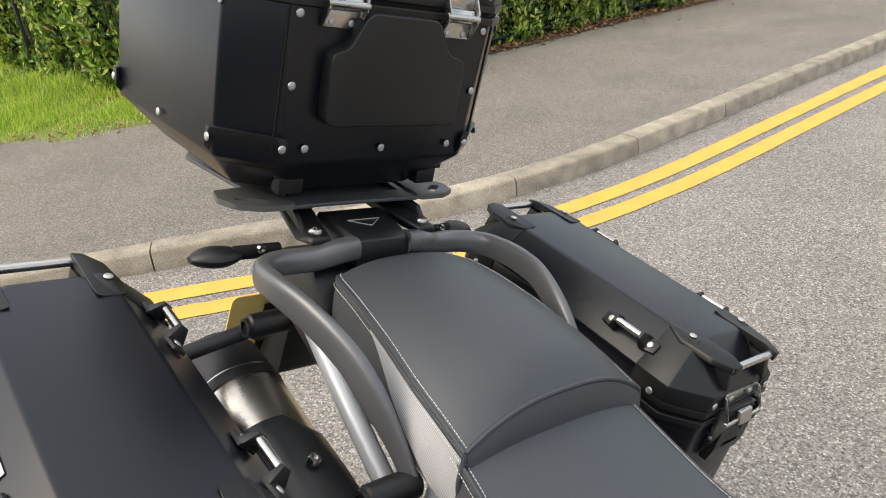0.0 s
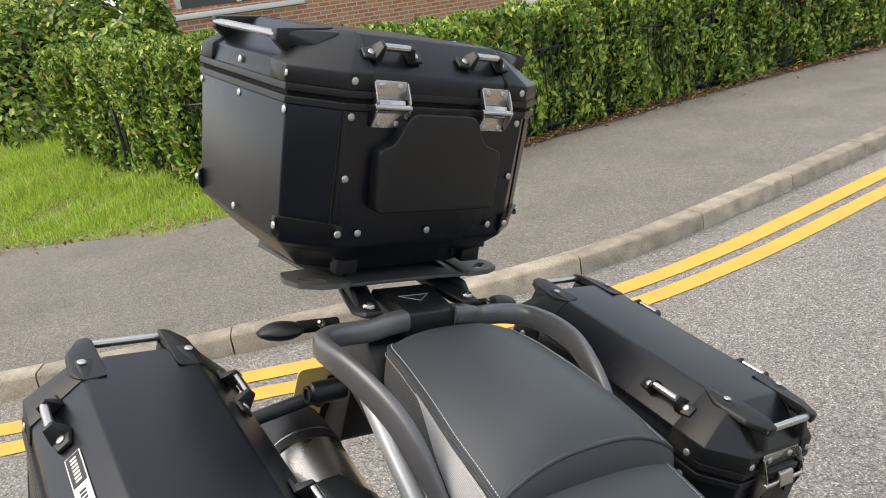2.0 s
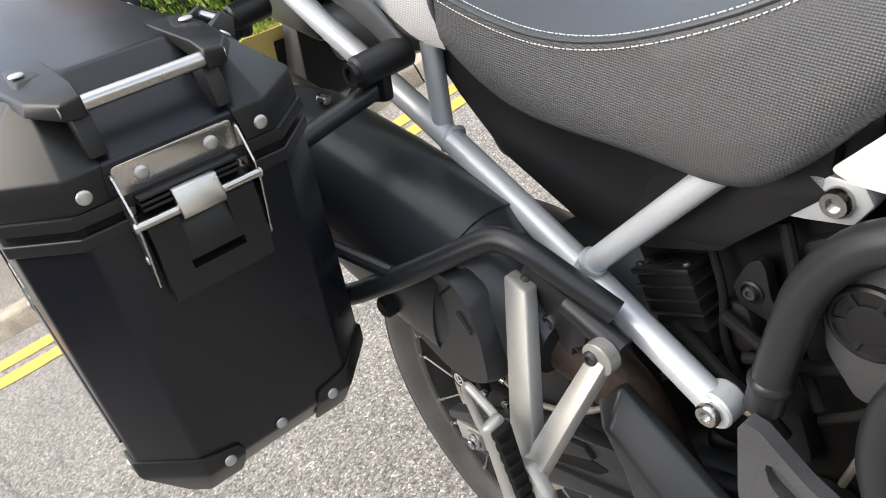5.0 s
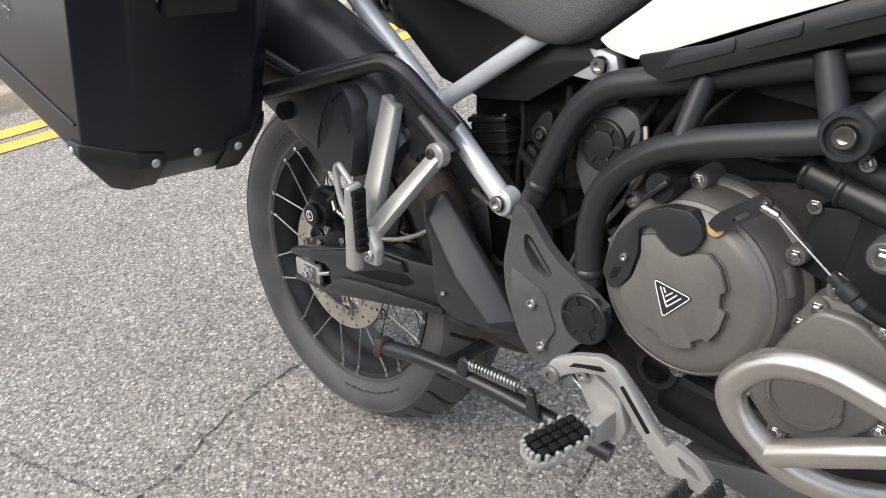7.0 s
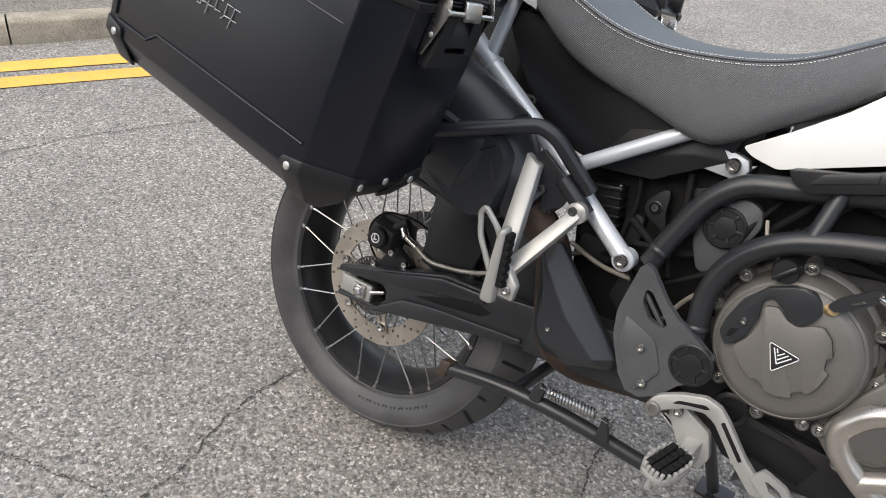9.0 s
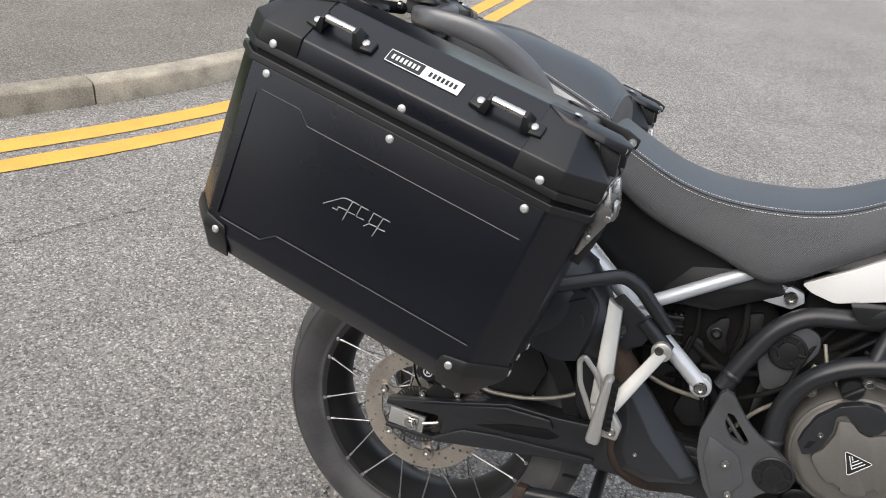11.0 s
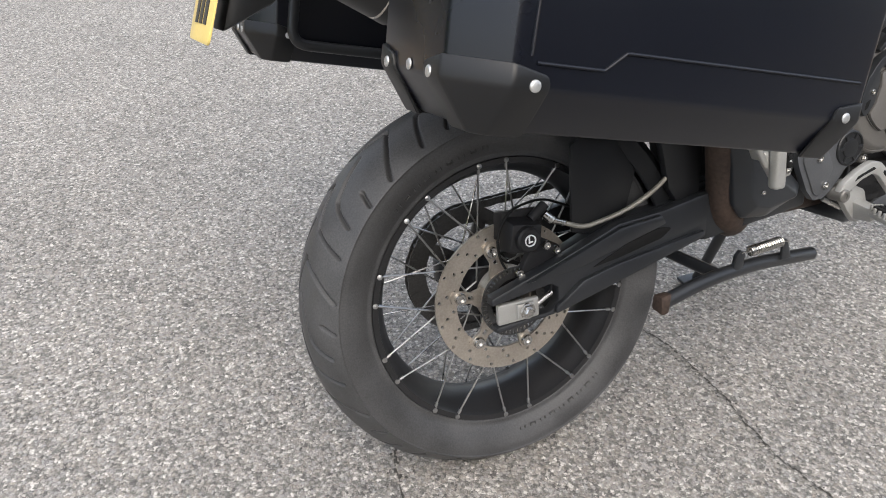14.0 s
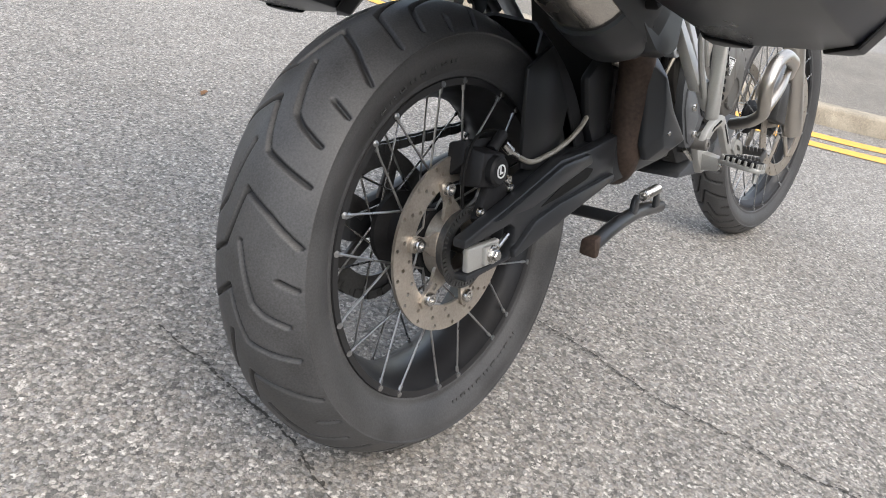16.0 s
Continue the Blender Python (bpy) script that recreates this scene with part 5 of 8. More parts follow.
for ys, ol in (((-0.148, -0.138), ((0.392, 0.332), (0.402, 0.341), (0.412, 0.333), (0.408, 0.306), (0.385, 0.3))), ((-0.138, -0.13), ((0.508, 0.336), (0.517, 0.334), (0.53, 0.295), (0.506, 0.295)))):
    bm = NB()
    hull(bm, [(x, y, z) for y in ys for x, z in ol], 0.003)
    part("spring_lug", bm, M_SATIN, stand)
# side stand on the far side
bm = NB()
tube(bm, [(0.62, 0.1, 0.3), (0.66, 0.23, 0.115), (0.665, 0.25, 0.088)], 0.012, 12, 0.02)
sst = bpart("side_stand", bm, M_SATIN, "black side stand that props the motorcycle")
bm = NB()
box(bm, (0.07, 0.05, 0.008), (0.67, 0.262, 0.074), 0.003, Matrix.Translation((0.67, 0.262, 0.074)) @ pose(0, 0, 0, 14, 0, 0) @ Matrix.Translation((-0.67, -0.262, -0.074)))
part("stand_foot", bm, M_SATIN, sst)

# -- exhaust --
def ring_at(p, d, ry, rz, n=28, power=2.4):
    """A rounded section round p, across d; ry sideways, rz upward."""
    d = Vector(d).normalized()
    side = Vector((0, 1, 0))
    side = (side - d * side.dot(d)).normalized()
    up = side.cross(d) * -1
    if up.z < 0:
        up = -up
    out = []
    for k in range(n):
        a = 2 * math.pi * k / n
        c, s = math.cos(a), math.sin(a)
        f = (abs(c) ** power + abs(s) ** power) ** (-1 / power)
        out.append(Vector(p) + side * (c * f * ry) + up * (s * f * rz))
    return out


AX0, AX1 = Vector((-0.25, -0.168, 0.868)), Vector((0.3, -0.165, 0.62))
AD = AX1 - AX0


def can(bm, stations, power=2.3):
    loft(bm, [ring_at(AX0 + AD * t, AD, ry, rz, 36, power) for t, ry, rz in stations])


bm = NB()
can(bm, [(0.1, 0.058, 0.068), (0.11, 0.0605, 0.0705), (0.4, 0.066, 0.08), (0.6, 0.068, 0.09), (0.86, 0.066, 0.088), (0.94, 0.048, 0.06), (1.0, 0.035, 0.04)])
sil = bpart("silencer", bm, M_BRUSHED, "brushed steel silencer with a black end cap and heat shield")
bm = NB()
can(bm, [(-0.02, 0.03, 0.034), (-0.02, 0.044, 0.05), (0.03, 0.055, 0.064), (0.125, 0.0615, 0.0715), (0.14, 0.0625, 0.0728), (0.142, 0.0605, 0.0705)])
part("end_cap", bm, M_PLASTIC, sil, "black silencer end cap")
bm = NB()
n = 36
stations = [(0.27, 0.066, 0.078, 0.45), (0.33, 0.07, 0.083, 0.75), (0.42, 0.072, 0.088, 0.8), (0.6, 0.073, 0.095, 0.8), (0.75, 0.0735, 0.096, 0.8), (0.86, 0.072, 0.094, 0.8)]
rows = []
for t, ry, rz, span in stations:
    full = ring_at(AX0 + AD * t, AD, ry, rz, 72, 2.3)
    rows.append([full[int((27 + (j - 12) / 12 * 22 * span)) % 72] for j in range(25)])
vs = [[bm.verts.new(p) for p in r] for r in rows]
fs = [bm.faces.new((a[k], a[k + 1], b[k + 1], b[k])) for a, b in zip(vs, vs[1:]) for k in range(24)]
bmesh.ops.recalc_face_normals(bm, faces=fs)
bmesh.ops.solidify(bm, geom=fs, thickness=0.003)
shield = part("heat_shield", bm, M_SHIELD, sil, "smooth satin black heat shield")
bolt(shield, (0.013, -0.165, 0.852), (0.35, 0.15, 0.9), 1.0)
# skirt of the shield, with a crease and a slot
bm = NB()
skirt = rounded([(0.116, 0.667), (0.152, 0.623), (0.205, 0.586), (0.245, 0.578), (0.278, 0.588), (0.288, 0.64), (0.285, 0.685), (0.265, 0.71), (0.22, 0.712), (0.15, 0.72)], 0.01)
smid = Vector((0.21, 0.655))
inner = [tuple(smid + (Vector(p) - smid) * 0.93) for p in skirt]
loft(bm, [[(x, y, z) for x, z in ol] for ol, y in ((skirt, -0.13), (skirt, -0.2), ([tuple(smid + (Vector(p) - smid) * 0.985) for p in skirt], -0.218), (inner, -0.23))])
bmesh.ops.recalc_face_normals(bm, faces=bm.faces)
prism(bm, rounded([(0.258, 0.668), (0.263, 0.672), (0.275, 0.65), (0.27, 0.646)], 0.002), -0.229, -0.2325, 0.0008)
sk = part("shield_skirt", bm, M_SHIELD, sil, "satin black skirt of the heat shield", 35)
# crease drawn as a thin black line that stands for its shade
bm = NB()
tube(bm, [(0.18, -0.2302, 0.622), (0.211, -0.2302, 0.661), (0.242, -0.2302, 0.685), (0.262, -0.2302, 0.697)], 0.0013, 8, 0.03)
part("crease_shade", bm, M_GASKET, sk)
bm = NB()
rod(bm, (0.148, -0.215, 0.656), (0.148, -0.25, 0.656), 0.012, 16, 0.003)
part("bump_stop", bm, M_GASKET, sil)
bm = NB()
tube(bm, [(0.3, -0.155, 0.61), (0.355, -0.138, 0.56), (0.37, -0.128, 0.48), (0.385, -0.118, 0.4), (0.43, -0.085, 0.368), (0.52, -0.02, 0.362), (0.8, 0.0, 0.35)], 0.0285, 18, 0.05)
bpart("exhaust_pipe", bm, M_RUST, "heat-browned exhaust pipe")
bm = NB()
can(bm, [(0.7, 0.0665, 0.088), (0.705, 0.0725, 0.094), (0.8, 0.0735, 0.095), (0.86, 0.0695, 0.0915), (0.94, 0.053, 0.067), (1.0, 0.038, 0.042), (1.03, 0.032, 0.034)])
part("boot", bm, M_SHIELD, sil, "black boot round the silencer's inlet")
bm = NB()
g_ol = [(0.356, 0.5), (0.34, 0.572), (0.372, 0.576), (0.44, 0.508), (0.507, 0.441), (0.5, 0.422), (0.435, 0.398), (0.385, 0.404), (0.366, 0.43)]
ridge = [(0.376, 0.5), (0.36, 0.545), (0.37, 0.545), (0.42, 0.48), (0.478, 0.435), (0.474, 0.43), (0.42, 0.422), (0.392, 0.43), (0.38, 0.45)]
loft(bm, [[(x, y, z) for x, z in ol] for ol, y in ((g_ol, -0.148), (g_ol, -0.16), (ridge, -0.184))])
bmesh.ops.recalc_face_normals(bm, faces=bm.faces)
bev(bm, list(bm.faces), 0.006, 3, 15)
guard = bpart("pipe_guard", bm, M_SHIELD, "satin black exhaust guard")
bolt(guard, (0.4, -0.186, 0.452), (0, -1, 0), 0.45)

# -- subframe --
for s in (-1, 1):
    bm = NB()
    tube(bm, [(-0.1, s * 0.115, 0.99), (0.0, s * 0.12, 0.92), (0.15, s * 0.112, 0.795), (0.3, s * 0.13, 0.702), (0.462, s * 0.148, 0.589)], 0.0138, 16, 0.05)
    lathe(bm, [(0.0, -0.012), (0.0155, -0.012), (0.017, -0.01), (0.017, 0.01), (0.0155, 0.012), (0.0, 0.012)], 24, at=(0.465, s * 0.145, 0.586))
    for p, q in (((0.15, s * 0.112, 0.795), (0.172, s * 0.106, 0.91)), ((0.335, s * 0.137, 0.678), (0.505, s * 0.116, 0.793))):
        tube(bm, [p, q], 0.0112, 16, 0)
    hull(bm, [(x, y, z) for y in (s * 0.082, s * 0.1) for x, z in ((0.44, 0.742), (0.44, 0.768), (0.54, 0.772), (0.57, 0.765), (0.575, 0.75), (0.56, 0.734), (0.53, 0.735))], 0.003)
    sub = bpart("subframe_rail", bm, M_SILVER, "silver painted subframe tube")
    for p in ((0.465, s * 0.158, 0.586), (0.553, s * 0.101, 0.753)):
        bolt(sub, p, (0, s, 0), 1.25)
    bm = NB()
    lathe(bm, [(0.0155, -0.003), (0.017, 0.0), (0.0155, 0.003)], 16, "z", m=axis_pose((0.352, s * 0.1365, 0.69), (0.157, 0, 0.108)) @ Matrix.Scale(0.84, 4), closed=False)
    part("weld", bm, M_SILVER, sub)
    bm = NB()
    lathe(bm, [(0.0155, -0.003), (0.017, 0.0), (0.0155, 0.003)], 16, "z", m=axis_pose((0.162, s * 0.112, 0.788), (0.46, 0, -0.34)), closed=False)
    part("weld", bm, M_SILVER, sub)

# -- side panels and tail --
for s in (-1, 1):
    bm = NB()
    prism(bm, [(0.15, 0.88), (0.178, 0.83), (0.222, 0.768), (0.305, 0.704), (0.379, 0.688), (0.454, 0.697), (0.5, 0.73), (0.545, 0.752), (0.555, 0.79), (0.5, 0.825), (0.3, 0.87)], s * 0.1, s * 0.085, 0.004)
    hull(bm, [(x, s * y, z) for x, y, z in ((0.36, 0.1, 0.705), (0.46, 0.1, 0.7), (0.55, 0.1, 0.755), (0.42, 0.108, 0.72), (0.5, 0.108, 0.75), (0.4, 0.1, 0.76), (0.52, 0.1, 0.79))], 0.004)
    bpart("side_panel", bm, M_PLASTIC, "black plastic side panel under the seat")
bm = NB()
box(bm, (0.28, 0.18, 0.08), (0.05, 0, 0.91), 0.02)
box(bm, (0.4, 0.17, 0.08), (0.38, 0, 0.79), 0.02)
hull(bm, [(-0.08, -0.1, 0.99), (-0.08, 0.1, 0.99), (-0.08, -0.1, 0.9), (-0.08, 0.1, 0.9), (-0.3, -0.06, 0.99), (-0.3, 0.06, 0.99), (-0.32, -0.05, 0.94), (-0.32, 0.05, 0.94), (-0.12, -0.1, 1.04), (-0.12, 0.1, 1.04), (-0.28, -0.06, 1.02), (-0.28, 0.06, 1.02)], 0.012)
tail = bpart("tail_unit", bm, M_PLASTIC, "black plastic tail under the rack")
bm = NB()
hull(bm, [(-0.315, -0.055, 0.985), (-0.315, 0.055, 0.985), (-0.345, -0.04, 0.975), (-0.345, 0.04, 0.975), (-0.33, -0.05, 0.94), (-0.33, 0.05, 0.94), (-0.35, -0.035, 0.95), (-0.35, 0.035, 0.95), (-0.28, -0.055, 0.95), (-0.28, 0.055, 0.95)], 0.006)
part("tail_light", bm, M_RED, tail, "red tail light lens")
bm = NB()
hull(bm, [(-0.27, -0.03, 0.94), (-0.27, 0.03, 0.94), (-0.31, -0.03, 0.95), (-0.31, 0.03, 0.95), (-0.35, -0.05, 0.78), (-0.35, 0.05, 0.78), (-0.375, -0.05, 0.77), (-0.375, 0.05, 0.77), (-0.3, -0.04, 0.8), (-0.3, 0.04, 0.8)], 0.006)
part("plate_hanger", bm, M_PLASTIC, tail)
PM = Matrix.Translation((-0.37, 0, 0.842)) @ pose(0, 0, 0, 0, 20, 0)
bm = NB()
ol = rounded([(-0.1, -0.088), (0.1, -0.088), (0.1, 0.088), (-0.1, 0.088)], 0.012)
prism(bm, ol, -0.0015, 0.0015, 0.0006, "x")
bm2 = NB()
box(bm2, (0.004, 0.15, 0.15), (0.006, 0.03, -0.005), 0.003)
part("plate_backing", bm2, M_PLASTIC, tail, at=PM)
plate = part("number_plate", bm, M_PLATE, tail, "yellow number plate with worn edges", at=PM)
bm = NB()
for z, n in ((0.035, 4), (-0.04, 3)):
    for k in range(n):
        box(bm, (0.001, 0.028, 0.05), (-0.0022, (k - (n - 1) / 2) * 0.042, z), 0)
part("plate_bars", bm, M_INK, plate)

# grab rails, left and right, with the cover between
for s in (-1, 1):
    bm = NB()
    pts = fillet([(0.158, s * 0.132, 0.885), (0.134, s * 0.147, 0.937), (0.11, s * 0.157, 0.972), (0.08, s * 0.165, 1.002), (0.045, s * 0.175, 1.023), (0.012, s * 0.183, 1.037), (-0.04, s * 0.188, 1.047), (-0.1, s * 0.184, 1.05), (-0.128, s * 0.145, 1.05), (-0.118, s * 0.095, 1.052), (-0.108, s * 0.07, 1.062), (-0.11, s * 0.042, 1.064)], 0.024, 6)
    rings = []
    for i, p in enumerate(pts):
        d = (pts[min(i + 1, len(pts) - 1)] - pts[max(i - 1, 0)]).normalized()
        side = d.cross(Vector((0, 0, 1))).normalized()
        up = side.cross(d)
        t = i / (len(pts) - 1)
        front = min(1.0, 0.55 + t * 2.5)
        wide = max(0.0, min(1.0, (t - 0.5) * 4))
        a, b = (0.0085 + 0.0065 * wide) * front, (0.0185 - 0.003 * wide) * front
        rings.append([])
        for k in range(28):
            c, q = math.cos(2 * math.pi * k / 28), math.sin(2 * math.pi * k / 28)
            f = (abs(c) ** 3 + abs(q) ** 3) ** (-1 / 3)
            rings[-1].append(p + side * (a * c * f) + up * (b * q * f))
    loft(bm, rings)
    bpart("grab_rail", bm, M_TAIL, "graphite grey grab rail beside the pillion seat", smooth=40)
bm = NB()
hull(bm, [(-0.1, y, 1.04) for y in (-0.044, 0.044)] + [(-0.19, y, 1.05) for y in (-0.06, 0.06)] + [(-0.102, y, 1.074) for y in (-0.042, 0.042)] + [(-0.19, y, 1.094) for y in (-0.052, 0.052)] + [(-0.125, y, 1.083) for y in (-0.042, 0.042)], 0.005)
cover = bpart("tail_cover", bm, M_PLASTIC, "black tail cover between the grab rails")
bm = NB()
pts = [Vector((-0.132, 0, 1.0848)), Vector((-0.153, -0.026, 1.0882)), Vector((-0.153, 0.026, 1.0882))]
for p, q in zip(pts, pts[1:] + pts[:1]):
    rod(bm, p, q, 0.0008, 6)
part("triangle_mark", bm, M_RIVET, cover)
# rack carriers and plate under the top case
for s in (-1, 1):
    bm = NB()
    hull(bm, [(-0.118, s * 0.103, 1.07), (-0.118, s * 0.072, 1.07), (-0.15, s * 0.11, 1.07), (-0.15, s * 0.068, 1.07), (-0.118, s * 0.1, 1.08), (-0.118, s * 0.074, 1.08), (-0.26, s * 0.085, 1.1), (-0.26, s * 0.04, 1.1), (-0.26, s * 0.085, 1.112), (-0.26, s * 0.04, 1.112)], 0.004)
    hull(bm, [(-0.14, s * 0.104, 1.078), (-0.14, s * 0.096, 1.078), (-0.26, s * 0.085, 1.11), (-0.26, s * 0.078, 1.11), (-0.16, s * 0.104, 1.1), (-0.16, s * 0.096, 1.1), (-0.25, s * 0.085, 1.13), (-0.25, s * 0.078, 1.13)], 0.002)
    car = bpart("rack_bracket", bm, M_PLASTIC, "black rack bracket bolted to the tail")
    bolt(car, (-0.135, s * 0.088, 1.081), (0.1, 0, 1), 1.1)
bm = NB()
half = [(-0.215, -0.05), (-0.212, -0.1), (-0.225, -0.125), (-0.34, -0.13), (-0.5, -0.13), (-0.56, -0.1)]
ol = half + [(x, -y) for x, y in reversed(half)]
prism(bm, ol, 1.118, 1.124, 0.002, "z")
RACK_AT = Matrix.Translation((0, 0, -0.02)) @ pose(0, 0, 0, 0, 2.5, 0)
rackp = bpart("rack_plate", bm, M_CAST, "dark metal rack plate with slots", at=RACK_AT)
for s in (-1, 1):
    bm = NB()
    plate_hole(bm, [(x, s * y) for x, y in ((-0.207, 0.1), (-0.209, 0.15), (-0.226, 0.178), (-0.258, 0.188), (-0.292, 0.178), (-0.305, 0.12))], [(x, s * y) for x, y in ((-0.22, 0.138), (-0.232, 0.132), (-0.256, 0.162), (-0.247, 0.172))], 1.1195, 1.127, None, "z")
    part("rack_wing", bm, M_WING, rackp, "dark grey slotted wing")
bm = NB()
box(bm, (0.26, 0.16, 0.022), (-0.4, 0, 1.118), 0.008)
bpart("rack_pad", bm, M_PLASTIC, "black rack pad under the top case", at=pose(0, 0, 0, 0, 2.0, 0))

# indicators
for s in (-1, 1):
    bm = NB()
    rings = []
    for k in range(11):
        t = k / 10
        r = 0.004 + 0.0118 * math.sin(math.pi * min(1, t * 0.93 + 0.06)) ** 0.7
        c = Vector((-0.178 - 0.01 * t, s * (0.172 + 0.06 * t), 1.05 - 0.004 * t))
        rings.append([c + Vector((1.5 * r * math.cos(2 * math.pi * j / 14), 0, 0.85 * r * math.sin(2 * math.pi * j / 14))) for j in range(14)])
    loft(bm, rings)
    ind = bpart("indicator", bm, M_PLASTIC, "black stalked rear indicator")
    bm = NB()
    rod(bm, (-0.165, s * 0.12, 1.055), (-0.178, s * 0.18, 1.052), 0.0095, 12, 0.002)
    part("stalk", bm, M_GASKET, ind)
    bolt(ind, (-0.16, s * 0.15, 1.06), (1, 0, 0), 0.7)

# -- seats --
SY = 0.012      # the seats sit a little to the left of the wheels
def interp(table, x):
    for (x0, *a), (x1, *b) in zip(table, table[1:]):
        if x <= x1:
            t = max(0.0, (x - x0) / (x1 - x0))
            return [p + (q - p) * t for p, q in zip(a, b)]
    return list(table[-1][1:])


def smooth_table(table, xs, passes=2):
    rows = [interp(table, x) for x in xs]
    for _ in range(passes):
        rows = [rows[0]] + [[(a + 2 * b + c) / 4 for a, b, c in zip(rows[i - 1], rows[i], rows[i + 1])] for i in range(1, len(rows) - 1)] + [rows[-1]]
    return rows


def seat_part(xs, rows, name, label, side_mat, grey=None):
    """rows: crown height, half width at the seam, seam height, bottom height, bulge."""
    bm = NB()
    top = []
    for x, (zc, w, ze, zb, bu) in zip(xs, rows):
        ring = []
        for k in range(25):
            t = -1 + 2 * k / 24
            h = ze + (zc - ze) * (1 - abs(t) ** 2.6)
            ring.append((x, w * t + SY, h))
        top.append(ring)
    vs = [[bm.verts.new(p) for p in r] for r in top]
    fs = [bm.faces.new((a[k], b[k], b[k + 1], a[k + 1])) for a, b in zip(vs, vs[1:]) for k in range(24)]
    bmesh.ops.recalc_face_normals(bm, faces=fs)
    seat = bpart(name, bm, M_SEAT, label, smooth=60)
    for s in (-1, 1):
        bm = NB()
        vs = []
        for x, (zc, w, ze, zb, bu) in zip(xs, rows):
            col = [(0.0, 0.0), (0.004, 0.02), (bu * 0.5, 0.2), (bu * 0.9, 0.45), (bu, 0.65), (bu, 0.88), (bu * 0.6, 0.97), (-0.012, 1.0), (-0.06, 0.985)]
            vs.append([bm.verts.new((x, s * (w + d) + SY, ze - 0.001 + (zb - ze) * f)) for d, f in col])
        fs = [bm.faces.new((a[k], b[k], b[k + 1], a[k + 1])) for a, b in zip(vs, vs[1:]) for k in range(8)]
        bmesh.ops.recalc_face_normals(bm, faces=fs)
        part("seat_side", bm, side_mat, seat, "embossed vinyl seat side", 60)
    return seat


def stitch_rows(bm, line, r, gap, dash, off):
    for i in range(len(line) - 1):
        a, b = line[i] + off, line[i + 1] + off
        L, d = (b - a).length, (b - a).normalized()
        k = 0.0
        while k + dash < L:
            rod(bm, a + d * k, a + d * (k + dash), r, 5)
            k += dash + gap


# rider's seat
R_T = [(0.2, 0.962, 0.134, 0.949, 0.9, 0.003), (0.26, 0.934, 0.141, 0.921, 0.853, 0.008), (0.3, 0.917, 0.143, 0.904, 0.829, 0.01), (0.34, 0.902, 0.143, 0.889, 0.815, 0.01), (0.38, 0.894, 0.143, 0.881, 0.805, 0.01), (0.42, 0.891, 0.143, 0.878, 0.796, 0.01), (0.46, 0.893, 0.143, 0.88, 0.783, 0.01), (0.5, 0.897, 0.141, 0.884, 0.768, 0.012), (0.525, 0.9, 0.137, 0.887, 0.767, 0.014), (0.56, 0.907, 0.128, 0.894, 0.795, 0.018), (0.6, 0.921, 0.115, 0.908, 0.823, 0.024), (0.66, 0.957, 0.098, 0.944, 0.864, 0.03), (0.7, 0.98, 0.09, 0.967, 0.895, 0.03), (0.74, 1.005, 0.085, 0.992, 0.925, 0.03)]
xs = [0.2 + 0.54 * k / 44 for k in range(45)]
rows = smooth_table(R_T, xs, 6)
rider = seat_part(xs, rows, "rider_seat", "black vinyl rider's seat with pale stitching", M_SEATSIDE)
bm = NB()
for s in (-1, 1):
    line = [Vector((x, s * (r[1] + 0.001) + SY, r[2])) for x, r in zip(xs, rows)]
    stitch_rows(bm, line, 0.00048, 0.0018, 0.0027, Vector((0, -s * 0.004, 0.0025)))
    stitch_rows(bm, line, 0.00048, 0.0018, 0.0027, Vector((0, s * 0.0046, -0.0052)))
tagged(part("stitching", bm, M_THREAD, rider), kind="stuff")
bm = NB()
for s in (-1, 1):
    tube(bm, [Vector((x, s * (r[1] + 0.0012) + SY, r[2])) for x, r in zip(xs, rows)], 0.0022, 8, 0)
part("piping", bm, M_SEAT, rider)

# pillion seat
SY = 0.019
P_T = [(-0.105, 1.03, 0.07, 1.026, 0.995, 0.0), (-0.1, 1.05, 0.092, 1.038, 0.992, 0.004), (-0.08, 1.06, 0.108, 1.04, 0.985, 0.006), (-0.02, 1.06, 0.118, 1.032, 0.965, 0.01), (0.06, 1.05, 0.129, 1.012, 0.938, 0.012), (0.13, 1.036, 0.138, 0.988, 0.912, 0.012), (0.18, 1.02, 0.14, 0.97, 0.893, 0.01), (0.205, 1.005, 0.142, 0.96, 0.885, 0.006), (0.216, 0.99, 0.142, 0.955, 0.882, 0.003)]
xs = [-0.105 + 0.321 * k / 40 for k in range(41)]
rows = smooth_table(P_T, xs, 5)
pill = seat_part(xs, rows, "pillion_seat", "raised black vinyl pillion seat with grey side panels", M_SEATSIDE)
# front face of the step
bm = NB()
zc, w, ze, zb, bu = rows[-1]
vs = []
for k in range(25):
    t = -1 + 2 * k / 24
    h = ze + (zc - ze) * (1 - abs(t) ** 2.6)
    vs.append([bm.verts.new((0.216, w * t + SY, h)), bm.verts.new((0.2215, w * t + SY, h - 0.009)), bm.verts.new((0.224, w * t * 0.99 + SY, 0.925 - 0.03 * abs(t) ** 3)), bm.verts.new((0.2, w * t * 0.97 + SY, 0.88))])
for a, b in zip(vs, vs[1:]):
    for k in range(3):
        bm.faces.new((a[k], a[k + 1], b[k + 1], b[k]))
part("seat_step", bm, M_SEAT, pill, "plain black front of the pillion seat", 50)
bm = NB()
tube(bm, [Vector((0.2165, w * t + SY, ze + (zc - ze) * (1 - abs(t) ** 2.6) + 0.0005)) for t in [-1 + k / 12 for k in range(25)]], 0.003, 8, 0)
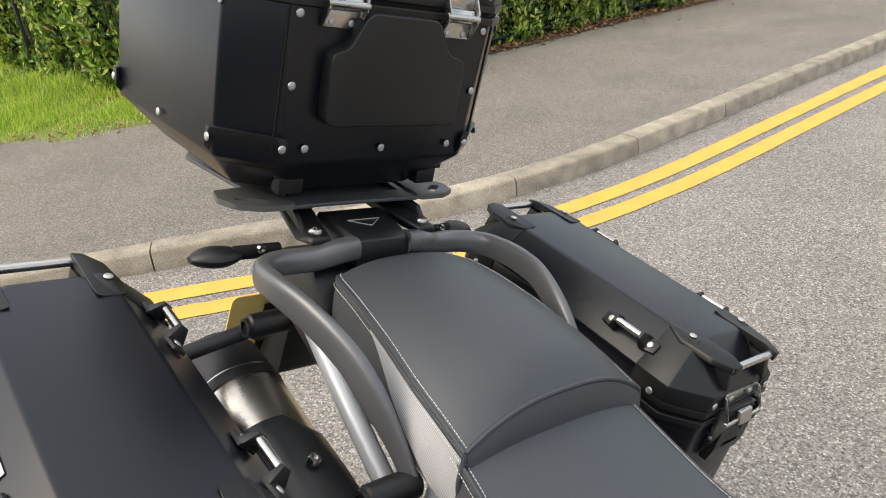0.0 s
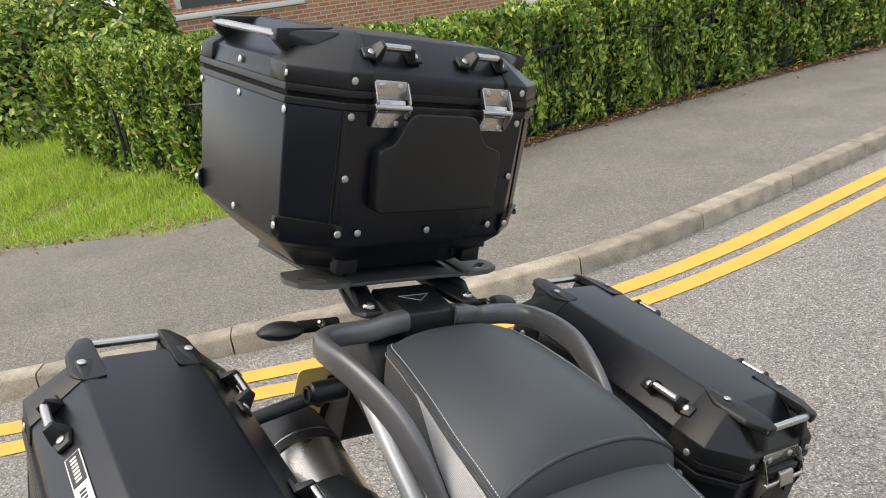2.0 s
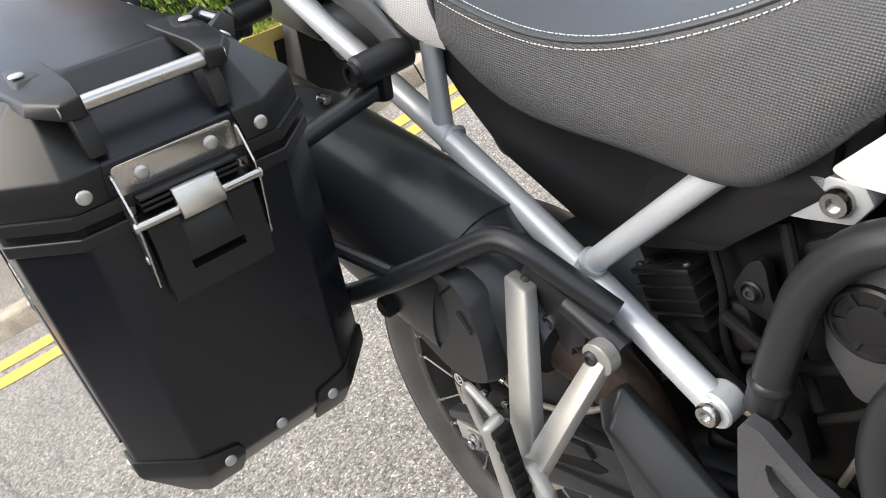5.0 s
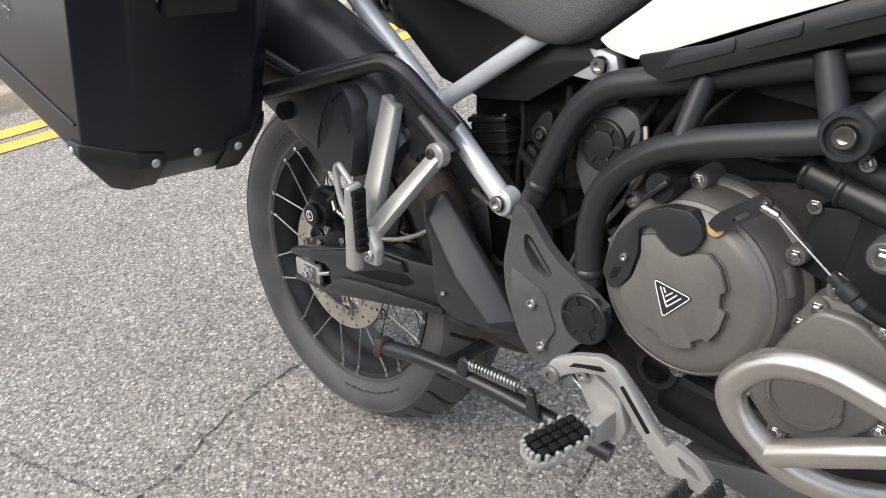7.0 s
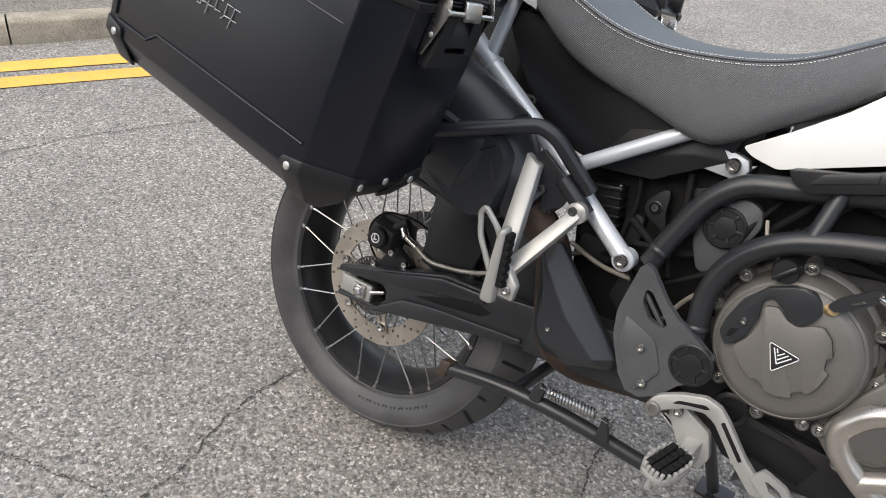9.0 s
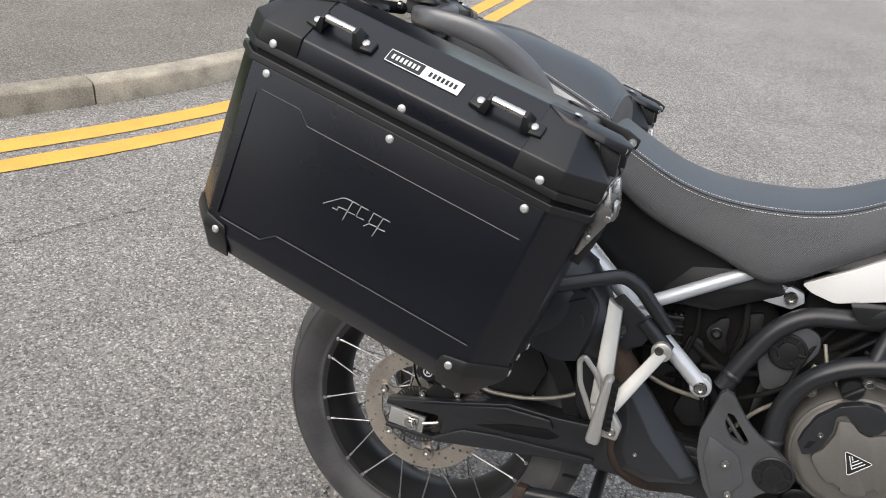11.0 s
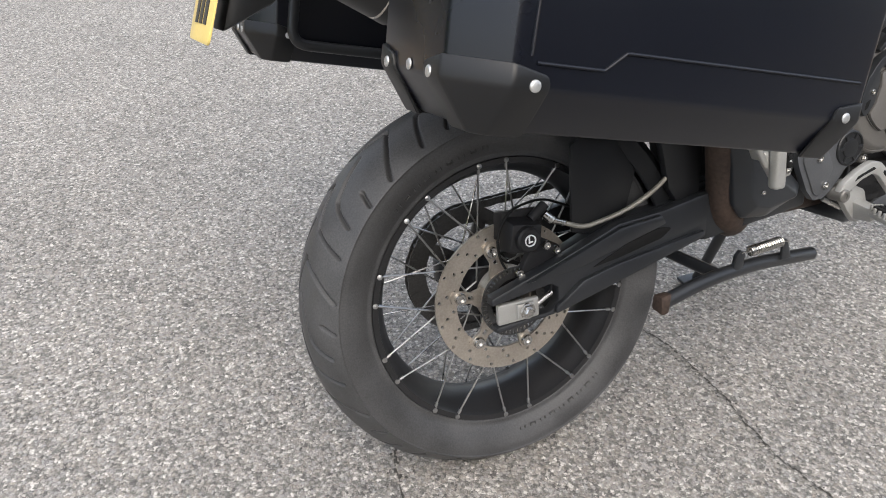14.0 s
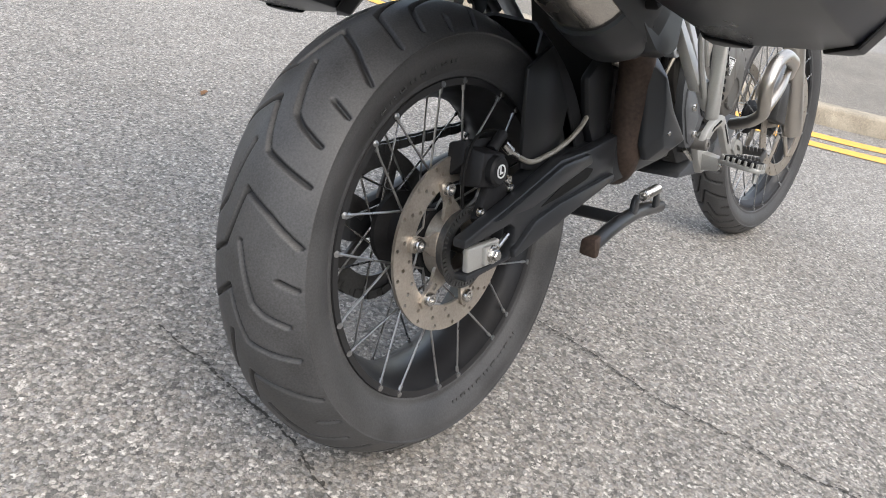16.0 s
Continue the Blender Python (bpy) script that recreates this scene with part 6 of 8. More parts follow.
for s in (-1, 1):
    tube(bm, [Vector((x, s * (r[1] + 0.001) + SY, r[2])) for x, r in zip(xs[2:], rows[2:])], 0.0022, 8, 0)
    tube(bm, [Vector((0.2165, s * w + SY, ze)), Vector((0.217, s * (w + 0.006) + SY, ze - 0.03)), Vector((0.214, s * (w - 0.004) + SY, zb))], 0.003, 8, 0.01)
part("piping", bm, M_SEAT, pill)
bm = NB()
for s in (-1, 1):
    line = [Vector((x, s * (r[1] + 0.001) + SY, r[2])) for x, r in zip(xs[2:], rows[2:])]
    stitch_rows(bm, line, 0.00048, 0.0018, 0.0027, Vector((0, -s * 0.004, 0.003)))
    stitch_rows(bm, line, 0.00048, 0.0018, 0.0027, Vector((0, s * 0.005, -0.008)))
tagged(part("stitching", bm, M_THREAD, pill), kind="stuff")
# grey panels laid on the sides
for s in (-1, 1):
    bm = NB()
    vs = []
    for x, (zc2, w2, ze2, zb2, bu2) in zip(xs, rows):
        if x < 0.03:
            continue
        t = (x - 0.03) / 0.186
        lo = 0.06 + 0.9 * min(1, t * 1.15)
        col = [0.05, 0.2, 0.35, 0.5, 0.65, 0.8, 0.96]
        ref = [(0.004, 0.02), (bu2 * 0.5, 0.2), (bu2 * 0.9, 0.45), (bu2, 0.65), (bu2, 0.88), (bu2 * 0.6, 0.97)]
        ring = []
        for c in [0.05 + (lo - 0.05) * k / 8 for k in range(9)]:
            d = 0.0
            for (d0, f0), (d1, f1) in zip(ref, ref[1:]):
                if f0 <= c <= f1:
                    d = d0 + (d1 - d0) * (c - f0) / (f1 - f0)
            ring.append(bm.verts.new((x, s * (w2 + d + 0.0015) + SY, ze2 - 0.001 + (zb2 - ze2) * c)))
        vs.append(ring)
    fs = [bm.faces.new((a[k], b[k], b[k + 1], a[k + 1])) for a, b in zip(vs, vs[1:]) for k in range(8)]
    part("grey_panel", bm, M_SEATGREY, pill, "light grey textured side panel", 60)

# -- pannier carriers --
for s in (-1, 1):
    yo = s * (0.283 if s < 0 else 0.236)
    bm = NB()
    tube(bm, [(-0.17, s * 0.15, 0.948), (-0.185, yo, 0.915), (-0.19, yo, 0.9)], 0.0105, 12, 0.015)
    tube(bm, [(0.135, s * 0.165, 0.862), (0.118, yo, 0.838), (0.1, yo, 0.8)], 0.0105, 12, 0.015)
    tube(bm, [(-0.19, yo, 0.905), (0.112, yo, 0.838), (0.075, yo, 0.66), (-0.23, yo, 0.725), (-0.19, yo, 0.905)], 0.009, 12, 0.03)
    tube(bm, [(0.06, yo, 0.668), (0.14, s * 0.272, 0.684), (0.215, s * 0.25, 0.708), (0.305, s * 0.197, 0.738), (0.332, s * 0.19, 0.728), (0.394, s * 0.164, 0.664)], 0.0115, 14, 0.025)
    tube(bm, [(0.1, yo, 0.755), (0.205, s * 0.252, 0.712)], 0.0075, 10, 0)
    prism(bm, rounded([(0.293, 0.684), (0.312, 0.704), (0.375, 0.664), (0.362, 0.632), (0.344, 0.612), (0.33, 0.618), (0.329, 0.637), (0.297, 0.667)], 0.004), s * 0.171, s * 0.178, 0.001)
    rod(bm, (0.352, s * 0.176, 0.672), (0.4, s * 0.172, 0.634), 0.0125, 16, 0.002)
    carrier = bpart("pannier_carrier", bm, M_SATIN, "black tubular pannier carrier")
    for p in ((0.305, s * 0.178, 0.682), (0.326, s * 0.178, 0.647)):
        shared("bolt", ME_DARKBOLT, carrier, axis_pose(p, (0, s, 0)) @ Matrix.Scale(0.9, 4))
    for p, q in (((-0.14, s * 0.12, 0.966), (-0.145, s * 0.172, 0.962)), ((0.152, s * 0.125, 0.889), (0.148, s * 0.188, 0.885))):
        bm = NB()
        rod(bm, p, q, 0.0165, 18, 0.003)
        lathe(bm, [(0.0125, 0.0), (0.0125, 0.006), (0.009, 0.006), (0.009, 0.002), (0, 0.002)], 16, "z", m=axis_pose(q, (0, s, 0)))
        part("mount_spacer", bm, M_PLASTIC, carrier, "black rubber mount with a hollow end")
    bm = NB()
    hull(bm, [(x, y, z) for y in (s * 0.155, s * 0.167) for x, z in ((0.133, 0.892), (0.165, 0.888), (0.15, 0.848), (0.125, 0.848))], 0.004)
    part("mount_tab", bm, M_PLASTIC, carrier)
    bm = NB()
    hull(bm, [(x, y, z) for y in (s * 0.145, s * 0.157) for x, z in ((-0.155, 0.968), (-0.13, 0.964), (-0.155, 0.935), (-0.18, 0.935))], 0.004)
    part("mount_tab", bm, M_PLASTIC, carrier)

# -- passenger pegs --
for s in (-1, 1):
    bm = NB()
    hull(bm, [(0.306 + i * 0.0125, s * (0.184 + j * 0.008), 0.688 - i * 0.006) for i in (-1, 1) for j in (-1, 1)] + [(0.328 + i * 0.015, s * (0.25 + j * 0.009), 0.532) for i in (-1, 1) for j in (-1, 1)], 0.0022)
    bar(bm, (0.393, s * 0.19, 0.634), (0.335, s * 0.255, 0.53), 0.019, 0.015, (0.2, 1, 0), 0.002, 0.024)
    hull(bm, [(0.312, s * 0.243, 0.545), (0.345, s * 0.247, 0.55), (0.368, s * 0.255, 0.528), (0.366, s * 0.255, 0.503), (0.33, s * 0.258, 0.503), (0.312, s * 0.262, 0.545), (0.345, s * 0.264, 0.55), (0.368, s * 0.268, 0.528), (0.366, s * 0.268, 0.503), (0.33, s * 0.27, 0.503)], 0.004)
    lathe(bm, [(0.0155, s * -0.006), (0.0155, s * 0.006), (0.013, s * 0.0075), (0.0, s * 0.0075)], 24, at=(0.392, s * 0.189, 0.636))
    hang = bpart("passenger_peg_hanger", bm, M_ALU, "cast aluminium passenger footrest hanger")
    bm = NB()
    tube(bm, [(0.322, s * 0.262, 0.525), (0.29, s * 0.262, 0.575), (0.281, s * 0.26, 0.608), (0.287, s * 0.26, 0.617), (0.312, s * 0.258, 0.594), (0.326, s * 0.258, 0.57)], 0.0044, 10, 0.01)
    part("heel_loop", bm, M_ALU, hang)
    shared("bolt", ME_DARKBOLT, hang, axis_pose((0.388, s * 0.196, 0.638), (0, s, 0)) @ Matrix.Scale(0.8, 4))
    bolt(hang, (0.354, s * 0.268, 0.517), (0, s, 0), 0.9)
    bm = NB()
    hull(bm, [(0.32, s * 0.266, 0.492), (0.344, s * 0.266, 0.492), (0.323, s * 0.262, 0.605), (0.338, s * 0.262, 0.608), (0.322, s * 0.284, 0.492), (0.342, s * 0.284, 0.492), (0.325, s * 0.284, 0.602), (0.336, s * 0.284, 0.604)], 0.006, seg=3)
    peg = part("passenger_peg", bm, M_ALU, hang, "folded aluminium passenger footrest")
    bm = NB()
    hull(bm, [(0.34, s * 0.266, 0.52), (0.349, s * 0.266, 0.522), (0.336, s * 0.262, 0.6), (0.344, s * 0.262, 0.6), (0.34, s * 0.28, 0.52), (0.349, s * 0.28, 0.522), (0.336, s * 0.28, 0.598), (0.344, s * 0.28, 0.598)], 0.002)
    for k in range(7):
        t = k / 6
        box(bm, (0.009, 0.016, 0.008), (0.348 - 0.006 * t, s * 0.274, 0.525 + 0.07 * t), 0.002)
    part("peg_rubber", bm, M_GASKET, peg)


def slotted_cap(parent, name, at, s, r):
    """A round plug with a raised rim and a ring of slots."""
    x, y, z = at
    bm = NB()
    lathe(bm, [(r, y - s * 0.004), (r, y + s * 0.004), (r - 0.002, y + s * 0.0055), (r - 0.004, y + s * 0.0055), (r - 0.005, y + s * 0.0035), (r * 0.56, y + s * 0.0035), (r * 0.53, y + s * 0.0055), (r * 0.45, y + s * 0.006), (0.0, y + s * 0.006)], 40, at=(x, 0, z))
    for k in range(6):
        bar(bm, Vector((x, y + s * 0.0035, z)) + Vector((math.cos(k * math.pi / 3), 0, math.sin(k * math.pi / 3))) * r * 0.5, Vector((x, y + s * 0.0035, z)) + Vector((math.cos(k * math.pi / 3), 0, math.sin(k * math.pi / 3))) * r * 0.88, r * 0.16, 0.004, (0, 1, 0), 0.0008)
    return part(name, bm, M_PLASTIC, parent, "round black slotted cap")


# -- main frame tubes --
FT = 0.0152
for s in (-1, 1):
    bm = NB()
    tube(bm, [(0.497, s * 0.135, 0.59), (0.511, s * 0.132, 0.632), (0.541, s * 0.128, 0.703), (0.578, s * 0.126, 0.739), (0.68, s * 0.126, 0.762), (0.9, s * 0.13, 0.82), (1.08, s * 0.09, 0.95)], FT, 18, 0.04)
    tube(bm, [(0.592, s * 0.145, 0.52), (0.584, s * 0.145, 0.59), (0.605, s * 0.148, 0.648), (0.65, s * 0.15, 0.688), (0.71, s * 0.15, 0.71), (0.8, s * 0.152, 0.732), (0.83, s * 0.152, 0.741)], FT, 18, 0.05)
    tube(bm, [(0.83, s * 0.152, 0.741), (0.89, s * 0.145, 0.805), (0.99, s * 0.12, 0.9)], FT, 18, 0.03)
    tube(bm, [(0.815, s * 0.15, 0.745), (0.795, s * 0.142, 0.8)], 0.0125, 14, 0)
    tube(bm, [(0.682, s * 0.15, 0.705), (0.692, s * 0.135, 0.765)], 0.0115, 14, 0)
    lathe(bm, [(0.0215, s * 0.125), (0.0215, s * 0.17), (0.0195, s * 0.173), (0.0165, s * 0.173), (0.0165, s * 0.167), (0.0, s * 0.167)], 28, at=(0.83, 0, 0.742))
    lathe(bm, [(0.0152, -0.005), (0.0172, -0.002), (0.0172, 0.002), (0.0152, 0.005)], 18, "z", m=axis_pose((0.505, s * 0.1335, 0.614), (0.014, -s * 0.003, 0.042)))
    lathe(bm, [(0.0152, -0.005), (0.0172, -0.002), (0.0172, 0.002), (0.0152, 0.005)], 18, "z", m=axis_pose((0.5905, s * 0.145, 0.535), (-0.1, 0, 1)))
    fr = bpart("frame_tube", bm, M_SATIN, "satin black steel trellis frame")
    bolt(fr, (0.83, s * 0.168, 0.742), (0, s, 0), 1.25)
    bm = NB()
    prism(bm, rounded([(0.536, 0.638), (0.539, 0.68), (0.56, 0.708), (0.59, 0.719), (0.612, 0.71), (0.618, 0.685), (0.6, 0.648), (0.58, 0.603), (0.556, 0.598)], 0.01), s * 0.09, s * 0.112, 0.004)
    pl = part("pivot_plate", bm, M_CAST, fr, "dark cast pivot plate")
    slotted_cap(pl, "pivot_cap", (0.5735, s * 0.113, 0.672), s, 0.029)

# heel guard plate
bm = NB()
ol = rounded([(0.497, 0.598), (0.51, 0.6), (0.545, 0.56), (0.578, 0.535), (0.62, 0.525), (0.635, 0.5), (0.628, 0.472), (0.6, 0.455), (0.578, 0.424), (0.545, 0.404), (0.522, 0.414), (0.49, 0.48), (0.484, 0.52)], 0.008)
plate_hole(bm, ol, rounded([(0.513, 0.565), (0.523, 0.565), (0.558, 0.528), (0.552, 0.52), (0.53, 0.525), (0.515, 0.545)], 0.004), -0.168, -0.155)
prism(bm, rounded([(0.498, 0.52), (0.55, 0.5), (0.57, 0.46), (0.545, 0.415), (0.53, 0.42), (0.5, 0.48)], 0.008), -0.171, -0.165, 0.002)
hg = bpart("heel_guard", bm, M_CAST, "dark cast heel guard plate")
slotted_cap(hg, "round_cap", (0.605, -0.166, 0.489), -1, 0.0305)
bm = NB()
bar(bm, (0.513, -0.158, 0.556), (0.55, -0.158, 0.52), 0.006, 0.006, (0, 1, 0), 0.001)
part("guard_rib", bm, M_CAST, hg)
for p in ((0.534, -0.171, 0.483), (0.552, -0.171, 0.434)):
    bolt(hg, p, (0, -1, 0), 0.8)

# -- engine --
def boss(bm, p, r, depth):
    """A round pillar under a bolt, grown out of a casting toward the right side."""
    lathe(bm, [(r * 1.15, p[1] + depth), (r * 1.1, p[1] + 0.006), (r, p[1] + 0.001), (r * 0.9, p[1]), (0.0, p[1])], 20, at=(p[0], 0, p[2]))


bm = NB()
hull(bm, [(x, y, z) for y in (-0.085, 0.1) for x, z in ((0.57, 0.42), (0.585, 0.6), (0.7, 0.66), (0.92, 0.7), (0.98, 0.6), (0.96, 0.42), (0.85, 0.36), (0.62, 0.38))], 0.015)
hull(bm, [(x, y, z) for y in (-0.115, 0.115) for x, z in ((0.83, 0.58), (0.84, 0.7), (0.93, 0.76), (1.04, 0.74), (1.0, 0.6), (0.94, 0.55))], 0.012)
hull(bm, [(x, y, z) for y in (-0.1, 0.1) for x, z in ((0.65, 0.43), (0.66, 0.36), (0.9, 0.33), (0.93, 0.42))], 0.015)
eng = bpart("engine", bm, M_ENGINE, "dark engine block with gunmetal covers")
CX, CZ = 0.706, 0.555
FLANGE_BOLTS = [(CX + 0.108 * math.cos(radians(a)), -0.124, CZ + 0.108 * math.sin(radians(a))) for a in (117, 97, 141, 33, -3, -31, -62, -93, -129, 172)]
bm = NB()
lathe(bm, [(0.109, -0.085), (0.109, -0.1), (0.106, -0.104), (0.102, -0.106), (0.1, -0.118), (0.097, -0.137), (0.092, -0.147), (0.083, -0.156), (0.077, -0.159), (0.0, -0.16)], 72, at=(CX, 0, CZ))
lathe(bm, [(0.0935, -0.13), (0.0935, -0.1475), (0.09, -0.1505), (0.088, -0.149), (0.088, -0.13)], 72, at=(CX, 0, CZ), closed=True)
for a in (20, -18, -47, -78, -111):
    m = Matrix.Translation((CX, 0, CZ)) @ pose(0, 0, 0, 0, -a, 0)
    hull(bm, [(0.085, y, z) for y in (-0.15, -0.12) for z in (-0.016, 0.016)] + [(0.102, y, z) for y in (-0.128, -0.11) for z in (-0.014, 0.014)], 0.003, m)
clutch = part("clutch_cover", bm, M_GUNMETAL, eng, "round gunmetal clutch cover")
plate_ol = [(0.663, 0.607), (0.678, 0.612), (0.694, 0.6), (0.707, 0.597), (0.723, 0.606), (0.735, 0.609), (0.748, 0.598), (0.757, 0.577), (0.7515, 0.574), (0.7535, 0.558), (0.76, 0.556), (0.756, 0.535), (0.747, 0.518), (0.742, 0.522), (0.73, 0.512), (0.733, 0.506), (0.714, 0.499), (0.699, 0.5), (0.698, 0.506), (0.684, 0.511), (0.68, 0.506), (0.664, 0.517), (0.65, 0.532), (0.645, 0.541), (0.657, 0.557), (0.665, 0.585)]
bm = NB()
mid = Vector((0.7, 0.556))
prism(bm, rounded([tuple(mid + (Vector(p) - mid) * 1.03) for p in plate_ol], 0.003), -0.155, -0.1625, 0.0012)
part("cover_step", bm, M_GUNMETAL, clutch)
bm = NB()
prism(bm, rounded([tuple(mid + (Vector(p) - mid) * 1.012) for p in plate_ol], 0.003), -0.155, -0.1632, 0.0002)
part("cover_joint", bm, M_GASKET, clutch)
bm = NB()
prism(bm, rounded(plate_ol, 0.003), -0.155, -0.1682, 0.0016)
part("inner_cover", bm, M_GUNMETAL, clutch, "stepped plate in the middle of the cover")
# black cap that wraps the upper rim
cap_ol = [(0.6215, 0.552), (0.624, 0.572), (0.634, 0.602), (0.658, 0.63), (0.686, 0.6435), (0.71, 0.645), (0.722, 0.636), (0.727, 0.623), (0.72, 0.6085), (0.707, 0.599), (0.694, 0.602), (0.679, 0.6145), (0.668, 0.62), (0.658, 0.613), (0.6605, 0.59), (0.654, 0.558), (0.6425, 0.543), (0.633, 0.537)]
bm = NB()
prism(bm, rounded(cap_ol, 0.004), -0.112, -0.167, 0.004, seg=3)
cap = part("cover_cap", bm, M_SATIN, clutch, "satin black cap over the clutch cover")
# slot not cut: a thin black inlay stands for its shaded depth
bm = NB()
prism(bm, rounded([(0.631, 0.548), (0.639, 0.552), (0.644, 0.566), (0.634, 0.562)], 0.002), -0.166, -0.1676, 0.0004)
part("cap_slot_shade", bm, M_GASKET, cap)
bolt(cap, (0.646, -0.167, 0.578), (0, -1, 0), 0.55)
# black filler plug beside the rim
bm = NB()
lathe(bm, [(0.017, -0.09), (0.017, -0.15), (0.015, -0.154), (0.0, -0.154)], 28, at=(0.668, 0, 0.655))
hull(bm, [(x, y, z) for y in (-0.15, -0.164) for x, z in ((0.654, 0.645), (0.658, 0.64), (0.683, 0.664), (0.678, 0.669))], 0.003)
part("filler_plug", bm, M_PLASTIC, clutch, "black plastic filler plug")
# triangle badge: plain frame and strokes
tp = [(0.6835, 0.5675), (0.7265, 0.5605), (0.6985, 0.5285)]
bm = NB()
prism(bm, rounded(tp, 0.004), -0.168, -0.1702, 0.0004)
badge = part("badge", bm, M_INK, clutch, "small black triangular badge with a pale rim")
bm = NB()
tm_ = sum((Vector(p) for p in tp), Vector((0, 0))) / 3
rim = rounded([tuple(tm_ + (Vector(p) - tm_) * 0.95) for p in tp], 0.004)
for p, q in zip(rim, rim[1:] + rim[:1]):
    rod(bm, (p[0], -0.1702, p[1]), (q[0], -0.1702, q[1]), 0.0006, 6)
for p, q in (((0.692, 0.5615), (0.7015, 0.542)), ((0.6955, 0.562), (0.6985, 0.5565)), ((0.7015, 0.542), (0.7155, 0.5565)), ((0.7005, 0.5475), (0.711, 0.5585)), ((0.699, 0.553), (0.706, 0.5595))):
    rod(bm, (p[0], -0.1702, p[1]), (q[0], -0.1702, q[1]), 0.0008, 6)
tagged(part("badge_strokes", bm, M_LABEL, badge), kind="stuff")
for p in FLANGE_BOLTS:
    bm = NB()
    boss(bm, p, 0.0095, 0.036)
    part("bolt_boss", bm, M_GUNMETAL, clutch)
    bolt(clutch, p, (0, -1, 0), 0.62, ME_HEX)
bm = NB()
boss(bm, (0.693, -0.138, 0.64), 0.009, 0.03)
part("bolt_boss", bm, M_GUNMETAL, clutch)
bolt(clutch, (0.693, -0.138, 0.64), (0, -1, 0), 0.62, ME_HEX)
bm = NB()
prof = [(0.0072, 0.0)]
for k in range(8):
    prof += [(0.0082, 0.001 + k * 0.0022), (0.007, 0.0021 + k * 0.0022)]
lathe(bm, prof + [(0.0075, 0.0185), (0.0, 0.0187)], 18, "z", m=axis_pose((0.729, -0.147, 0.627), (0.35, -0.85, 0.4)))
part("release_shaft", bm, M_BRASS, clutch, "brass threaded clutch shaft")
bm = NB()
plate_hole(bm, rounded([(0.727, 0.638), (0.737, 0.652), (0.772, 0.679), (0.784, 0.676), (0.783, 0.666), (0.75, 0.64), (0.738, 0.632)], 0.004), rounded([(0.75, 0.65), (0.763, 0.66), (0.766, 0.657), (0.753, 0.647)], 0.0015), -0.1665, -0.1625)
lever = part("cable_lever", bm, M_SATIN, clutch, "black slotted clutch lever")
bolt(lever, (0.777, -0.167, 0.671), (0, -1, 0), 0.45)
bm = NB()
rod(bm, (0.776, -0.172, 0.67), (0.792, -0.17, 0.664), 0.004, 12, 0.001)
tube(bm, [(0.79, -0.17, 0.665), (0.844, -0.168, 0.624)], 0.0014, 8, 0)
part("clutch_cable", bm, M_STEEL, clutch)
bm = NB()
rod(bm, (0.842, -0.168, 0.6255), (0.852, -0.167, 0.618), 0.0055, 12, 0.001)
rod(bm, (0.851, -0.167, 0.619), (0.864, -0.166, 0.61), 0.0085, 14, 0.002)
rod(bm, (0.86, -0.166, 0.612), (0.872, -0.165, 0.604), 0.0065, 14, 0.001)
part("cable_adjuster", bm, M_SATIN, clutch)
bm = NB()
tube(bm, [(0.868, -0.165, 0.606), (0.89, -0.164, 0.597), (0.93, -0.16, 0.603), (0.99, -0.14, 0.65)], 0.0058, 12, 0.02)
part("cable_sleeve", bm, M_GASKET, clutch)

# lower front cover with a raised middle
bm = NB()
side_ol = [(0.768, 0.462), (0.779, 0.507), (0.797, 0.541), (0.826, 0.587), (0.867, 0.588), (0.904, 0.565), (0.916, 0.528), (0.908, 0.478), (0.87, 0.432), (0.81, 0.422)]
prism(bm, rounded(side_ol, 0.012), -0.085, -0.122, 0.003)
smid = Vector((0.842, 0.506))
prism(bm, rounded([tuple(smid + (Vector(p) - smid) * 0.86) for p in side_ol], 0.012), -0.12, -0.136, 0.005, seg=3)
SIDE_BOLTS = [(0.826, -0.128, 0.572), (0.882, -0.128, 0.571), (0.838, -0.126, 0.594), (0.908, -0.128, 0.533), (0.9, -0.128, 0.476), (0.778, -0.128, 0.463), (0.79, -0.128, 0.528), (0.815, -0.128, 0.43)]
alt = part("side_cover", bm, M_GUNMETAL, eng, "gunmetal engine side cover")
bm = NB()
lathe(bm, [(0.036, -0.13), (0.036, -0.14), (0.034, -0.142), (0.031, -0.142), (0.03, -0.139), (0.0, -0.139)], 36, at=(0.835, 0, 0.487))
for k in range(3):
    box(bm, (0.008, 0.01, 0.014), (0.034, -0.137, 0), 0.002, Matrix.Translation((0.835, 0, 0.487)) @ pose(0, 0, 0, 0, 120 * k + 20, 0))
part("inspection_cap", bm, M_GUNMETAL, alt)
for p in SIDE_BOLTS:
    bm = NB()
    boss(bm, p, 0.0095, 0.03)
    part("bolt_boss", bm, M_GUNMETAL, alt)
    bolt(alt, p, (0, -1, 0), 0.62, ME_HEX)

# castings, pipes and cables in front of and above the covers
def block(name, outline, lo, hi, material, bevel=0.004, label=""):
    bm = NB()
    prism(bm, rounded(outline, 0.007), lo, hi, bevel)
    return part(name, bm, material, eng, label)


